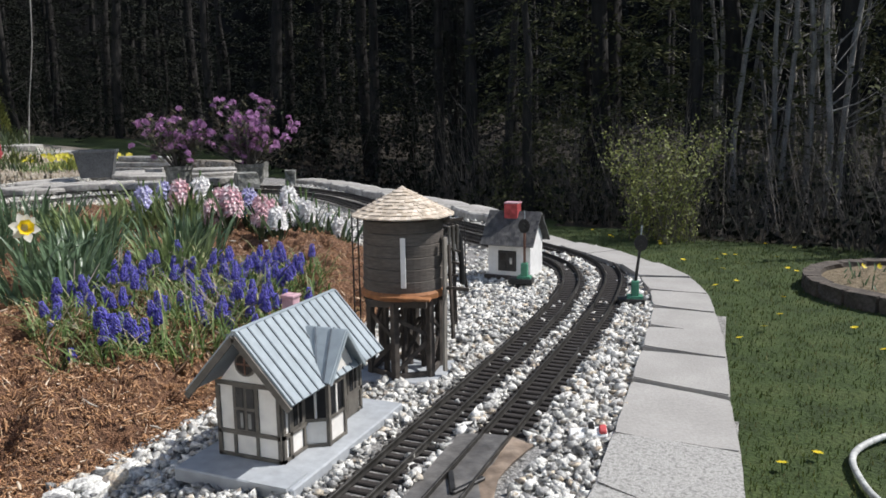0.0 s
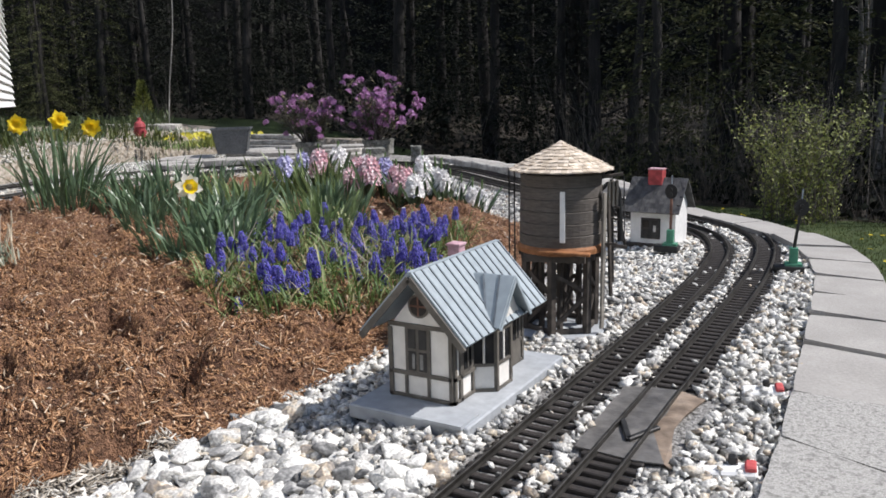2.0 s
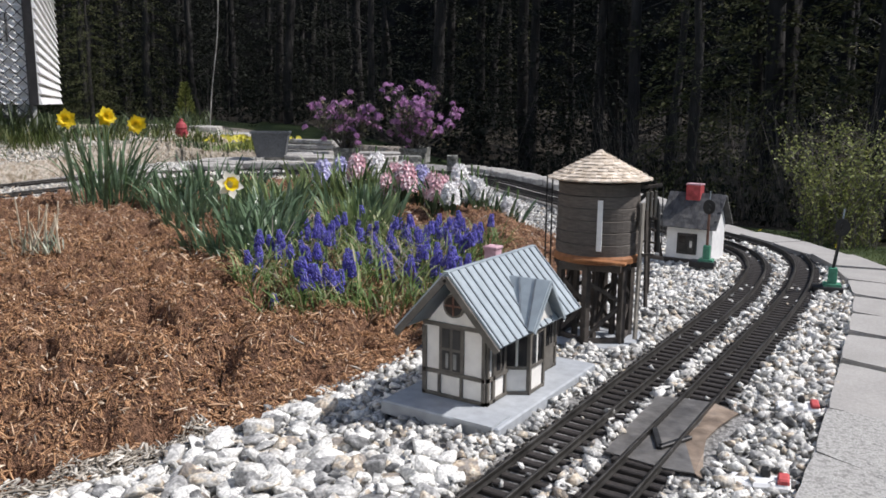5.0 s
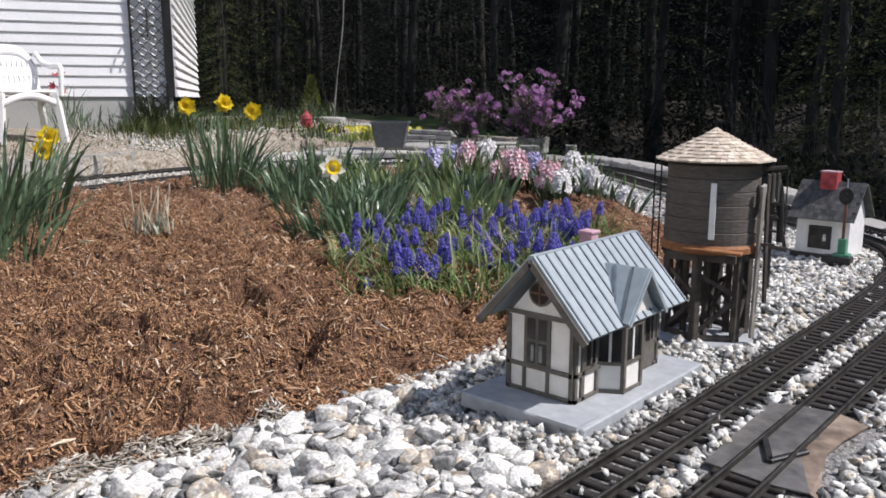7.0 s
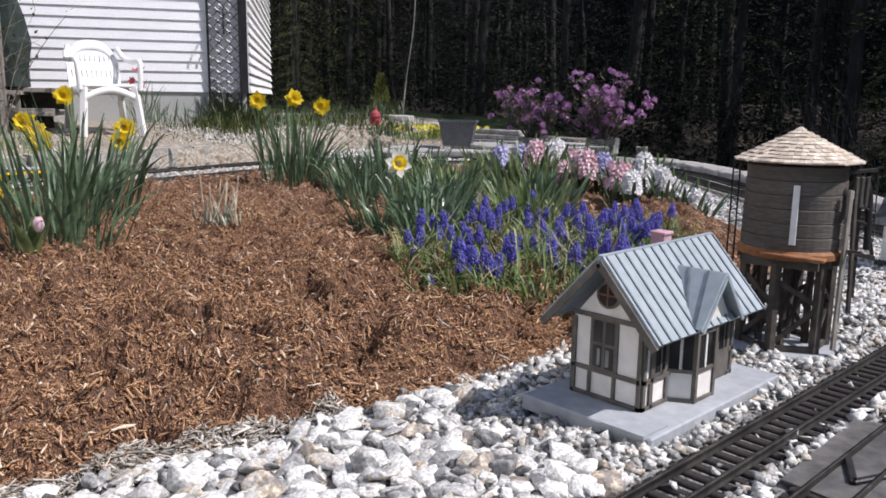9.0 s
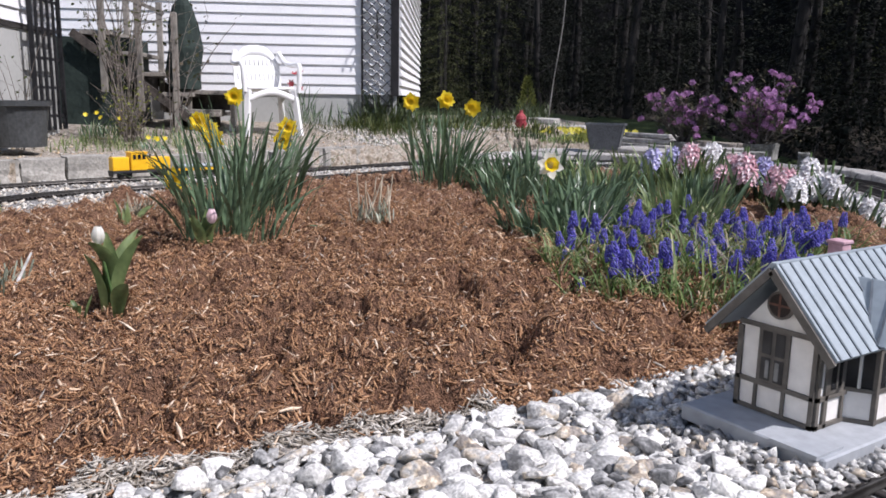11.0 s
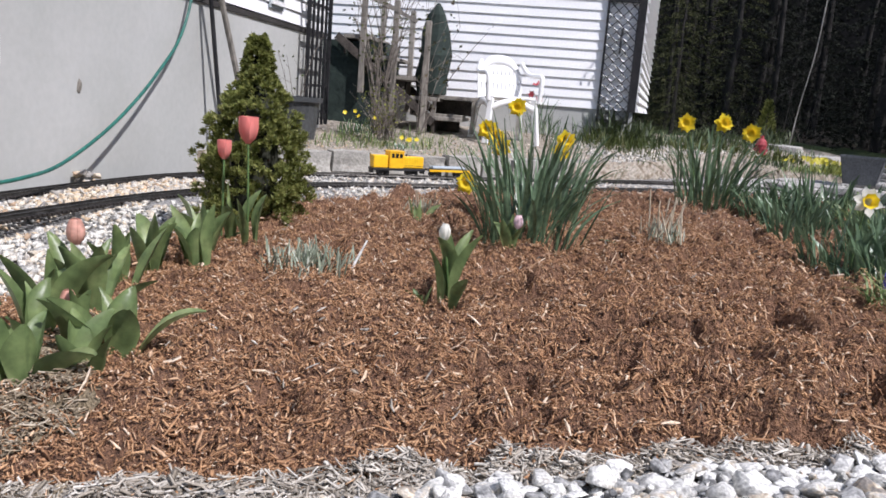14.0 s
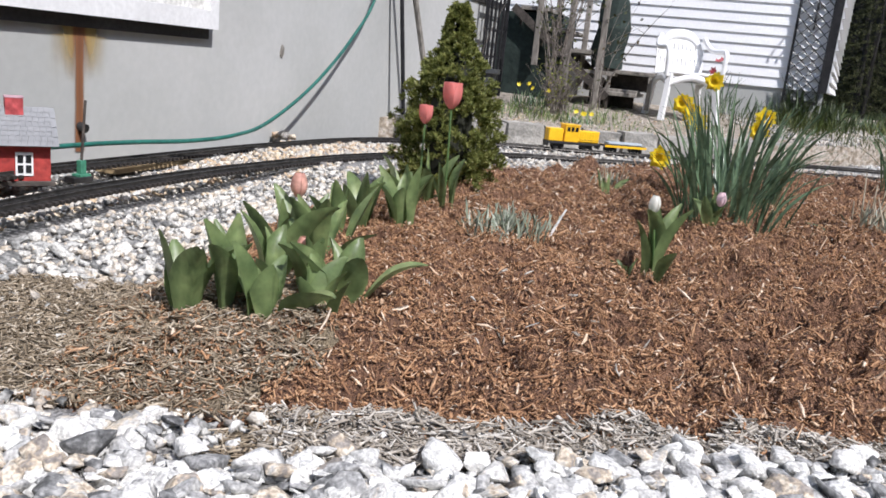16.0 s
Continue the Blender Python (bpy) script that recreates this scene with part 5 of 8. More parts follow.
random.seed(5)
MUS = [(-1.02, 1.26), (-.80, 1.12), (-.64, 1.20), (-.56, 1.38), (-.57, 1.72), (-.72, 1.92), (-.98, 2.02), (-1.26, 1.98), (-1.33, 1.72), (-1.12, 1.45)]
spikes = [(muscari_mesh(k, hh), hh) for k, hh in enumerate((.072, .080, .088, .096, .104, .112))]
stems = []
for k, (me, hh) in enumerate(spikes):
    V, F = tube([Vector((0, 0, -.02)), Vector((.001, .0005, hh * .5)), Vector((0, 0, hh - .004))], .0018, 5)
    stems.append(mesh_of("stem", V, F, M_STEM, True))
random.seed(8)
placed = 0
while placed < 215:
    x, y = rnd(-1.36, -.5), rnd(1.1, 2.05)
    if not inside(MUS, x, y) or noise.noise((x * 7, y * 7, 3)) < -.22:
        continue
    k = random.randrange(len(spikes))
    m = Matrix.Translation((x, y, bed_z(x, y))) @ Euler((rnd(-.16, .16), rnd(-.16, .16), rnd(0, 6))).to_matrix().to_4x4() @ Matrix.Scale(.9, 4)
    pl = thing("grape_hyacinth", m, "blue grape hyacinth spike among narrow leaves", "grape hyacinth", "grape hyacinths in the bed")
    st = new("stem", stems[k])
    st.parent = pl
    sp = new("flower_spike", spikes[k][0])
    sp.parent = pl
    placed += 1
h = Heap()
placed = 0
while placed < 3600:
    x, y = rnd(-1.4, -.48), rnd(1.05, 2.1)
    if not inside(MUS, x, y) and edge_distance(MUS, x, y) > .045:
        continue
    blade(h, (x, y, bed_z(x, y) - .008), rnd(0, 6.283), rnd(.05, .125), rnd(.003, .0052), rnd(.1, .9), rnd(.6, 2.9), 5, .2, rnd(-.6, .6), .25, .4)
    placed += 1
leaves = h.make("grape_hyacinth_leaves", M_MUSLEAF, None, "", True)
tagged(leaves, "mat of narrow green grape hyacinth leaves with some straw", "leaves", "", "stuff")
h = Heap()
for _ in range(170):
    x, y = rnd(-1.2, -.55), rnd(1.25, 2.0)
    if inside(MUS, x, y):
        blade(h, (x, y, bed_z(x, y) + rnd(.0, .05)), rnd(0, 6.283), rnd(.1, .22), rnd(.002, .004), rnd(.9, 1.4), rnd(-.2, .3), 3, .1, 0, .4, .4)
straw = h.make("straw", M_TWIG)
tagged(straw, "dry pale stalks lying across the grape hyacinths", "straw", "", "stuff")


# ---- hyacinths ----
def hyacinth_mesh(seed, material, hgt=.066, r=.050):
    random.seed(seed)
    h = Heap()
    for i in range(7):
        t = i / 6
        rr = r * (1 - .55 * t * t) * rnd(.93, 1.05)
        n = 10 if t < .8 else 7
        for k in range(n):
            a = 2 * math.pi * (k + .5 * (i % 2)) / n + rnd(-.2, .2)
            d = Vector((math.cos(a), math.sin(a), .25 + .5 * t))
            c = Vector((rr * .62 * math.cos(a), rr * .62 * math.sin(a), .085 + hgt * t))
            o = d.orthogonal()
            for p in range(5):
                petal(h, c, d, Matrix.Rotation(2 * math.pi * p / 5 + rnd(-.3, .3), 3, d.normalized()) @ o, .0225, .0125, .40, 2)
    return mesh_of("bloom", np.concatenate(h.v), np.concatenate(h.f), material, True)


hy = {"pink": hyacinth_mesh(1, M_HPINK), "white": hyacinth_mesh(2, M_HWHITE), "lavender": hyacinth_mesh(3, M_HBLUE), "slim": hyacinth_mesh(4, M_HWHITE, .046, .022)}
V, F = tube([Vector((0, 0, -.02)), Vector((.002, 0, .1)), Vector((0, 0, .19))], .006, 6, .6)
hy_stem = mesh_of("stem", V, F, M_STEM, True)
random.seed(11)
hy_leaf = []
for k in range(3):
    h = Heap()
    for j in range(6):
        blade(h, (.008 * math.cos(j), .008 * math.sin(j), -.01), j * 1.05 + rnd(-.2, .2), rnd(.13, .19), rnd(.014, .02), rnd(.15, .5), rnd(.1, .5), 5, .5, 0, .35, .5)
    hy_leaf.append(mesh_of("leaves", np.concatenate(h.v), np.concatenate(h.f), M_DAFLEAF, True))
for i, (x, y, colour, s) in enumerate(((-2.06, 2.70, "lavender", 1.05), (-1.98, 2.80, "white", .9), (-1.80, 2.66, "pink", 1.05), (-1.82, 2.80, "white", 1.15), (-1.62, 2.62, "pink", 1.0), (-1.66, 2.74, "pink", .95),
                                       (-1.52, 2.60, "pink", 1.05), (-1.56, 2.78, "lavender", .95), (-1.34, 2.56, "pink", .85), (-1.32, 2.60, "pink", 1.0), (-1.22, 2.50, "white", .8), 
                                       (-1.56, 2.87, "slim", 0.85), (-1.39, 2.69, "slim", 0.88), (-1.58, 3.00, "slim", 0.91), (-1.43, 2.85, "slim", 0.94), (-1.29, 2.68, "slim", 0.97), (-1.46, 3.00, "slim", 1.00), (-1.32, 2.85, "slim", 1.03), (-1.41, 3.05, "slim", 0.85), (-1.27, 2.90, "slim", 0.88), (-1.32, 3.04, "slim", 0.91), (-1.20, 2.92, "slim", 0.94), (-1.22, 3.03, "slim", 0.97), (-1.23, 2.73, "slim", 1.00),
                                       (-1.72, 2.86, "white", 1.0), (-1.60, 2.92, "pink", .95), (-1.45, 2.74, "pink", 1.0), (-1.40, 2.86, "white", .95), (-1.88, 2.92, "pink", .9), (-2.10, 2.90, "lavender", .9))):
    word = "white" if colour == "slim" else colour
    m = pose(x, y, bed_z(x, y) - (.02 if colour == "slim" else .0) - .03 * (i > 8), rnd(-5, 5), rnd(-5, 5), rnd(0, 360)) @ Matrix.Scale(s * 1.14, 4)
    pl = thing("hyacinth", m, word + " hyacinth spike in full bloom at the bed's edge", "hyacinth", "hyacinths along the bed")
    for nm, me in (("stem", hy_stem), ("leaves", hy_leaf[i % 3]), ("bloom", hy[colour])):
        ob = new(nm, me)
        ob.parent = pl


# ---- tulips ----
def tulip_bloom(parent, base, top, material, size):
    V, F = tube(spline([base, ((base[0] + top[0]) / 2 + .004, (base[1] + top[1]) / 2, (base[2] + top[2]) / 2), top], .03), .0032, 6)
    st = part_of("stem", V, F, M_STEM, parent, "", True)
    for k in range(6):
        a = math.pi / 3 * k
        r = 1.0 if k % 2 else .9
        V = []
        h = Heap()
        for i in range(6):
            t = i / 5
            cup = material is M_CORAL
            rad = size * r * (.10 + .34 * math.sin(math.pi * min(.5, .62 * t ** .7)) - .05 * t ** 3) if cup else size * r * (.10 + .37 * math.sin(math.pi * (.04 + .80 * t) ** .8))
            w = size * (.88 if cup else .68) * math.sin(math.pi * (.14 + (.64 if cup else .74) * t))
            z = size * (1.05 if cup else 1.3) * t
            for s in (-.5, 0, .5):
                aa = a + s * w / max(rad, size * .2) * 1.0
                V.append((top[0] + rad * math.cos(aa), top[1] + rad * math.sin(aa), top[2] - .003 + z - abs(s) * .03 * size))
        F = []
        for i in range(5):
            b = 3 * i
            F += [(b, b + 1, b + 4, b + 3), (b + 1, b + 2, b + 5, b + 4)]
        h.add(V, F)
        h.make("petal", material, st, "", True)


def tulip(x, y, label, leaves, height, width, bloom=None, seed=0, spread=.03, upright=1.0):
    """Broad boat-shaped leaves that clasp each other at the foot, the outer ones leaning away."""
    random.seed(seed)
    z = bed_z(x, y)
    tp = thing("tulip", pose(x, y, z), label, "tulip", "tulips in the bed")
    for k in range(leaves):
        h = Heap()
        a = 6.283 * k / leaves + rnd(-.5, .5)
        q = rnd(.15, 1)
        blade(h, (spread * math.cos(a) * q, spread * math.sin(a) * q, -.012), a, height * rnd(.72, 1.1), width * rnd(.68, 1.05), rnd(.02, .62) * upright * (.4 + q), rnd(-.3, 1.25) * upright, 10, rnd(.45, 1.1), rnd(-1.3, 1.3), .14, rnd(.38, .52))
        h.make("leaf", M_TULLEAF, tp, "", True)
    if bloom:
        (bx, by, bz), material, size = bloom
        tulip_bloom(tp, (0, 0, 0), (bx - x, by - y, bz - z), material, size)
    return tp


tulip(-1.90, -.06, "coral tulip in bloom beside a dwarf spruce", 3, .17, .035, ((-1.905, -.066, .250), M_CORAL, .068), 1)
tulip(-2.04, -.12, "smaller coral tulip in bloom beside a dwarf spruce", 3, .14, .03, ((-2.05, -.117, .192), M_CORAL, .052), 2)
tulip(-1.44, -.445, "broad-leaved tulip with a closed pale pink bud", 5, .17, .052, ((-1.50, -.452, .048), M_BUDPINK, .042), 3, .03, .7)
tulip(-1.08, -.415, "broad-leaved tulip with a small greenish pink bud low in its leaves", 4, .13, .050, ((-1.085, -.425, .015), M_BUDPINK, .030), 4, .03, .9)
for i, (x, y, n, hh, w) in enumerate(((-1.00, -.61, 3, .165, .060), (-1.01, -.54, 4, .15, .055), (-.955, -.475, 4, .14, .055), (-.97, -.39, 4, .125, .052), (-1.04, -.345, 4, .14, .052), (-1.12, -.48, 4, .15, .052), (-1.25, -.47, 4, .16, .052),
                                      (-1.33, -.40, 4, .16, .050), (-1.47, -.36, 4, .16, .050), (-1.66, -.30, 4, .16, .054), (-1.66, -.205, 4, .15, .056), (-1.80, -.18, 4, .15, .050), (-1.93, -.10, 3, .15, .042))):
    tulip(x, y, "broad-leaved tulip plant not yet in bloom, in mulch", n + 1, hh, w, None, 20 + i, .035, .9)
tulip(-1.255, .30, "young tulip with a closed white bud in bark mulch", 6, .165, .046, ((-1.238, .273, .118), M_WPETAL, .027), 40, .028, .75)
tulip(-1.24, .225, "small tufted seedling in bark mulch", 4, .05, .02, None, 41, .02)
tulip(-1.62, .60, "tulip with a pink bud below tall daffodils", 5, .10, .036, ((-1.605, .608, .085), M_HPINK, .028), 42)
tulip(-1.80, .98, "low tulip leaves below tall daffodils", 4, .1, .04, None, 43)
tulip(-2.3, .55, "dark curled tulip leaves at the bed's back edge", 4, .1, .035, None, 44)

# cut dry stems and a clipped heather
for i, (x, y, n, hh, mm, label) in enumerate(((-1.66, 1.085, 17, .13, M_STRAW, "tuft of pale dry stems cut short in mulch"), (-1.60, .06, 62, .064, M_STRAW, "low clipped grey-green shrublet with a white twig"), (-2.45, .62, 12, .09, M_STRAW, "few dry stems at the bed's back edge"))):
    random.seed(60 + i)
    tf = thing("dry_tuft", pose(x, y, bed_z(x, y)), label, "dry plant")
    for k in range(n):
        a, r = rnd(0, 6.283), rnd(0, .075 if i != 1 else .13)
        b = Vector((r * math.cos(a), r * math.sin(a), -.01))
        part("stem", rodded(b, b + Vector((rnd(-.35, .35), rnd(-.35, .35), 1)).normalized() * hh * rnd(.5, 1.15), .0030, .0018, 5), M_GREYLEAF if i == 1 else mm, tf)
    h = Heap()
    for k in range(120 if i == 1 else 40):
        a, r = rnd(0, 6.283), rnd(0, .08 if i != 1 else .13)
        blade(h, (r * math.cos(a), r * math.sin(a), -.005), rnd(0, 6.283), rnd(.03, .08), .005, rnd(.1, .9), .4, 3, .2)
    h.make("leaves", M_GREYLEAF, tf, "", True)
    if i == 1:
        part("white_twig", rodded((.05, .09, .0), (.04, .13, .075), .004, .0025, 6), M_CURTAIN, tf, "bleached white twig")


# ---- dwarf spruce ----
def build_spruce(x, y):
    random.seed(77)
    z = gravel_z(x, y)
    sp = thing("dwarf_spruce", pose(x, y, z), "dense cone-shaped dwarf spruce at the bed's corner", "conifer")
    part("trunk", rodded((0, 0, -.02), (0, 0, .3), .02, .012, 8), M_BARK, sp)

    shape = [(0, .125), (.12, .148), (.38, .152), (.55, .130), (.71, .090), (.78, .044), (.9, .030), (1.01, .011)]

    def radius(t):
        for (a, ra), (b, rb) in zip(shape, shape[1:]):
            if t <= b:
                return ra + (rb - ra) * (t - a) / (b - a)
        return shape[-1][1]
    # plain near-black core, its colour standing for shade between the sprigs
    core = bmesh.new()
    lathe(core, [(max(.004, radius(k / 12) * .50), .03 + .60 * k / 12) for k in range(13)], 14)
    part("inner_foliage", core, M_NEEDLE, sp, "dark core in place of shade between the sprigs")
    h = Heap()
    H = .632
    for tuft in range(1050):
        t = rnd(0, 1) ** 1.15
        a = rnd(0, 6.283)
        bump = 1 + .34 * noise.noise((math.cos(a) * 2.8, math.sin(a) * 2.8, t * 8)) + .28 * noise.noise((math.cos(a) * 6, math.sin(a) * 6, t * 18))
        r = radius(t) * bump * rnd(.78, 1.05)
        out = Vector((math.cos(a), math.sin(a), rnd(.3, 1.3))).normalized()
        tip = Vector((r * math.cos(a), r * math.sin(a), .015 + H * t)) + out * .012
        size = rnd(.016, .034) * (.55 if t > .75 else 1)
        for k in range(12):
            q = rnd(0, 1)
            c = tip - out * size * q + Vector((rnd(-1, 1), rnd(-1, 1), rnd(-1, 1))) * size * .42 * (.35 + q)
            d = (out + Vector((rnd(-1, 1), rnd(-1, 1), rnd(-.6, 1))) * .7).normalized()
            w = rnd(.008, .016)
            u = d.orthogonal().normalized()
            for j in range(5):
                v = Matrix.Rotation(j * 1.257 + rnd(0, 1), 3, d) @ u
                e = c + (d + v * rnd(.3, .9)) * w
                p = v.cross(d) * w * .13
                h.add([c - p * .6, c + p * .6, e + p, e - p], [(0, 1, 2, 3)])
    h.make("outer_foliage", M_SPRUCE, sp, "", False)
    return sp


build_spruce(-2.35, .0)


# ---- retaining blocks and yard things ----
def rough_block(l, d, h, seed):
    r = random.Random(seed)
    bm = bmesh.new()
    box(bm, (0, 0, h / 2), (l, d, h))
    bmesh.ops.subdivide_edges(bm, edges=bm.edges[:], cuts=2, use_grid_fill=True)
    for v in bm.verts:
        v.co += Vector((r.uniform(-.006, .006), r.uniform(-.008, .008), r.uniform(-.004, .004)))
        if abs(v.co.x) > l * .45 and abs(v.co.y) > d * .4:
            v.co.x *= .96
            v.co.y *= .93
    return bm


block_wall = thing("block_wall", pose(0, 0, 0), "low retaining wall of rough tan concrete blocks behind the tracks", "wall", "", "structure")
line = spline([(-4.62, .02, 0), (-4.90, .5, 0), (-4.99, 1.1, 0), (-4.99, 1.65, 0), (-5.12, 2.15, 0), (-5.33, 2.65, 0), (-5.55, 3.1, 0)], .272)
for i, (a, b) in enumerate(zip(line, line[1:])):
    c = (a + b) / 2
    t = b - a
    ob = part("block", rough_block(.262, .13, .135, i), M_BLOCK, block_wall)
    ob.matrix_basis = Matrix.Translation((c.x, c.y, -.122 + (.01 if i % 3 == 0 else 0))) @ Matrix.Rotation(math.atan2(t.y, t.x) + rnd(-.04, .04), 4, "Z")


def build_chair(m):
    ch = thing("garden_chair", m, "white plastic garden armchair with a slotted back", "chair")
    seat = bmesh.new()
    box(seat, (0, 0, .425), (.44, .42, .022), Matrix.Rotation(radians(-3), 4, "X"), .008)
    part("seat", seat, M_CHAIR, ch)
    for sx in (-1, 1):
        for sy in (-1, 1):
            bm = bmesh.new()
            top = Vector((sx * .215, sy * .20, .42))
            foot = Vector((sx * .255, sy * .245, 0))
            beam(bm, foot, top, .045, .05)
            part("leg", bm, M_CHAIR, ch)
        # arch between the legs at the sides
        V, F = swept([Vector((sx * .228, -.20 + .4 * k / 12, 0)) for k in range(13)], [(-.010, 0), (.010, 0), (.010, .06), (-.010, .06)])
        V = [Vector((v.x, v.y, v.z + .30 + .06 * math.sin(math.pi * min(1, max(0, (v.y + .2) / .4))))) for v in V]
        part_of("side_arch", V, F, M_CHAIR, ch)
        arm = spline([(sx * .255, -.225, .40), (sx * .265, -.225, .60), (sx * .27, -.18, .650), (sx * .27, .02, .655), (sx * .25, .16, .69), (sx * .21, .225, .78)], .02)
        V, F = tube(arm, .024, 8)
        part_of("armrest", V, F, M_CHAIR, ch, "", True)
    V, F = swept([Vector((-.22 + .44 * k / 12, -.215, 0)) for k in range(13)], [(-.010, 0), (.010, 0), (.010, .06), (-.010, .06)])
    V = [Vector((v.x, v.y, v.z + .30 + .07 * math.sin(math.pi * min(1, max(0, (v.x + .22) / .44))))) for v in V]
    part_of("front_arch", V, F, M_CHAIR, ch)
    back = thing("backrest", pose(0, .20, .43, -14, 0, 0), "", "")
    back.parent = ch
    for k in range(9):
        x = -.168 + k * .042
        top = .40 - .10 * (abs(x) / .2) ** 3
        part("slat", boxed((x, .0, top / 2), (.030, .012, top)), M_CHAIR, back)
    for z, w, tall in ((.035, .40, .09), (.185, .42, .085), (.315, .36, .07)):
        part("cross_rail", boxed((0, .001, z), (w, .015, tall), None, .006), M_CHAIR, back)
    V, F = swept([Vector((x, 0, .385 - .17 * (abs(x) / .215) ** 3)) for x in [-.215 + .43 * k / 18 for k in range(19)]], [(-.010, -.055), (.010, -.055), (.010, .04), (-.010, .04)])
    part_of("top_rail", V, F, M_CHAIR, back)
    for sx in (-1, 1):
        part("side_rail", beamed((sx * .212, 0, -.02), (sx * .212, 0, .24), .03, .016), M_CHAIR, back)
    return ch


build_chair(pose(-6.525, 2.655, yard_z(-6.525, 2.655) - .004, 0, 0, 86) @ Matrix.Scale(.94, 4))

# wooden steps with a dark cover hung on the newel
def wall_pose(s, n, z, turn=0):
    p = on_wall(s, n, z)
    return pose(p.x, p.y, p.z, 0, 0, math.degrees(math.atan2(WALL_N.y, WALL_N.x)) + turn)


steps = thing("wooden_steps", wall_pose(7.35, -1.9, .17), "weathered grey wooden steps up to the house with a railing", "steps")
for k in range(5):
    x = .72 - k * .22
    part("tread", boxed((x, .0, .06 + k * .17), (.26, .75, .035), None, .004), M_OLDWOOD, steps)
    part("riser", boxed((x - .12, .0, -.02 + k * .17), (.02, .70, .15)), M_TIMBER, steps)
for y in (-.39, .39):
    part("stringer", beamed((.60, y, .02), (-.35, y, .74), .03, .07), M_TIMBER, steps)
    for k in range(3):
        x = .50 - k * .30
        part("newel", boxed((x, y, .42 + k * .16), (.05, .05, 1.0), None, .004), M_OLDWOOD, steps)
    part("handrail", beamed((.24, y, .98), (-.52, y, 1.30), .06, .035), M_OLDWOOD, steps)
# block added for the shade under the steps, in the cover's near-black colour
part("under_panel", boxed((-.35, 0, .28), (.9, .66, .85)), M_COVER, steps)
for n0, z in ((.765, .255), (.615, .085)):
    part("tread", boxed((n0, -.15, z), (.47, .26, .035), None, .004), M_OLDWOOD, steps, "worn grey step board")
    part("riser", boxed((n0 - .02, -.05, z - .09), (.42, .03, .14)), M_TIMBER, steps)
for x, y in ((.58, -.26), (.95, -.26)):
    part("leg", beamed((x, y, -.06), (x, y, .24), .035, .035), M_OLDWOOD, steps)
cover = bmesh.new()
lathe(cover, [(.02, 0), (.13, .03), (.155, .18), (.15, .38), (.12, .58), (.09, .74), (.05, .82), (.02, .85)], 14)
for v in cover.verts:
    v.co += Vector((.02 * math.sin(v.co.z * 11 + v.co.x * 20), .016 * math.cos(v.co.z * 14 + v.co.y * 25), 0))
cov = tagged(part("canvas_cover", cover, M_COVER), "dark green canvas cover hung over the step railing", "cover")
cov.matrix_basis = wall_pose(7.15, -1.36, .42)

# trellises
def build_trellis(name, m, w, h, nx, nz, label, diagonal=False, bar=.022):
    tr = thing(name, m, label, "trellis")
    for x in (-w / 2, w / 2):
        part("post", boxed((x, 0, h / 2), (.022, .03, h)), M_LATTICE, tr)
    if diagonal:
        n = int((w + h) / .10)
        for k in range(n):
            for s in (-1, 1):
                x0 = -w / 2 + k * .10 if s > 0 else w / 2 - k * .10
                p, q = Vector((x0, .01 * s, 0)), Vector((x0 - s * h, .01 * s, h))
                # clip to the panel
                lo, hi = 0.0, 1.0
                for edge_x, sign in ((-w / 2, 1), (w / 2, -1)):
                    da, db = (p.x - edge_x) * sign, (q.x - edge_x) * sign
                    if da < 0 and db < 0:
                        lo, hi = 1, 0
                    elif da < 0:
                        lo = max(lo, da / (da - db))
                    elif db < 0:
                        hi = min(hi, da / (da - db))
                if hi - lo > .01:
                    part("slat", beamed(p.lerp(q, lo), p.lerp(q, hi), .016, .006), M_LATTICE, tr)
        for z in (.02, h * .52, h - .02):
            part("rail", boxed((0, 0, z), (w, .03, .028)), M_LATTICE, tr)
    else:
        for k in range(1, nx):
            part("slat", boxed((-w / 2 + w * k / nx, 0, h / 2), (bar, .018, h)), M_LATTICE, tr)
        for k in range(nz):
            part("rail", boxed((0, .012, h * (k + .5) / nz), (w, .016, bar)), M_LATTICE, tr)
    return tr


build_trellis("trellis", wall_pose(6.05, -2.13, .12, 90), .56, 1.9, 5, 9, "dark slatted trellis at the house corner")
build_trellis("lattice_panel", wall_pose(7.965, .36, .30), .30, 2.3, 0, 0, "dark diagonal lattice panel against white siding", True)
scroll = thing("wall_ornament", wall_pose(7.92, .36, 1.10), "dark wrought-iron scroll hung on the lattice", "wall ornament")
for s in (-1, 1):
    for k, (r, zc) in enumerate(((.075, .05), (.05, -.06))):
        V, F = tube([Vector((0, s * (r + r * math.cos(a * .35)), zc + r * math.sin(a * .35))) for a in range(15)], .008, 6)
        part_of("scroll", V, F, M_BLACK, scroll, "", True)

# bin, poles, hose and fittings by the long wall
bm = bmesh.new()
lathe(bm, [(.145, 0), (.17, .24), (.19, .245), (.19, .275), (.165, .275), (.14, .05)], 20, True)
tub = tagged(part("planter_tub", bm, M_GREENTUB), "dark grey plastic planter tub by the house wall", "tub")
tub.matrix_basis = wall_pose(5.12, -2.0, .055) @ Matrix.Scale(1.06, 4)
tagged(part("garden_pole", rodded(on_wall(4.19, SIDE + .12, -.1), on_wall(3.92, SIDE + .06, 1.5), .013, .012, 8), M_LATTICE), "dark thin pole leaning on the house wall", "pole")
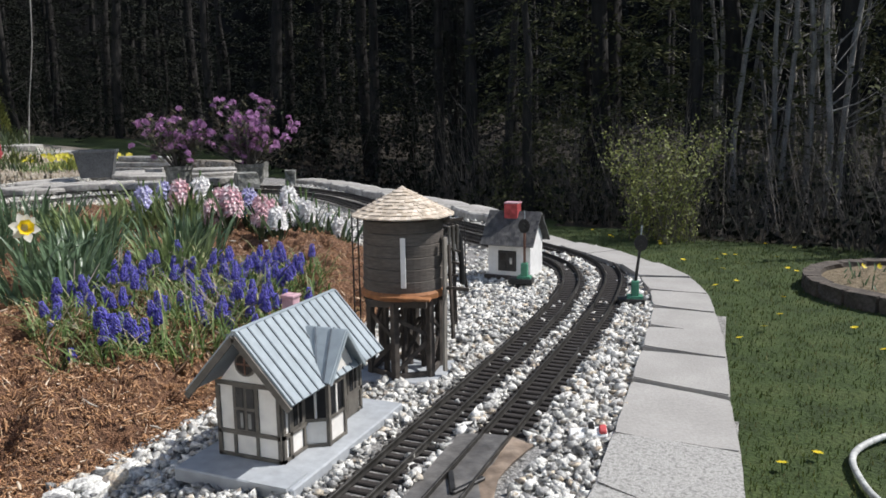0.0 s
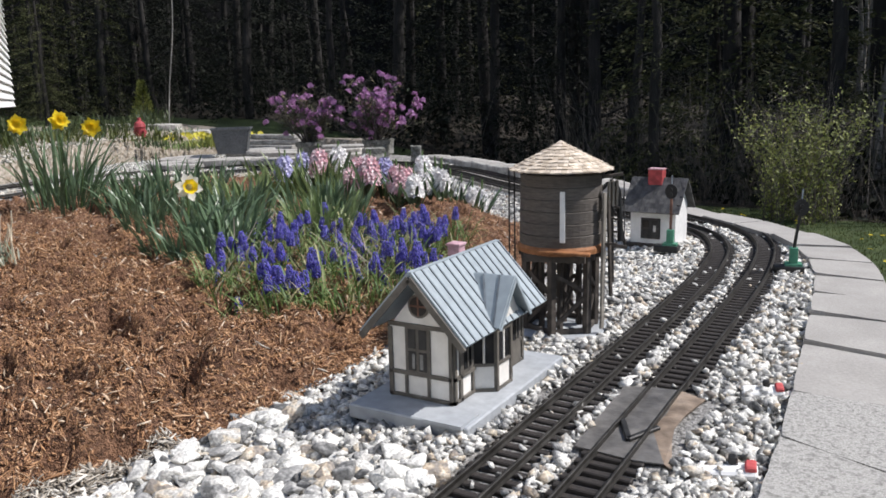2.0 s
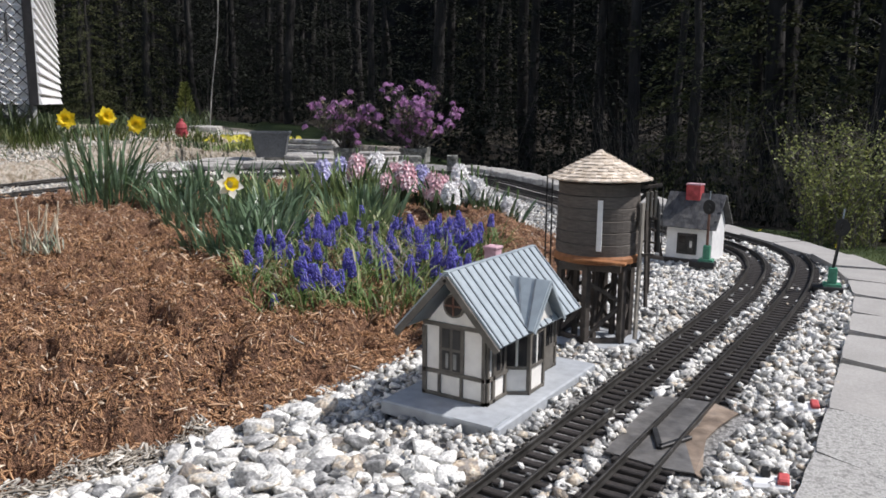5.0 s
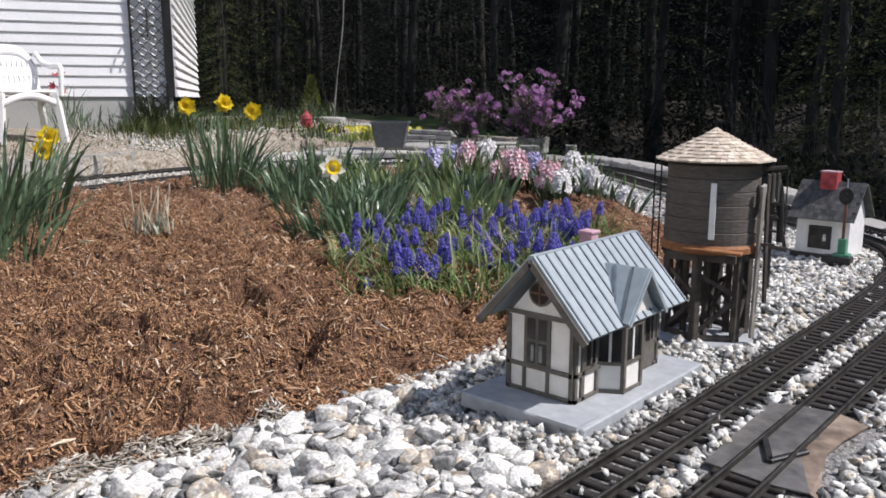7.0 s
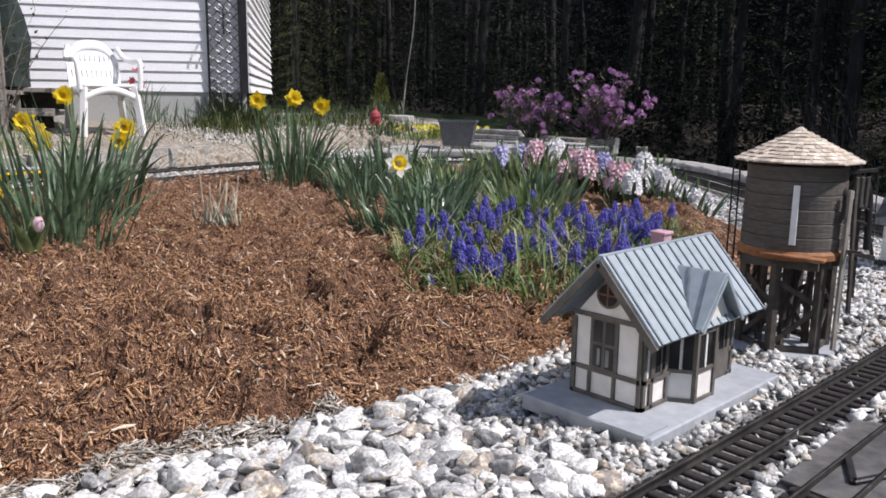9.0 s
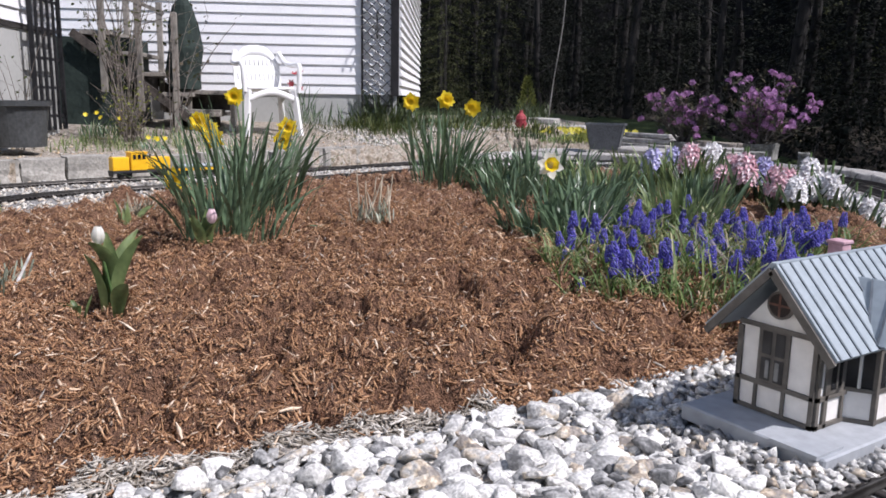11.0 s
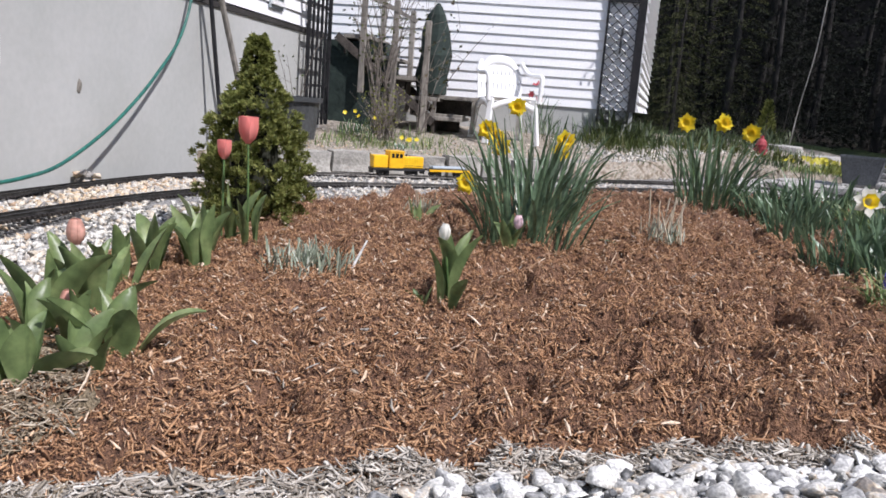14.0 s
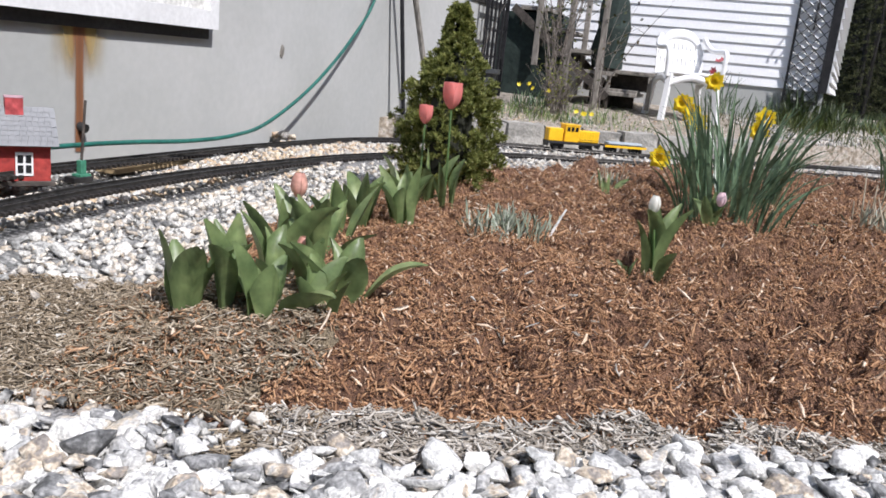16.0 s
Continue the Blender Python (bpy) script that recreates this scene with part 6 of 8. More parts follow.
tagged(part("garden_pole", rodded(on_wall(4.42, SIDE + .22, -.05), on_wall(3.84, SIDE + .07, 1.45), .018, .016, 8), M_OLDWOOD), "weathered wooden pole leaning on the house wall", "pole")
hose = spline([on_wall(3.99, SIDE + .05, 1.2), on_wall(3.77, SIDE + .06, .69), on_wall(3.42, SIDE + .09, .42), on_wall(2.98, SIDE + .13, .195), on_wall(2.54, SIDE + .17, .045), on_wall(2.25, SIDE + .20, .008), on_wall(2.0, SIDE + .18, -.002), on_wall(1.75, SIDE + .12, .0), on_wall(1.4, SIDE + .10, .002), on_wall(0, SIDE + .08, .0)], .03)
V, F = tube(hose, .008, 8)
tagged(part_of("garden_hose", V, F, M_HOSE, None, "", True), "green garden hose hanging down the grey house wall", "hose")
vent = thing("wall_vent", pose(0, 0, 0), "white louvred vent on the house siding", "vent")
for k in range(6):
    a = on_wall(5.12, SIDE + .035, .98 + k * .05)
    b = on_wall(5.36, SIDE + .035, .98 + k * .05)
    part("louvre", beamed(a, b, .02, .03), M_WHITE, vent)
part("vent_frame", beamed(on_wall(5.1, SIDE + .02, 1.12), on_wall(5.38, SIDE + .02, 1.12), .012, .36), M_TIN, vent)
bm = bmesh.new()
bmesh.ops.create_icosphere(bm, subdivisions=2, radius=.03)
for v in bm.verts:
    v.co = Vector((v.co.x * .55, v.co.y * .25, v.co.z * 1.0)) * (1 + .5 * noise.noise(v.co * 40))
patch = tagged(part("wall_patch", bm, M_OLDWOOD), "chipped mortar patch on the grey foundation", "wall patch")
patch.matrix_basis = wall_pose(2.90, SIDE + .002, .34, -90)
# rust running down from the window board
bm = bmesh.new()
bm.faces.new([bm.verts.new(v) for v in ((-.3, 0, 0), (.3, 0, 0), (.3, 0, .40), (-.3, 0, .40))])
stain = tagged(part("rust_stain", bm, M_STAIN), "yellow-brown rust stain running down the foundation", "stain", "", "structure")
stain.matrix_basis = wall_pose(1.655, SIDE + .004, -.04, -90)
tagged(part("wall_pipe", rodded(on_wall(1.655, SIDE, .045), on_wall(1.655, SIDE + .03, .038), .015, .015, 12), M_BLACK), "short dark pipe end in the foundation", "pipe")
bm = beamed(Vector((-.21, 0, 0)), Vector((.21, 0, 0)), .085, .016)
plank = tagged(part("wooden_board", bm, M_PLANK), "short tan board lying along the wall foot", "board")
p = on_wall(1.90, SIDE + .075, 0)
plank.matrix_basis = wall_pose(1.90, SIDE + .075, gravel_z(p.x, p.y) + .014, -90)
ston = tagged(part("boulder", rough_block(.24, .14, .13, 5), M_BLOCK), "grey stone block by the house wall", "stone")
ston.matrix_basis = wall_pose(4.15, -1.95, -.03, 70)


# bare-stemmed shrub in the house corner
def bare_shrub(name, m, label, n, hgt, spread, leaf, leaf_n, seed, stem_r=.008, twigs=3, droop=.2, foot=.07):
    random.seed(seed)
    sh = thing(name, m, label, "shrub")
    tips = []
    for k in range(n):
        a, lean = rnd(0, 6.283), rnd(.02, spread)
        b = Vector((rnd(-foot, foot), rnd(-foot, foot), -.03))
        d = Vector((math.cos(a) * lean, math.sin(a) * lean, 1)).normalized()
        L = hgt * rnd(.6, 1.08)
        pts = [b, b + d * L * .4, b + d * L * .75 + Vector((math.cos(a), math.sin(a), 0)) * L * .06, b + d * L + Vector((math.cos(a), math.sin(a), -droop)) * L * .13]
        pts = spline(pts, L / (7 if foot < .1 else 22))
        V, F = tube(pts, stem_r * rnd(.6, 1.1), 5, .3)
        st = part_of("branch", V, F, M_TWIG, sh, "", True)
        tips += pts[1:] if foot < .1 else pts
        for j in range(twigs):
            p = pts[random.randrange(1, len(pts))]
            e = p + Vector((rnd(-1, 1), rnd(-1, 1), rnd(.2, 1.2))).normalized() * L * rnd(.12, .3)
            part("twig", rodded(p, e, stem_r * .4, stem_r * .15, 4), M_TWIG, st)
            tips += [p.lerp(e, .5), e]
    h = Heap()
    for k in range(leaf_n):
        p = random.choice(tips) + Vector((rnd(-.06, .06), rnd(-.06, .06), rnd(-.06, .06))) * (.3 if foot > .1 else 1)
        d = Vector((rnd(-1, 1), rnd(-1, 1), rnd(-.3, 1))).normalized()
        s = rnd(.6, 1.2) * leaf[1]
        w = d.orthogonal().normalized() * s * .32
        h.add([p, p + d * s * .5 + w, p + d * s, p + d * s * .5 - w], [(0, 1, 2, 3)])
    if leaf_n:
        h.make("foliage", leaf[0], sh)
    return sh


p = on_wall(6.1, -1.6, .1)
bare_shrub("bare_shrub", pose(p.x, p.y, .12), "tangle of tall bare grey stems in the house corner", 20, 1.45, .22, (M_LEAF, .035), 260, 3)
p = on_wall(6.5, -1.3, .1)
bare_shrub("climbing_rose", pose(p.x, p.y, .12), "sparse leafing rose stems before white siding", 6, 1.6, .55, (M_RHLEAF, .045), 60, 4, .006, 4)
p = on_wall(5.9, -1.5, .1)
bare_shrub("dry_shrub", pose(p.x, p.y, .08), "low dry shrub with thin straw-coloured twigs", 46, .42, .7, (M_YBUSH, .025), 260, 5, .004, 3)
p = on_wall(5.3, -2.05, .1)
bare_shrub("climbing_rose", pose(p.x, p.y, .05), "thin bare stems against the grey foundation", 7, .75, .18, (M_LEAF, .03), 30, 6, .004, 3)


def star_bloom(parent, c, ax, size, material):
    """A cupped six-petalled flower head in one piece."""
    ax = ax.normalized()
    o = ax.orthogonal().normalized()
    V = [tuple(c)]
    for k in range(12):
        d = Matrix.Rotation(k * math.pi / 6, 3, ax) @ o
        V.append(tuple(c + d * size * (1 if k % 2 else .55) + ax * size * (.45 if k % 2 else .12)))
    return part_of("bloom", V, [(0, k + 1, (k + 1) % 12 + 1) for k in range(12)], material, parent)


def low_flowers(name, x, y, z, label, n, blooms, material, spread, hgt, seed, bloom_size=.022):
    random.seed(seed)
    pl = thing(name, pose(x, y, z), label, "flowers")
    h = Heap()
    for k in range(n):
        a, r = rnd(0, 6.283), spread * math.sqrt(rnd(0, 1))
        blade(h, (r * math.cos(a), r * math.sin(a), -.02), rnd(0, 6.283), hgt * rnd(.6, 1.2), rnd(.006, .014), rnd(.1, .7), rnd(0, .9), 4, .3)
    h.make("leaves", M_DAFLEAF if material is not M_BLOOMYEL else M_MUSLEAF, pl, "", True)
    for k in range(blooms):
        a, r = rnd(0, 6.283), spread * math.sqrt(rnd(0, 1))
        c = Vector((r * math.cos(a), r * math.sin(a), hgt * rnd(.8, 1.25)))
        ax = Vector((rnd(.2, 1), rnd(-.8, 0), rnd(.1, .8)))
        star_bloom(pl, c, ax, bloom_size, material)
    return pl


p = on_wall(6.0, -1.75, 0)
low_flowers("daffodil", p.x, p.y, .10, "small yellow daffodils in the corner border", 60, 5, M_YPETAL, .15, .14, 1)
p = on_wall(5.4, -1.25, 0)
low_flowers("primrose", p.x, p.y, .04, "low yellow flowers behind the retaining blocks", 30, 5, M_YPETAL, .12, .06, 2)
p = on_wall(7.2, -.36, 0)
low_flowers("red_tulip", p.x, p.y, .18, "red tulips beside the white garden chair", 26, 4, M_REDPOST, .10, .36, 3, .042)
p = on_wall(7.5, -.2, 0)
low_flowers("border_plant", p.x, p.y, .18, "dark green border plants below the siding", 60, 0, M_YPETAL, .35, .2, 4)
for i, (s, n, sp, hh, c) in enumerate(((7.65, .35, .40, .18, 380), (7.4, .7, .45, .10, 240), (7.0, .45, .4, .05, 120), (7.7, -.2, .35, .10, 110), (7.0, .0, .3, .04, 80), (6.2, -1.5, .5, .11, 300), (5.7, -1.2, .45, .06, 160), (6.6, -.9, .5, .05, 110), (5.6, -1.7, .35, .10, 160))):
    p = on_wall(s, n, 0)
    random.seed(90 + i)
    h = Heap()
    for k in range(c):
        a, r = rnd(0, 6.283), sp * math.sqrt(rnd(0, 1))
        x, y = p.x + r * math.cos(a), p.y + r * math.sin(a)
        blade(h, (x, y, yard_z(x, y) - .01), rnd(0, 6.283), hh * rnd(.5, 1.3), rnd(.004, .009), rnd(.1, .7), rnd(.1, 1.2), 3, .2)
    tagged(h.make("yard_grass", M_GRASS if i < 5 else M_MUSLEAF), "rough grass and weeds in the dry yard", "grass", "", "stuff")


def weeds(name, label, x0, y0, spread, hgt, count, material, seed):
    """A patch of broad and narrow leaves, denser and taller towards its middle."""
    random.seed(seed)
    h = Heap()
    for k in range(count):
        a, q = rnd(0, 6.283), rnd(0, 1) ** .7
        x, y = x0 + spread * q * math.cos(a), y0 + spread * q * math.sin(a)
        blade(h, (x, y, yard_z(x, y) - .015), rnd(0, 6.283), hgt * rnd(.45, 1.25) * (1.1 - .5 * q), rnd(.006, .022), rnd(.1, .8), rnd(.1, 1.0), 3, .25)
    return tagged(h.make(name, material), label, "plant", "", "stuff")


weeds("border_plant", "dark leafy plants growing at the trellis foot", -6.90, 3.98, .26, .42, 300, M_WEED, 301)
weeds("border_plant", "dark leafy plants growing at the trellis foot", -6.85, 4.32, .24, .30, 220, M_WEED, 302)
for i, (x, y, sp, hh, c) in enumerate(((-6.75, 4.85, .30, .17, 170), (-7.15, 5.25, .30, .22, 170), (-7.5, 5.75, .34, .24, 200), (-6.75, 5.45, .26, .15, 150), (-7.35, 6.25, .30, .22, 180),
                                       (-7.75, 6.75, .30, .30, 180), (-6.45, 5.75, .24, .14, 130), (-6.1, 5.35, .22, .10, 90))):
    weeds("border_plant", "low dark weeds between stones of the far yard", x, y, sp, hh, c, M_WEED if i % 3 else M_LEAF, 310 + i)
weeds("border_plant", "yellow-green low perennial by the grey tub", -5.75, 5.85, .26, .13, 190, M_YBUSH, 320)

# ---- the far garden ----
bm = bmesh.new()
prism(bm, [(-.15, -.11), (.15, -.11), (.15, .11), (-.15, .11)], 0, .01)
pot = thing("storage_tub", pose(-4.98, 5.32, -.03, 0, 0, 38) @ Matrix.Scale(.84, 4), "grey plastic storage tub on the flagstones", "tub")
part("base", bm, M_TUB, pot)
for (ax, ay), (bx, by) in zip([(-1, -1), (1, -1), (1, 1), (-1, 1)], [(1, -1), (1, 1), (-1, 1), (-1, -1)]):
    bm = bmesh.new()
    lo = [Vector((ax * .15, ay * .11, 0)), Vector((bx * .15, by * .11, 0))]
    hi = [Vector((ax * .20, ay * .15, .27)), Vector((bx * .20, by * .15, .27))]
    inn = Vector((-(ax + bx) / 2, -(ay + by) / 2, 0)) * .008
    vs = [bm.verts.new(v) for v in (lo[0], lo[1], hi[1], hi[0], lo[0] + inn, lo[1] + inn, hi[1] + inn, hi[0] + inn)]
    for q in ((0, 1, 2, 3), (5, 4, 7, 6), (4, 5, 1, 0), (3, 2, 6, 7), (4, 0, 3, 7), (1, 5, 6, 2)):
        bm.faces.new([vs[k] for k in q])
    bmesh.ops.recalc_face_normals(bm, faces=bm.faces)
    part("side", bm, M_TUB, pot)
    part("rim", beamed(hi[0], hi[1], .022, .022), M_TUB, pot)


def flagstone(x, y, z, l, w, h, turn, seed, label="grey flagstone edging the railway", group="flagstones"):
    r = random.Random(seed)
    pts = []
    for k in range(9):
        a = 2 * math.pi * k / 9
        c, s = math.cos(a), math.sin(a)
        e = (abs(c) ** 4 + abs(s) ** 4) ** -.25
        pts.append((l / 2 * c * e * r.uniform(.9, 1.04), w / 2 * s * e * r.uniform(.9, 1.04)))
    bm = bmesh.new()
    prism(bm, pts, 0, h)
    bmesh.ops.bevel(bm, geom=list(bm.edges), offset=.008, segments=1, affect="EDGES")
    ob = tagged(part("flagstone", bm, M_FLAG), label, "flagstone", group)
    ob.matrix_basis = pose(x, y, z, r.uniform(-2, 2), r.uniform(-2, 2), turn)
    return ob


random.seed(31)
fl = spline([(-.55, 3.62, 0), (-1.0, 4.02, 0), (-1.6, 4.55, 0), (-2.2, 5.12, 0), (-2.8, 5.62, 0), (-3.5, 6.1, 0)], .36)
for i, (a, b) in enumerate(zip(fl, fl[1:])):
    c = (a + b) / 2
    t = b - a
    flagstone(c.x, c.y, track_z(c.x) - .045, .37, .22, .05, math.degrees(math.atan2(t.y, t.x)), i)
for i, (x, y, z, l, w, h, turn) in enumerate(((-4.25, 5.55, -.10, .6, .4, .06, 10), (-4.75, 5.15, -.10, .55, .4, .05, 40), (-4.15, 5.9, -.04, .7, .4, .06, 15), 
                                              (-3.9, 5.6, -.09, .5, .35, .06, 60), (-5.3, 5.05, -.10, .5, .35, .05, 70), (-5.2, 5.8, -.08, .5, .4, .05, 35),
                                              (-7.6, 6.3, .05, .7, .45, .1, 10), (-7.3, 6.5, .12, .5, .4, .07, 30), (-8.1, 6.5, .10, .6, .4, .09, 0), (-6.9, 6.6, .03, .6, .4, .08, 20), (-5.0, 4.75, -.11, .6, .45, .045, 55),
                                              (-4.51, 5.40, -.10, .75, .36, .05, 28), (-4.13, 5.61, -.10, .7, .36, .05, 26), (-4.48, 5.47, -.05, .70, .34, .04, 24), (-4.10, 5.68, -.05, .62, .34, .045, 30),
                                              (-5.45, 6.30, -.06, .75, .45, .05, 20), (-5.42, 6.34, -.01, .70, .42, .05, 27), (-5.38, 6.38, .04, .62, .4, .045, 15), (-4.82, 4.95, -.10, .62, .42, .05, 35), (-4.35, 5.15, -.10, .55, .35, .05, 30))):
    flagstone(x, y, z, l, w, h, turn, 50 + i, "weathered grey flagstone stacked by the garden path", "stacked flagstones")


def rhododendron(m, label, hgt, wid, pot_r, seed, blooms):
    random.seed(seed)
    rh = thing("rhododendron", m, label, "rhododendron", "potted rhododendrons")
    bm = bmesh.new()
    lathe(bm, [(pot_r * .8, 0), (pot_r, .04), (pot_r * 1.02, .13), (pot_r * 1.12, .135), (pot_r * 1.12, .165), (pot_r * .95, .165), (pot_r * .9, .14)], 14)
    part("pot", bm, M_POT, rh, "weathered stone pot")
    tips, ends = [], []
    for k in range(18):
        a = k * 2.4 + rnd(-.3, .3)
        out, top = wid * .5 * math.sqrt(rnd(.04, 1.0)), .16 + hgt * rnd(.30, 1.0)
        top *= 1.0 - .25 * (out / (wid * .5)) ** 3
        pts = spline([Vector((0, 0, .12)), Vector((math.cos(a) * out * .45, math.sin(a) * out * .45, .12 + top * .35)), Vector((math.cos(a) * out * .85, math.sin(a) * out * .85, .12 + top * .7)), Vector((math.cos(a) * out, math.sin(a) * out, .12 + top))], .05)
        V, F = tube(pts, .009, 5, .35)
        br = part_of("branch", V, F, M_BARK, rh, "", True)
        tips += pts[len(pts) // 2:]
        ends += [pts[-1]] * 2
        for j in range(5):
            p = pts[random.randrange(len(pts) // 3, len(pts))]
            e = p + Vector((rnd(-1, 1), rnd(-1, 1), rnd(.2, 1.2))).normalized() * rnd(.08, .20)
            part("twig", rodded(p, e, .004, .002, 4), M_BARK, br)
            tips.append(e)
            ends += [e] * 2
    h = Heap()
    for k in range(850):
        p = random.choice(tips) + Vector((rnd(-.04, .04), rnd(-.04, .04), rnd(-.07, .02)))
        blade(h, tuple(p), rnd(0, 6.283), rnd(.035, .065), rnd(.012, .019), rnd(.8, 1.8), rnd(0, .8), 2, .3, 0, .2, .5)
    h.make("foliage", M_RHLEAF, rh, "", True)
    for k in range(blooms):
        p = random.choice(ends) + Vector((rnd(-.035, .035), rnd(-.035, .035), rnd(-.05, .03)))
        h = Heap()
        V, F = [tuple(p)], []
        for j in range(6):
            d = Vector((rnd(-1, 1), rnd(-1, 1), rnd(-.2, 1))).normalized()
            o, c, base = d.orthogonal().normalized(), p + d * .014, len(V)
            V += [tuple(c), tuple(c + o * .002)]
            F.append((0, base, base + 1))
            for q in range(10):
                w = Matrix.Rotation(q * .628, 3, d) @ o
                V.append(tuple(c + w * (.021 if q % 2 else .011) * rnd(.9, 1.1) + d * (.010 if q % 2 else .004)))
            F += [(base, base + 2 + q, base + 2 + (q + 1) % 10) for q in range(10)]
        h.add(V, F)
        h.make("bloom", M_MAGENTA, rh, "mauve-pink flower truss", True)
    return rh


rhododendron(pose(-3.83, 5.02, -.06), "smaller mauve-flowering rhododendron in a weathered stone pot", .30, .56, .10, 1, 80)
rhododendron(pose(-3.40, 5.36, -.06), "tall mauve-flowering rhododendron in a weathered stone pot", .40, .70, .105, 2, 155)
for i, (x, y, s, label) in enumerate(((-2.93, 5.22, .07, "pale upright stone post beside the potted shrubs"), (-3.12, 4.92, .10, "square grey stone planter by the railway"), (-3.55, 5.62, .12, "mossy stone trough by the potted shrubs"))):
    ob = tagged(part("stone_planter", rough_block(s * (1.6 if i else 1.1), s * (1.4 if i else 1.1), .12 if i != 2 else .13, 200 + i), M_POT), label, "planter")
    ob.matrix_basis = pose(x, y, -.05 + (.02 if i == 2 else 0), 0, 0, 30 + 20 * i)
low_flowers("primrose", -6.2, 6.25, -.03, "bed of low yellow flowers by the garden path", 500, 70, M_BLOOMYEL, .55, .10, 12, .03)
low_flowers("border_plant", -6.9, 6.3, 0, "upright green leaves in the far garden border", 160, 0, M_YPETAL, .3, .2, 13)
low_flowers("border_plant", -2.95, 2.95, bed_z(-2.95, 2.95), "dark spreading foliage plant at the bed's back", 150, 0, M_YPETAL, .25, .10, 14)
low_flowers("border_plant", -7.45, 4.8, .10, "dark green grassy border plants near the house corner", 260, 0, M_YPETAL, .40, .17, 16)
bm = bmesh.new()
lathe(bm, [(.07, 0), (.07, .05), (.055, .06), (.055, .2), (.062, .21), (.05, .25), (.02, .28), (.018, .31)], 14)
orn = tagged(part("garden_ornament", bm, M_REDPOST), "faded red hydrant-shaped garden ornament", "ornament")
orn.matrix_basis = pose(-6.75, 5.75, -.02)
for s in (-1, 1):
    part("cap", rodded((s * .05, 0, .16), (s * .085, 0, .16), .022, .022, 10), M_REDPOST, orn)

# ---- lawn things ----
M_DARKBLOCK = mat("dark_brown_block", [(0.3, (.07, .06, .05)), (0.6, (.12, .10, .085))], scale=12, rough=0.95, bump=0.6, fine=60)
ring = thing("flower_ring", pose(1.36, 5.3, -.60), "round bed edged with dark blocks on the lawn", "flower bed")
for k in range(20):
    a = 2 * math.pi * k / 20
    ob = part("edging_block", rough_block(.19, .10, .12, 300 + k), M_DARKBLOCK, ring)
    ob.matrix_basis = Matrix.Translation((.60 * math.cos(a), .60 * math.sin(a), -.03)) @ Matrix.Rotation(a + math.pi / 2, 4, "Z")
bm = bmesh.new()
lathe(bm, [(.58, .0), (.56, .06), (.3, .09), (.02, .10)], 24)
part("soil", bm, M_OLD_SOIL, ring)
low_flowers("border_plant", 1.36, 5.3, -.52, "sparse sprouting plants in the round lawn bed", 160, 8, M_YPETAL, .45, .08, 15)
hose = spline([(1.5, 3.15, -.60), (1.15, 3.05, -.60), (.93, 2.90, -.60), (.80, 2.70, -.60), (.80, 2.50, -.60), (.86, 2.32, -.60), (1.05, 2.05, -.60), (1.3, 1.8, -.60)], .03)
V, F = tube([Vector((p.x, p.y, lawn_z(p.x, p.y) + .022)) for p in hose], .011, 8)
tagged(part_of("lawn_hose", V, F, M_WHOSE, None, "", True), "pale garden hose curling over the lawn", "hose")
random.seed(44)
h, placed = Heap(), 0
while placed < 50000:
    x = .45 + 4.2 * random.random() ** 1.3
    y = rnd(.6, 7.4)
    x -= max(0, y - 2.0) * .42 * random.random() * 1.2
    if inside(PLATEAU, x, y) or (in_woods(x, y) and random.random() < .9) or x < .5 - max(0, y - 1.2) * .62:
        continue
    s = rnd(.010, .024)
    a = rnd(0, 6.283)
    z = lawn_z(x, y) - .004
    w = rnd(.0016, .0034)
    dx, dy = math.cos(a), math.sin(a)
    l = rnd(-.6, .6) * s
    h.add([(x - dy * w, y + dx * w, z), (x + dy * w, y - dx * w, z), (x + dy * w * .4 + dx * l, y - dx * w * .4 + dy * l, z + s), (x - dy * w * .4 + dx * l, y + dx * w * .4 + dy * l, z + s)], [(0, 1, 2, 3)])
    placed += 1
tagged(h.make("lawn_grass", M_GRASS), "short mown lawn grass", "grass", "", "stuff")
dm = Heap()
for k in range(7):
    petal(dm, Vector((0, 0, .03)), Vector((0, 0, 1)), Matrix.Rotation(k * .9, 3, "Z") @ Vector((1, 0, 0)), .019, .016, .2, 2)
dand = mesh_of("bloom", np.concatenate(dm.v), np.concatenate(dm.f), M_YPETAL, True)
V, F = tube([Vector((0, 0, -.02)), Vector((0, 0, .03))], .0025, 5)
dstem = mesh_of("stem", V, F, M_STEM)
for k in range(70):
    x, y = .5 + 2.6 * random.random(), rnd(2.2, 7.2)
    x -= max(0, y - 2.6) * .55 * random.random()
    if inside(PLATEAU, x, y) or x < .55 - max(0, y - 1.2) * .6:
        continue
    d = thing("dandelion", pose(x, y, lawn_z(x, y), rnd(-15, 15), rnd(-15, 15), rnd(0, 360)), "yellow dandelion blooming in the lawn", "dandelion", "dandelions in the lawn")
    for nm, me in (("stem", dstem), ("bloom", dand)):
        ob = new(nm, me)
        ob.parent = d

bare_shrub("yellow_bush", pose(-.35, 7.0, lawn_z(-.35, 7.0)), "airy shrub with dull yellow-green spring leaves at the wood's edge", 90, 1.05, .42, (M_BUSHLEAF, .027), 7500, 8, .005, 4, .0, .28)


# ---- woods ----
def leaf_quad(h, c, d, size, w):
    u = d.orthogonal().normalized() * w
    u = Matrix.Rotation(rnd(0, 6.283), 3, d) @ u
    h.add([c - u * .3, c + d * size * .5 - u, c + d * size, c + d * size * .5 + u], [(0, 1, 2, 3)])


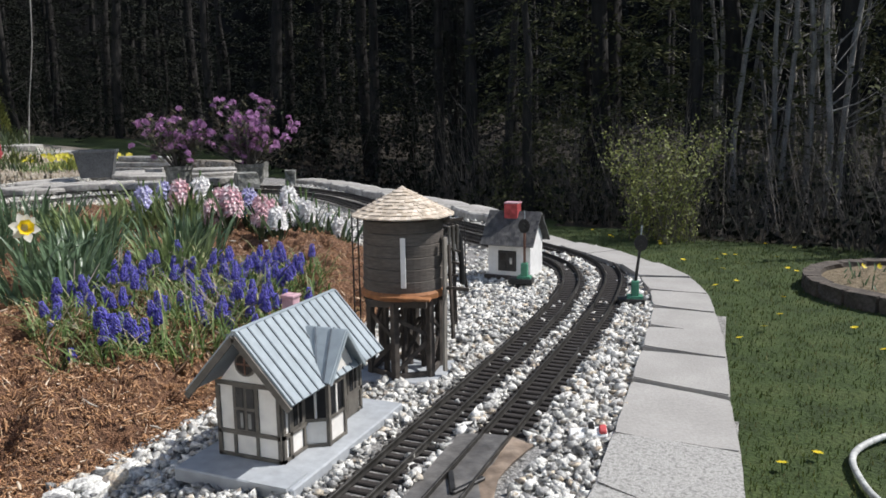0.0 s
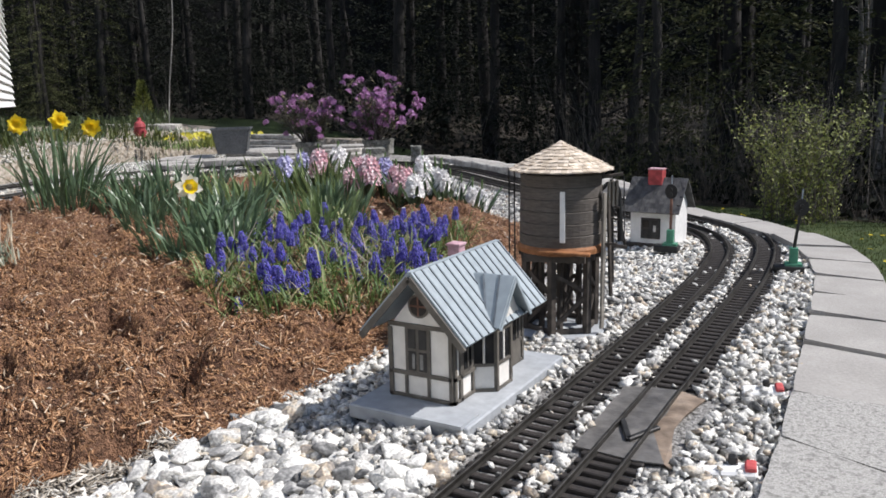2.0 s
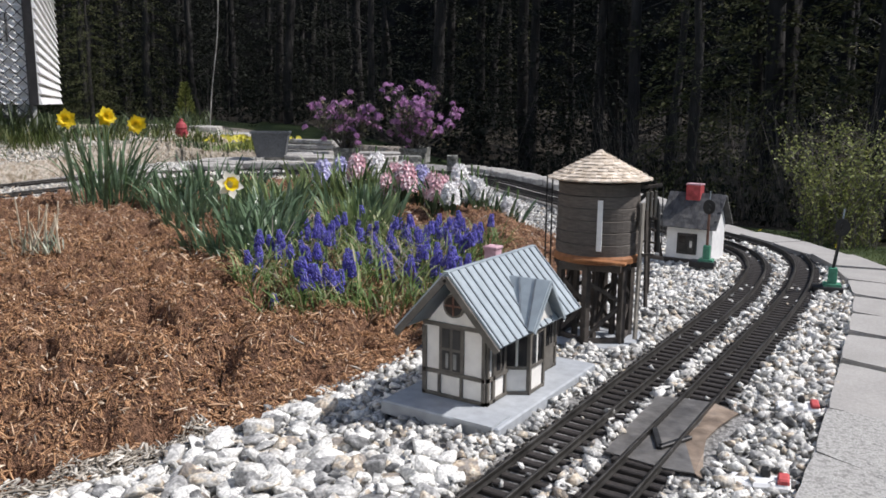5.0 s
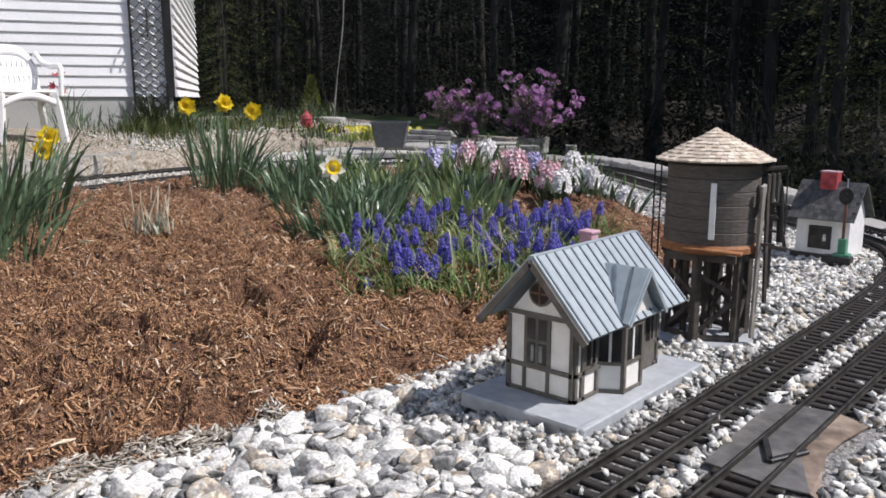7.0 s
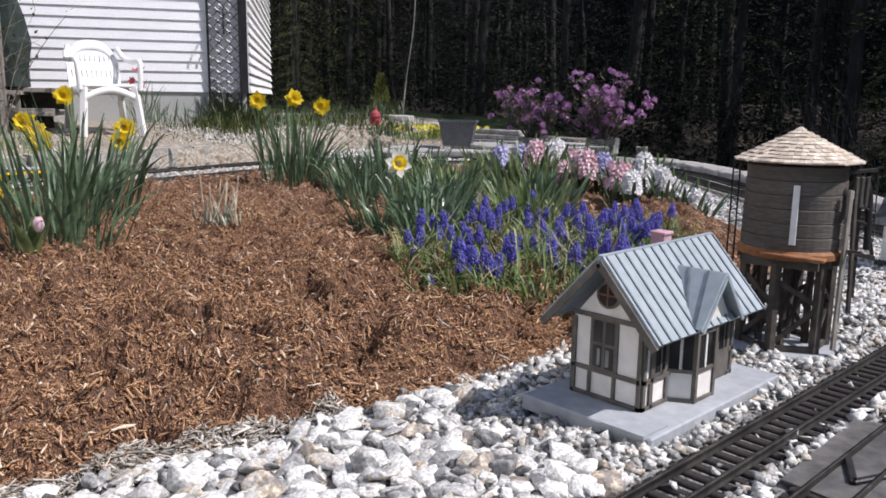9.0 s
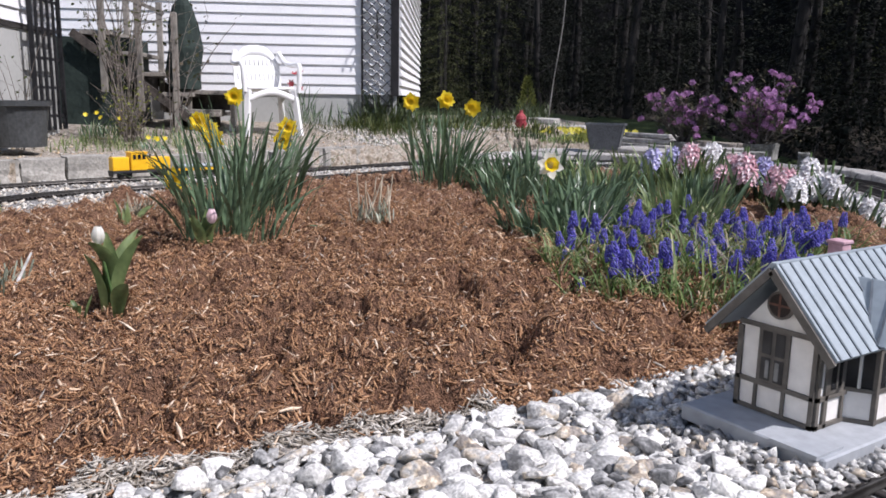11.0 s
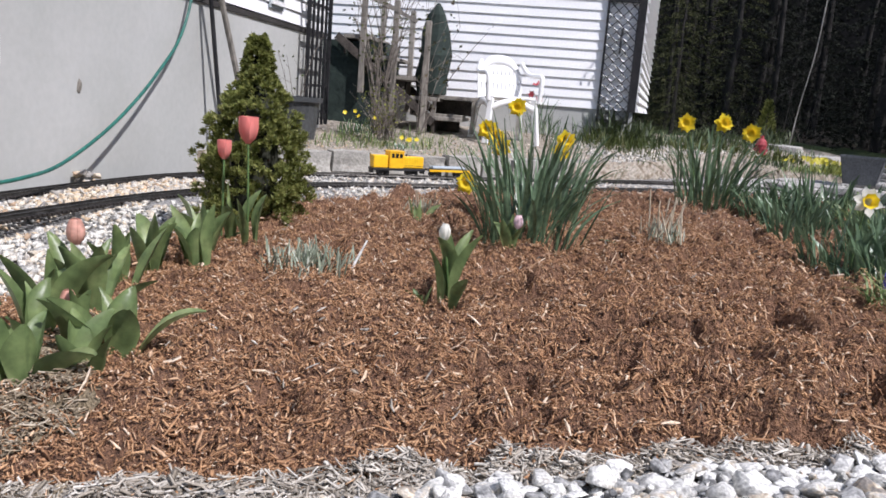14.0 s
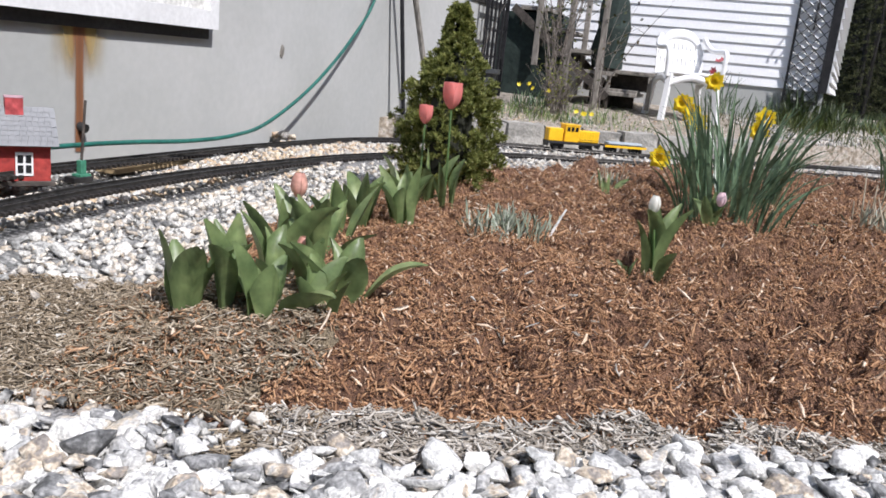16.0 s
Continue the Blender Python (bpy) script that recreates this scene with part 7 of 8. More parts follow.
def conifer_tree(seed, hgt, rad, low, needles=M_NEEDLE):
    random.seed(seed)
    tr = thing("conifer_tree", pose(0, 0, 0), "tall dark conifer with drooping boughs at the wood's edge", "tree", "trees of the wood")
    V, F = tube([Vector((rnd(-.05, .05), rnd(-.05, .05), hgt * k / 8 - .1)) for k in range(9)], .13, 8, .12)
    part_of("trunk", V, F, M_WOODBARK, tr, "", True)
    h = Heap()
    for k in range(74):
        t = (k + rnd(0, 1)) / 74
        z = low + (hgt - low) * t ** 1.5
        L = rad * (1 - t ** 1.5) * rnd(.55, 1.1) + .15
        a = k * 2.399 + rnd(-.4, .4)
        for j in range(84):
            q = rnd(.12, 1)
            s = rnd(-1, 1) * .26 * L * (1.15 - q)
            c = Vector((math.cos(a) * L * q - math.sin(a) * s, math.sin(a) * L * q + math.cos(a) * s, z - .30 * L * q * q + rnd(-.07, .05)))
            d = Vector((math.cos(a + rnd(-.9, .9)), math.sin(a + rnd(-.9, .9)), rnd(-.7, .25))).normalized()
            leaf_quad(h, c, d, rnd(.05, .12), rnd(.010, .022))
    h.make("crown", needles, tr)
    return tr


def broad_tree(seed, hgt, leaves):
    random.seed(seed)
    tr = thing("broadleaf_tree", pose(0, 0, 0), "thin grey-barked tree coming into leaf at the wood's edge", "tree", "trees of the wood")
    bend = rnd(-.5, .5)
    pts = [Vector((bend * (k / 8) ** 2 + rnd(-.05, .05), rnd(-.06, .06), hgt * k / 8 - .1)) for k in range(9)]
    V, F = tube(pts, .085, 7, .15)
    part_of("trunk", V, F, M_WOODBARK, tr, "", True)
    tips = []
    for k in range(24):
        p = pts[random.randrange(1, 9)] + Vector((0, 0, rnd(-.4, .4)))
        a = rnd(0, 6.283)
        L = rnd(.5, 1.5)
        q = [p, p + Vector((math.cos(a) * L * .5, math.sin(a) * L * .5, L * .2)), p + Vector((math.cos(a) * L, math.sin(a) * L, L * rnd(.2, .7)))]
        V, F = tube(q, .018, 4, .25)
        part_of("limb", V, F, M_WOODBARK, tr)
        tips += [q[1], q[2], q[1].lerp(q[2], .5), q[2]]
    h = Heap()
    for k in range(leaves):
        c = random.choice(tips) + Vector((rnd(-.3, .3), rnd(-.3, .3), rnd(-.25, .25)))
        leaf_quad(h, c, Vector((rnd(-1, 1), rnd(-1, 1), rnd(-.6, .4))).normalized(), rnd(.04, .08), rnd(.012, .024))
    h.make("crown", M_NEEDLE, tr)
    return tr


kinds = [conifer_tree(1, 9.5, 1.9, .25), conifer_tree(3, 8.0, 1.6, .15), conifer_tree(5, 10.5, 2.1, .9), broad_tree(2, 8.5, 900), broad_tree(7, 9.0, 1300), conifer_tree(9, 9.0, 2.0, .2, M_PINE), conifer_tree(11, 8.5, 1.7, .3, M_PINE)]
random.seed(52)
used = [0] * 7
spots = []
for row, gap, step in ((0.5, .5, 1.0), (1.7, .6, 1.15), (3.2, .7, 1.4), (5.2, .9, 1.7), (8.0, 1.2, 2.3), (11.5, 1.5, 3.0)):
    acc = 0.0
    for (ax, ay), (bx, by) in zip(TREELINE, TREELINE[1:]):
        L = math.hypot(bx - ax, by - ay)
        nx, ny = (by - ay) / L, -(bx - ax) / L
        t = acc
        while t < L:
            x = ax + (bx - ax) * t / L + nx * row + rnd(-gap, gap)
            y = ay + (by - ay) * t / L + ny * row + rnd(-gap, gap)
            spots.append((x, y, row))
            t += step * rnd(.75, 1.25)
        acc = t - L
for x, y, row in spots:
    if x > -.6 and random.random() < .55:
        continue
    # lighter-coloured kinds go where the wood looks brighter
    if row < 6 and x > -1.9:
        k = random.choice((5, 6, 5, 3))
    elif row < 1 and x > -2.2:
        k = random.choice((3, 1, 0, 1))
    elif -x > 1.36 * y and row < 3:
        k = random.choice((5, 6, 5, 1, 3))
    else:
        k = random.choice((0, 1, 2, 2, 0, 3, 4))
    m = pose(x, y, lawn_z(x, y), rnd(-3, 3), rnd(-3, 3), rnd(0, 360))
    s = rnd(.85, 1.2)
    if x > -6.5:
        s = min(s, max(.24, (y - 6.0) / .41 / 9.5))
    if x < -3.5:
        s = min(s, rnd(.6, .8))
    if used[k] == 0 and s > .84:
        kinds[k].matrix_basis = m
        used[k] = 1
    else:
        kinds[k].scale = (s, s, s)
        copy_thing(kinds[k], m)
        kinds[k].scale = (1, 1, 1)
for k in range(7):
    if not used[k]:
        kinds[k].matrix_basis = pose(-21 + 2.2 * k, 15 + k % 3, lawn_z(-21 + 2.2 * k, 15))
# brush between the trunks
h = Heap()
for k in range(6000):
    i = random.randrange(len(TREELINE) - 1)
    (ax, ay), (bx, by) = TREELINE[i], TREELINE[i + 1]
    t, o = rnd(0, 1), rnd(-.2, 1) ** 2 * 4
    if ax < -3.4 and rnd(0, 1) < .8:
        continue
    L = math.hypot(bx - ax, by - ay)
    x, y = ax + (bx - ax) * t + (by - ay) / L * o, ay + (by - ay) * t - (bx - ax) / L * o
    z = lawn_z(x, y) - .05
    d = Vector((rnd(-.5, .5), rnd(-.5, .5), 1)).normalized()
    S = rnd(.3, 1.5)
    w = rnd(.002, .006)
    a = rnd(0, 3.14)
    u = Vector((math.cos(a), math.sin(a), 0)) * w
    b = Vector((x, y, z))
    h.add([b - u, b + u, b + d * S + u * .2, b + d * S - u * .2], [(0, 1, 2, 3)])
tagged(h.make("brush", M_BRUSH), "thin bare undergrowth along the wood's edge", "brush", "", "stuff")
h = Heap()
for k in range(9000):
    i = random.randrange(len(TREELINE) - 1)
    (ax, ay), (bx, by) = TREELINE[i], TREELINE[i + 1]
    t, o = rnd(0, 1), rnd(-.15, 1.6)
    L = math.hypot(bx - ax, by - ay)
    x, y = ax + (bx - ax) * t + (by - ay) / L * o, ay + (by - ay) * t - (bx - ax) / L * o
    c = Vector((x, y, lawn_z(x, y) + rnd(0, 1) ** 2 * (.9 if x < -4 else .5)))
    leaf_quad(h, c, Vector((rnd(-1, 1), rnd(-1, 1), rnd(-.2, .8))).normalized(), rnd(.05, .12), rnd(.015, .035))
tagged(h.make("undergrowth", M_NEEDLE), "low evergreen undergrowth, darkened for the shade below the trees", "undergrowth", "", "stuff")
# thin bare saplings in the open part of the wood
random.seed(71)
sap = []
for k in range(3):
    st = thing("sapling", pose(0, 0, 0), "thin bare grey sapling in the open wood", "tree", "saplings of the wood")
    pts = [Vector((.05 * math.sin(j * 1.7 + k), .05 * math.cos(j * 1.3 + k), 5.5 * j / 6 - .1)) for j in range(7)]
    V, F = tube(pts, .035, 6, .25)
    part_of("trunk", V, F, M_SAPLING, st, "", True)
    for j in range(14):
        p = pts[1].lerp(pts[6], rnd(.0, .95))
        a = rnd(0, 6.283)
        e = p + Vector((math.cos(a) * .5, math.sin(a) * .5, rnd(.2, .7))) * rnd(.5, 1.3)
        V, F = tube([p, p.lerp(e, .5) + Vector((0, 0, -.04)), e], .009, 4, .3)
        part_of("limb", V, F, M_SAPLING, st)
    sap.append(st)
for k in range(64):
    x = rnd(-.4, 6.5)
    y = rnd(8.2, 13) + max(0, 2 - x) * .3
    m = pose(x, y, lawn_z(x, y), rnd(-4, 4), rnd(-4, 4), rnd(0, 360))
    if k < 3:
        sap[k].matrix_basis = m
    else:
        copy_thing(sap[k % 3], m)
# small pointed evergreens and a pale birch stem in the far garden
for i, (x, y, s) in enumerate(((-10.8, 7.4, .30), (-12.2, 8.2, .42), (-11.4, 8.9, .50), (-13.4, 7.6, .46), (-14.6, 8.0, .55), (-13.0, 8.9, .62), (-15.5, 7.0, .55))):
    k = 5 + i % 2
    kinds[k].scale = (s, s, s)
    e = copy_thing(kinds[k], pose(x, y, lawn_z(x, y), 0, 0, 40 * i))
    kinds[k].scale = (1, 1, 1)
    e.name = "young_conifer"
    tagged(e, "small pointed young evergreen in the far garden", "conifer", "young evergreens")
random.seed(330)
ever = thing("young_conifer", pose(-8.12, 6.95, .12), "slim bright green pointed evergreen by the flagstones", "conifer")
part("trunk", rodded((0, 0, -.08), (0, 0, .45), .014, .006, 6), M_BARK, ever)
h = Heap()
for k in range(1500):
    t, a = rnd(0, 1) ** 1.3, rnd(0, 6.283)
    r = (.135 * (1 - t) ** .8 + .008) * (1 + .35 * noise.noise((math.cos(a) * 2, math.sin(a) * 2, t * 7))) * rnd(.5, 1.05)
    leaf_quad(h, Vector((r * math.cos(a), r * math.sin(a), .02 + .56 * t)), Vector((math.cos(a), math.sin(a), rnd(.4, 1.6))).normalized(), rnd(.03, .06), rnd(.007, .014))
h.make("crown", M_SPRUCE, ever)
birch = thing("birch_tree", pose(-7.6, 6.83, -.1), "slender leaning pale birch before the dark wood", "tree")
V, F = tube(spline([(0, 0, -.2), (.06, .02, .4), (.10, .03, .75), (.21, .05, 1.4), (.28, .06, 2.2), (.5, .1, 3.4), (.6, .14, 5.0)], .15), .008, 7, .5)
part_of("trunk", V, F, M_BIRCH, birch, "", True)
for z, a, l in ((2.3, .2, .5), (3.0, 2.5, .6)):
    b = Vector((.29, .07, z))
    V, F = tube(spline([b, b + Vector((math.cos(a) * l * .5, math.sin(a) * l * .5, l * .35)), b + Vector((math.cos(a) * l, math.sin(a) * l, l * .3))], .1), .0035, 5, .4)
    part_of("limb", V, F, M_BIRCH, birch, "", True)

# distance behind the wood: a sheet with deep shade put into its colour
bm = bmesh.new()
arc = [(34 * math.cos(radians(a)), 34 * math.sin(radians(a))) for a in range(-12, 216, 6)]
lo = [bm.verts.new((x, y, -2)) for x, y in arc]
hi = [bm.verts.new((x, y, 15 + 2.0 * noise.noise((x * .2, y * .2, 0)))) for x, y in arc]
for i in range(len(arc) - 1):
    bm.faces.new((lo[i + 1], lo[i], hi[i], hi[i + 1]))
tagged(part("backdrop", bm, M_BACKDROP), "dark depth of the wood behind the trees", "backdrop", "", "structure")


# ---- loose stones ----
def hull_mesh(seed, points, flat, material, angular=1.0):
    r = random.Random(seed)
    bm = bmesh.new()
    for _ in range(points):
        v = Vector((r.gauss(0, 1), r.gauss(0, 1), r.gauss(0, 1))).normalized()
        v *= r.uniform(.7, 1.05) * (abs(v.x) ** 4 + abs(v.y) ** 4 + abs(v.z) ** 4) ** -.25
        bm.verts.new((v.x * r.uniform(.9, 1.1), v.y * .78, v.z * flat))
    res = bmesh.ops.convex_hull(bm, input=bm.verts)
    bmesh.ops.delete(bm, geom=[g for g in res["geom_interior"] if isinstance(g, bmesh.types.BMVert)], context="VERTS")
    if angular < 1:
        bmesh.ops.dissolve_limit(bm, angle_limit=.35, verts=bm.verts, edges=bm.edges)
        bmesh.ops.bevel(bm, geom=list(bm.edges), offset=.05, segments=1, affect="EDGES", clamp_overlap=True)
    bmesh.ops.triangulate(bm, faces=bm.faces)
    bmesh.ops.recalc_face_normals(bm, faces=bm.faces)
    me = bpy.data.meshes.new("stone")
    bm.to_mesh(me)
    bm.free()
    me.materials.append(material)
    return me


def worn_rock(seed, flat, material):
    """A broken marble rock: flat faces of uneven size, their edges worn off."""
    r = random.Random(seed)
    bm = bmesh.new()
    for _ in range(15):
        v = Vector((r.gauss(0, 1), r.gauss(0, 1), r.gauss(0, 1))).normalized()
        v *= r.uniform(.72, 1.0) * (abs(v.x) ** 5 + abs(v.y) ** 5 + abs(v.z) ** 5) ** -.2
        bm.verts.new((v.x * 1.08, v.y * .82, v.z * flat))
    res = bmesh.ops.convex_hull(bm, input=bm.verts)
    bmesh.ops.delete(bm, geom=[g for g in res["geom_interior"] if isinstance(g, bmesh.types.BMVert)], context="VERTS")
    bmesh.ops.dissolve_limit(bm, angle_limit=.42, verts=bm.verts, edges=bm.edges)
    bmesh.ops.bevel(bm, geom=list(bm.edges), offset=.055, segments=1, affect="EDGES", clamp_overlap=True)
    bmesh.ops.triangulate(bm, faces=bm.faces)
    bmesh.ops.recalc_face_normals(bm, faces=bm.faces)
    for e in bm.edges:
        e.smooth = e.calc_face_angle(0) < .3
    for f in bm.faces:
        f.smooth = True
    me = bpy.data.meshes.new("stone")
    bm.to_mesh(me)
    bm.free()
    me.materials.append(material)
    return me


STONES = [hull_mesh(k, 9, .55 + .25 * (k % 3) / 2, M_STONE_ONE) for k in range(14)]
ROCKS = [worn_rock(100 + k, .40 + .30 * (k % 3) / 2, M_STONE_ONE) for k in range(20)]
ARR = [(np.array([v.co[:] for v in me.vertices], dtype=np.float32), np.array([p.vertices[:] for p in me.polygons], dtype=np.int32)) for me in STONES]
ARRB = [(np.array([v.co[:] for v in me.vertices], dtype=np.float32), np.array([p.vertices[:] for p in me.polygons], dtype=np.int32)) for me in ROCKS]
LINES = np.array([p[:2] for pts in (INNER, OUTER) for p in spline([(x, y, 0) for x, y in pts], .03, True)])


def old_ground(x, y):
    """The worn strip of old grey-brown mulch between the bed and the stones."""
    wob = .05 * noise.noise((x * 6, y * 6, 9))
    return (-1.22 < x + wob < -.655 and -1.05 < y < -.38 + wob and y < -.46 + .9 * max(0, -.68 - x)) or (-.572 + .12 * max(0, y) < x + wob * .7 < -.490 and -.5 < y < .55 and noise.noise((x * 4, y * 4, 3)) > -.35)


sheet("old_mulch", -1.3, -.5, -1.1, .5, .02, lambda x, y: max(gravel_z(x, y), bed_z(x, y) - .004 if inside(BED, x, y) else -9) + .003 + .006 * noise.noise((x * 25, y * 25, 1)), old_ground, M_OLD_SOIL, None,
                "worn strip of weathered grey-brown mulch beside the bed")


def off_track(x, y):
    return float(np.min(np.hypot(LINES[:, 0] - x, LINES[:, 1] - y)))


def on_thing(x, y):
    if -.284 < x < -.074 and .820 < y < 1.178:
        return True
    if .062 < x < .2 and .84 < y < 1.115:
        return True
    if -.262 < x < -.082 and 1.31 < y < 1.485:
        return True
    if -.335 < x < -.19 and 2.39 < y < 2.51:
        return True
    return .335 < x - max(0, -(y - 1.4) * .02) and y < 1.2


def in_pavers(x, y):
    for i in range(len(INN) - 1):
        if inside([INN[i], OUT[i], OUT[i + 1], INN[i + 1]], x, y):
            return True
    return False


def lay(name, label, n, area, size, seed, material=M_STONE, arr=ARR, keep_off=.041, rise=.0, edge=None, zf=gravel_z, single=0, near=None, flat=1.0, into_bed=.02, power=1.8, plateau=True):
    """Scatter n stones over a rectangle; the first `single` within `near` become objects of their own."""
    r = random.Random(seed)
    V, F, base, made, tries = [], [], 0, 0, 0
    x0, x1, y0, y1 = area
    got = 0
    while got < n and tries < n * 12:
        tries += 1
        x, y = r.uniform(x0, x1), r.uniform(y0, y1)
        if edge and not edge(x, y):
            continue
        if on_thing(x, y) or (arr is ARRB and (-.36 < x and y > .74 or x < -.515 and -.55 < y < .5 and zf is gravel_z)) or in_pavers(x, y) or (plateau and not inside(PLATEAU, x, y)):
            continue
        if inside(BED, x, y) and edge_distance(BED, x, y) > into_bed * r.uniform(.2, 2.2):
            continue
        if old_ground(x, y) and r.random() < .93:
            continue
        s = size[0] + (size[1] - size[0]) * r.random() ** power
        if off_track(x, y) < keep_off + s * .5:
            if r.random() > .05 or s > .011:
                continue
        z = zf(x, y) + rise * r.random() + s * .12
        if inside(BED, x, y):
            z = max(z, bed_z(x, y) + s * .1)
        got += 1
        k = r.randrange(len(arr))
        m = Matrix.Translation((x, y, z)) @ Euler((r.uniform(-.5, .5), r.uniform(-.5, .5), r.uniform(0, 6.3))).to_matrix().to_4x4() @ Matrix.Diagonal((s * r.uniform(.8, 1.25), s * r.uniform(.8, 1.1), s * flat, 1))
        if made < single and near and near[0] < x < near[1] and near[2] < y < near[3]:
            ob = new("stone", (ROCKS if arr is ARRB else STONES)[k])
            ob.parent = gravel_bed
            ob.matrix_basis = m
            made += 1
        else:
            v, f = arr[k]
            V.append(v @ np.array(m.to_3x3(), dtype=np.float32).T + np.array(m.translation, dtype=np.float32))
            F.append(f + base)
            base += len(v)
    ob = part_of(name, np.concatenate(V), np.concatenate(F), material)
    return tagged(ob, label, "gravel", "", "stuff")


lay("crushed_marble", "small white and grey crushed marble round the rails", 13500, (-.46, .34, .2, 3.15), (.0052, .0165), 1, rise=.008, power=2.0)
lay("river_rock", "rounded white and grey rocks edging the mulch", 3500, (-.62, -.05, -1.0, .86), (.008, .028), 2, power=1.5, arr=ARRB, rise=.018, single=300, near=(-.6, -.1, -.7, .7), into_bed=.008, flat=.85)
lay("river_rock", "small white pebbles between larger rocks", 5200, (-.62, .33, -1.0, .95), (.006, .015), 3, rise=.012)
lay("crushed_marble", "pale mixed gravel beside the rear track", 5600, (-2.9, -.55, -1.5, -.2), (.008, .021), 4, M_MIX_STONE, rise=.010, into_bed=.01, power=2.2)
lay("river_rock", "flat grey stones lying in the rear gravel", 60, (-2.3, -.8, -1.3, -.5), (.02, .036), 14, M_MIX_STONE, arr=ARRB, rise=.006, into_bed=.005, flat=.6)
lay("crushed_marble", "white gravel along the rear tracks", 9000, (-5.0, -2.7, -.75, 4.6), (.008, .019), 5, M_MIX_STONE, rise=.006)
lay("tan_gravel", "tan gravel between the two rear tracks", 3400, (-4.0, -1.5, -1.35, .3), (.009, .024), 6, M_TAN_STONE, rise=.010,
    edge=lambda x, y: (x + 1.95) * .56 + (y + .97) < .03 and (x + 2.47) * .55 + (y + 1.08) > -.02 or False)
lay("crushed_marble", "white gravel between the flower bed and far tracks", 6500, (-3.6, -.35, 2.2, 5.6), (.007, .015), 7, rise=.006)
lay("crushed_marble", "white gravel by the far garden path", 4200, (-6.5, -4.4, 3.9, 6.4), (.010, .02), 8, rise=.008)
lay("tan_gravel", "heap of pale stones against the house wall", 650, (-4.6, -3.5, -.65, .15), (.012, .034), 9, M_TAN_STONE, arr=ARRB, rise=.06, keep_off=.05)

lay("crushed_marble", "pale tan gravel spread over the yard's far end", 2600, (-7.0, -5.0, 3.25, 5.9), (.010, .022), 21, M_MIX_STONE, zf=yard_z, rise=.008, plateau=False, edge=lambda x, y: not inside(PLATEAU, x, y) and noise.noise((x * 1.5, y * 1.5, 4)) > -.3)
lay("tan_gravel", "loose tan stones lying in the dry yard", 900, (-6.6, -4.9, .4, 3.3), (.006, .018), 22, M_TAN_STONE, zf=yard_z, rise=.003, plateau=False, edge=lambda x, y: not inside(PLATEAU, x, y) and behind_blocks(x, y))

# ---- shredded bark ----
BX, BY, BS = -3.6, -.9, .012
BED_GRID = np.array([[bed_z(BX + i * BS, BY + j * BS) for j in range(401)] for i in range(271)])
BED_DIP = np.gradient(BED_GRID, BS)


def bed_slope(P):
    """The fall of the mulch at each point, so that the shreds lie along it."""
    i = np.clip(np.rint((P[:, 0] - BX) / BS).astype(int), 0, 270)
    j = np.clip(np.rint((P[:, 1] - BY) / BS).astype(int), 0, 400)
    return np.clip(np.stack([BED_DIP[0][i, j], BED_DIP[1][i, j]], 1), -1.6, 1.6)


def shred(name, label, n, seed, material, area, lengths, widths, keep, zf, tilt=.5, lift=.012, cuts=((-.5, .55), (0, 1.0), (.5, .35))):
    r = np.random.RandomState(seed)
    pts, tries = [], 0
    while len(pts) < n and tries < n * 6:
        tries += 1
        x, y = r.uniform(area[0], area[1]), r.uniform(area[2], area[3])
        if keep(x, y):
            pts.append((x, y, zf(x, y)))
    P = np.array(pts)
    m = len(P)
    dip = bed_slope(P) if zf is bed_z else np.zeros((m, 2))
    L = lengths[0] + (lengths[1] - lengths[0]) * r.rand(m) ** 2.2
    Wd = widths[0] + (widths[1] - widths[0]) * r.rand(m) ** 1.5
    az, el, ro = r.uniform(0, 2 * np.pi, m), r.normal(0, tilt, m), r.uniform(0, np.pi, m)
    d = np.stack([np.cos(az) * np.cos(el), np.sin(az) * np.cos(el), np.sin(el)], 1)
    s0 = np.stack([-np.sin(az), np.cos(az), np.zeros(m)], 1)
    d[:, 2] += d[:, 0] * dip[:, 0] + d[:, 1] * dip[:, 1]
    s0[:, 2] += s0[:, 0] * dip[:, 0] + s0[:, 1] * dip[:, 1]
    d /= np.linalg.norm(d, axis=1)[:, None]
    s0 /= np.linalg.norm(s0, axis=1)[:, None]
    u0 = np.cross(d, s0)
    s = s0 * np.cos(ro)[:, None] + u0 * np.sin(ro)[:, None] * .6
    u = np.cross(d, s)
    c = P + np.stack([np.zeros(m), np.zeros(m), r.uniform(-.002, lift, m)], 1)
    bend = u * (L * r.uniform(-.12, .12, m))[:, None]
    V = np.zeros((m, 3 * len(cuts), 3))
    for i, (t, w) in enumerate(cuts):
        mid = c + d * (L * t)[:, None] + (bend if t == 0 else 0)
        V[:, i * 3] = mid + s * (Wd * w / 2)[:, None]
        V[:, i * 3 + 1] = mid - s * (Wd * w / 2)[:, None]
        V[:, i * 3 + 2] = mid + u * (Wd * w * .4)[:, None]
    q = []
    for i in range(len(cuts) - 1):
        a = i * 3
        for k in range(3):
            j = (k + 1) % 3
            q.append((a + k, a + j, a + 3 + j, a + 3 + k))
    F = (np.arange(m)[:, None, None] * 3 * len(cuts) + np.array(q)[None]).reshape(-1, 4)
    ob = part_of(name, V.reshape(-1, 3), F, material)
    return tagged(ob, label, "mulch", "", "stuff")


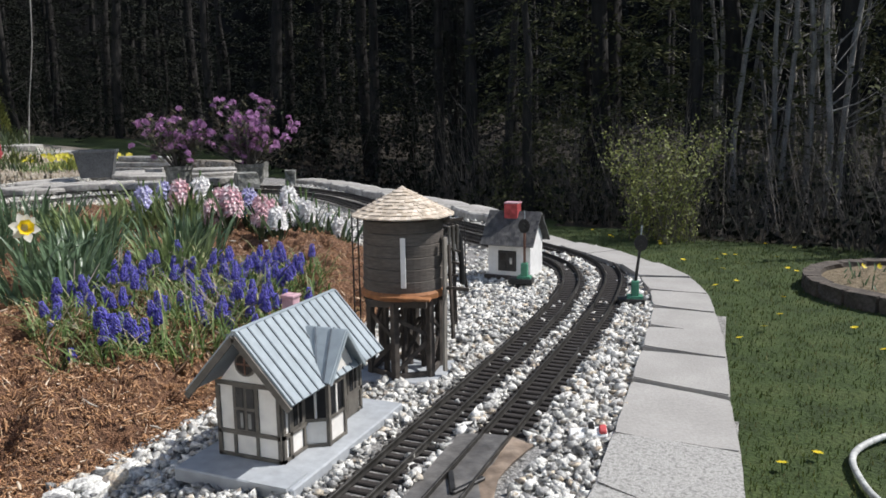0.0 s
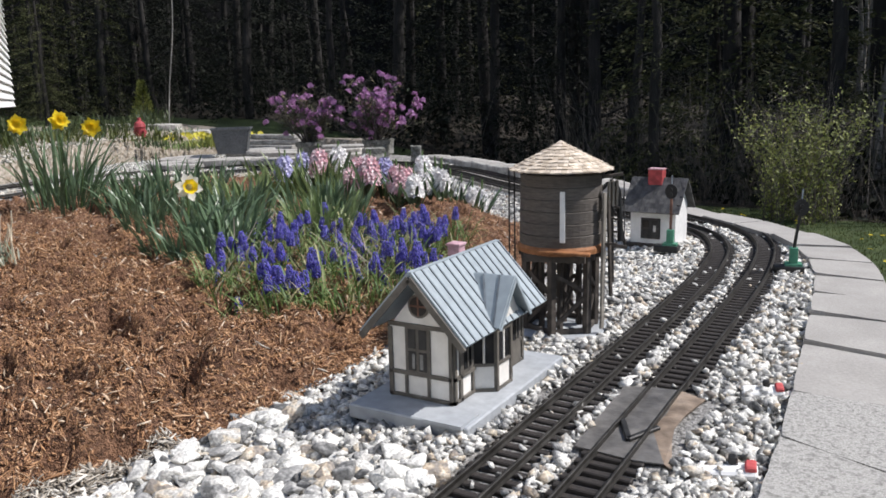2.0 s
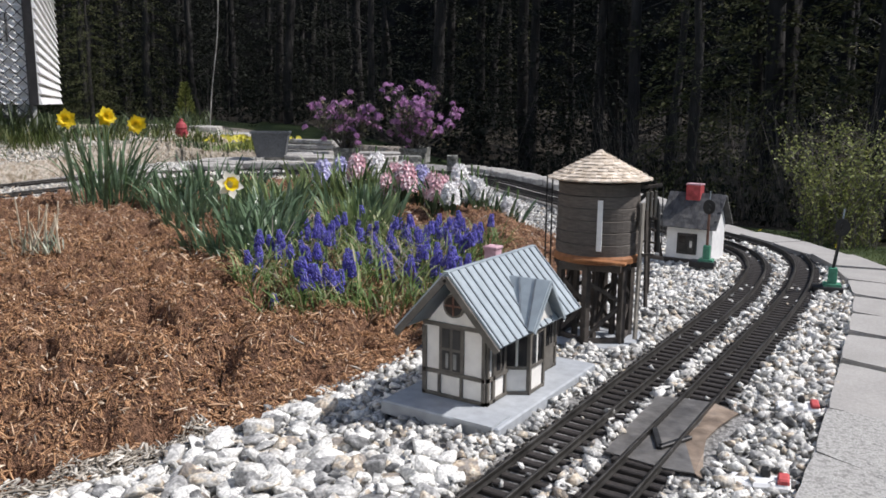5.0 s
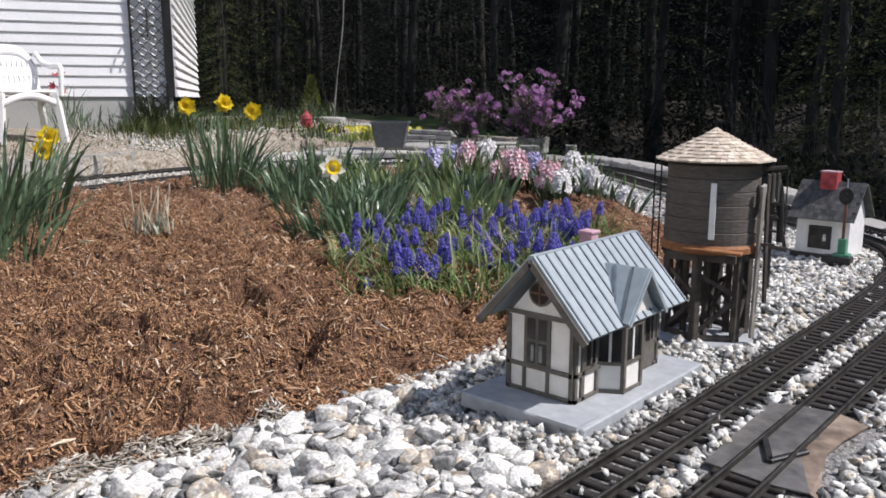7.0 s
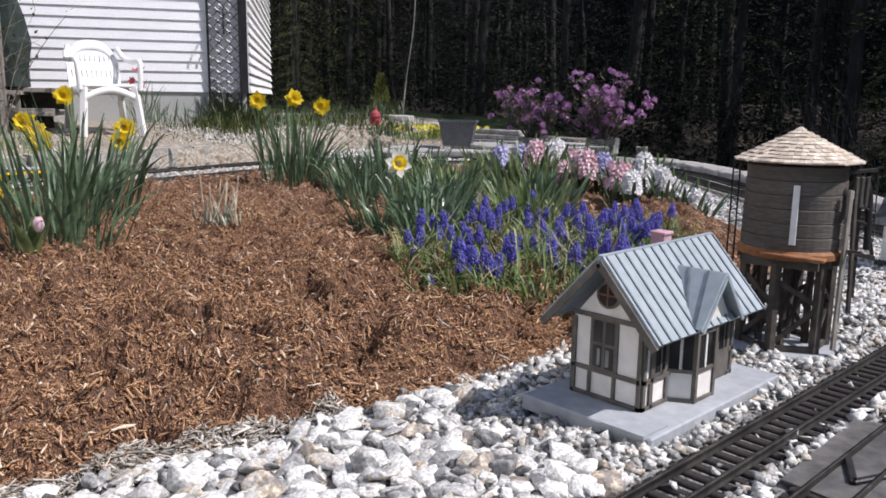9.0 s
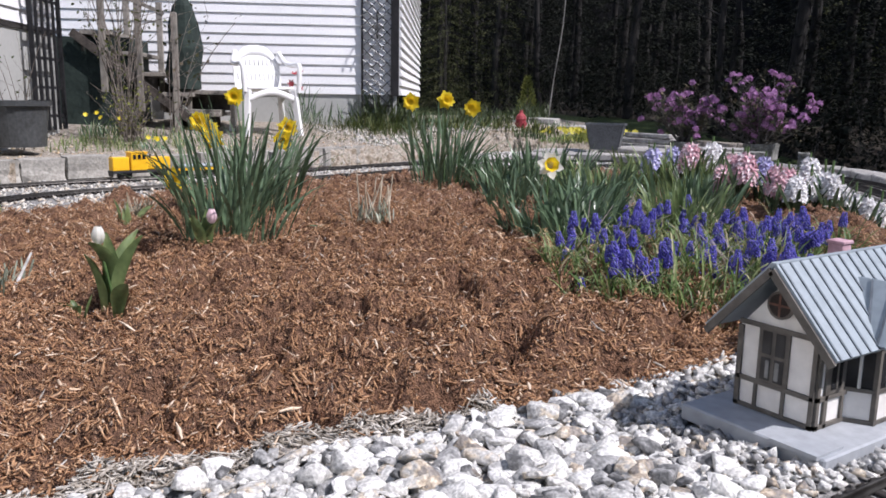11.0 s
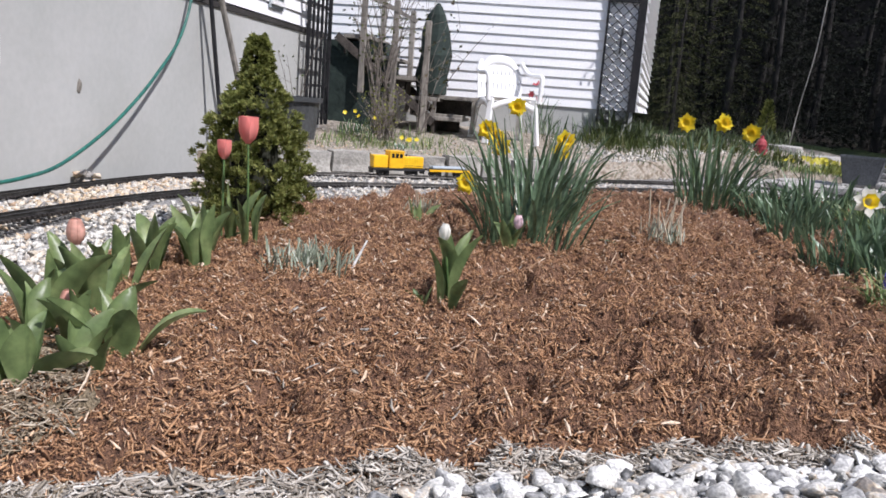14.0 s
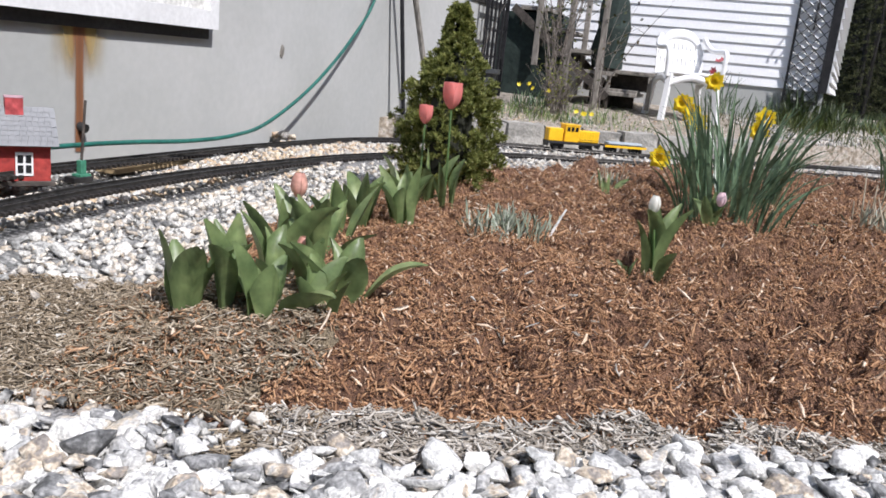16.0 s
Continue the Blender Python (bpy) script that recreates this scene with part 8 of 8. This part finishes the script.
def in_front_bed(x, y):
    if random.random() > 1.0 - .6 * smooth01(-1.4, -2.8, x) or random.random() > 1.0 - .75 * smooth01(1.3, 2.3, y):
        return False
    if not inside(BED, x, y):
        return False
    return random.random() > .9 * smooth01(.25, .6, hollow(x, y))


def grey_zone(x, y):
    return old_ground(x, y) or (inside(BED, x, y) and x > -.75 and y < .75 and edge_distance(BED, x, y) < .060 * (.9 + .8 * noise.noise((x * 9, y * 9, 1))))


def chip_z(x, y):
    return max(bed_z(x, y), gravel_z(x, y)) + .003 if inside(BED, x, y) else gravel_z(x, y) + .005


random.seed(21)
shred("bark_mulch", "shredded red-brown bark mulch", 95000, 1, M_CHIP, (-3.45, -.4, -.78, 3.7), (.004, .017), (.0030, .0080), in_front_bed, bed_z, .38, .008, ((-.5, .85), (.5, .6)))
shred("bark_mulch", "longer curled strips of red-brown bark", 3000, 4, M_CHIP, (-3.45, -.4, -.78, 3.7), (.014, .042), (.0026, .0075), in_front_bed, bed_z, .35, .012)
shred("bark_mulch", "fine brown crumbs of shredded bark", 85000, 5, M_CHIP, (-2.5, -.4, -.78, 1.6), (.003, .008), (.0025, .0055), in_front_bed, bed_z, .5, .008, ((-.5, .9), (.5, .7)))
shred("bark_mulch", "pale broken wood chips scattered in the mulch", 700, 2, M_PALE_CHIP, (-3.4, -.42, -.75, 3.2), (.012, .036), (.004, .010), lambda x, y: inside(BED, x, y), bed_z, .35, .016)
shred("bark_mulch", "flat tan splinters of fresh wood lying on the mulch", 3000, 8, M_TAN_CHIP, (-3.2, -.42, -.75, 2.4), (.010, .042), (.0036, .0095), lambda x, y: inside(BED, x, y), bed_z, .25, .016)
shred("old_mulch", "brown weathered mulch on the worn strip by the bed", 18000, 3, M_OLD_CHIP, (-1.5, -.5, -1.05, -.38), (.005, .028), (.003, .008), grey_zone, chip_z, .3, .008, ((-.5, .85), (.5, .5)))
shred("old_mulch", "grey bleached mulch along the bed's stony edge", 6500, 6, M_PALE_CHIP, (-.66, -.36, -.45, .66), (.008, .042), (.003, .010), grey_zone, chip_z, .25, .010, ((-.5, .85), (.5, .5)))
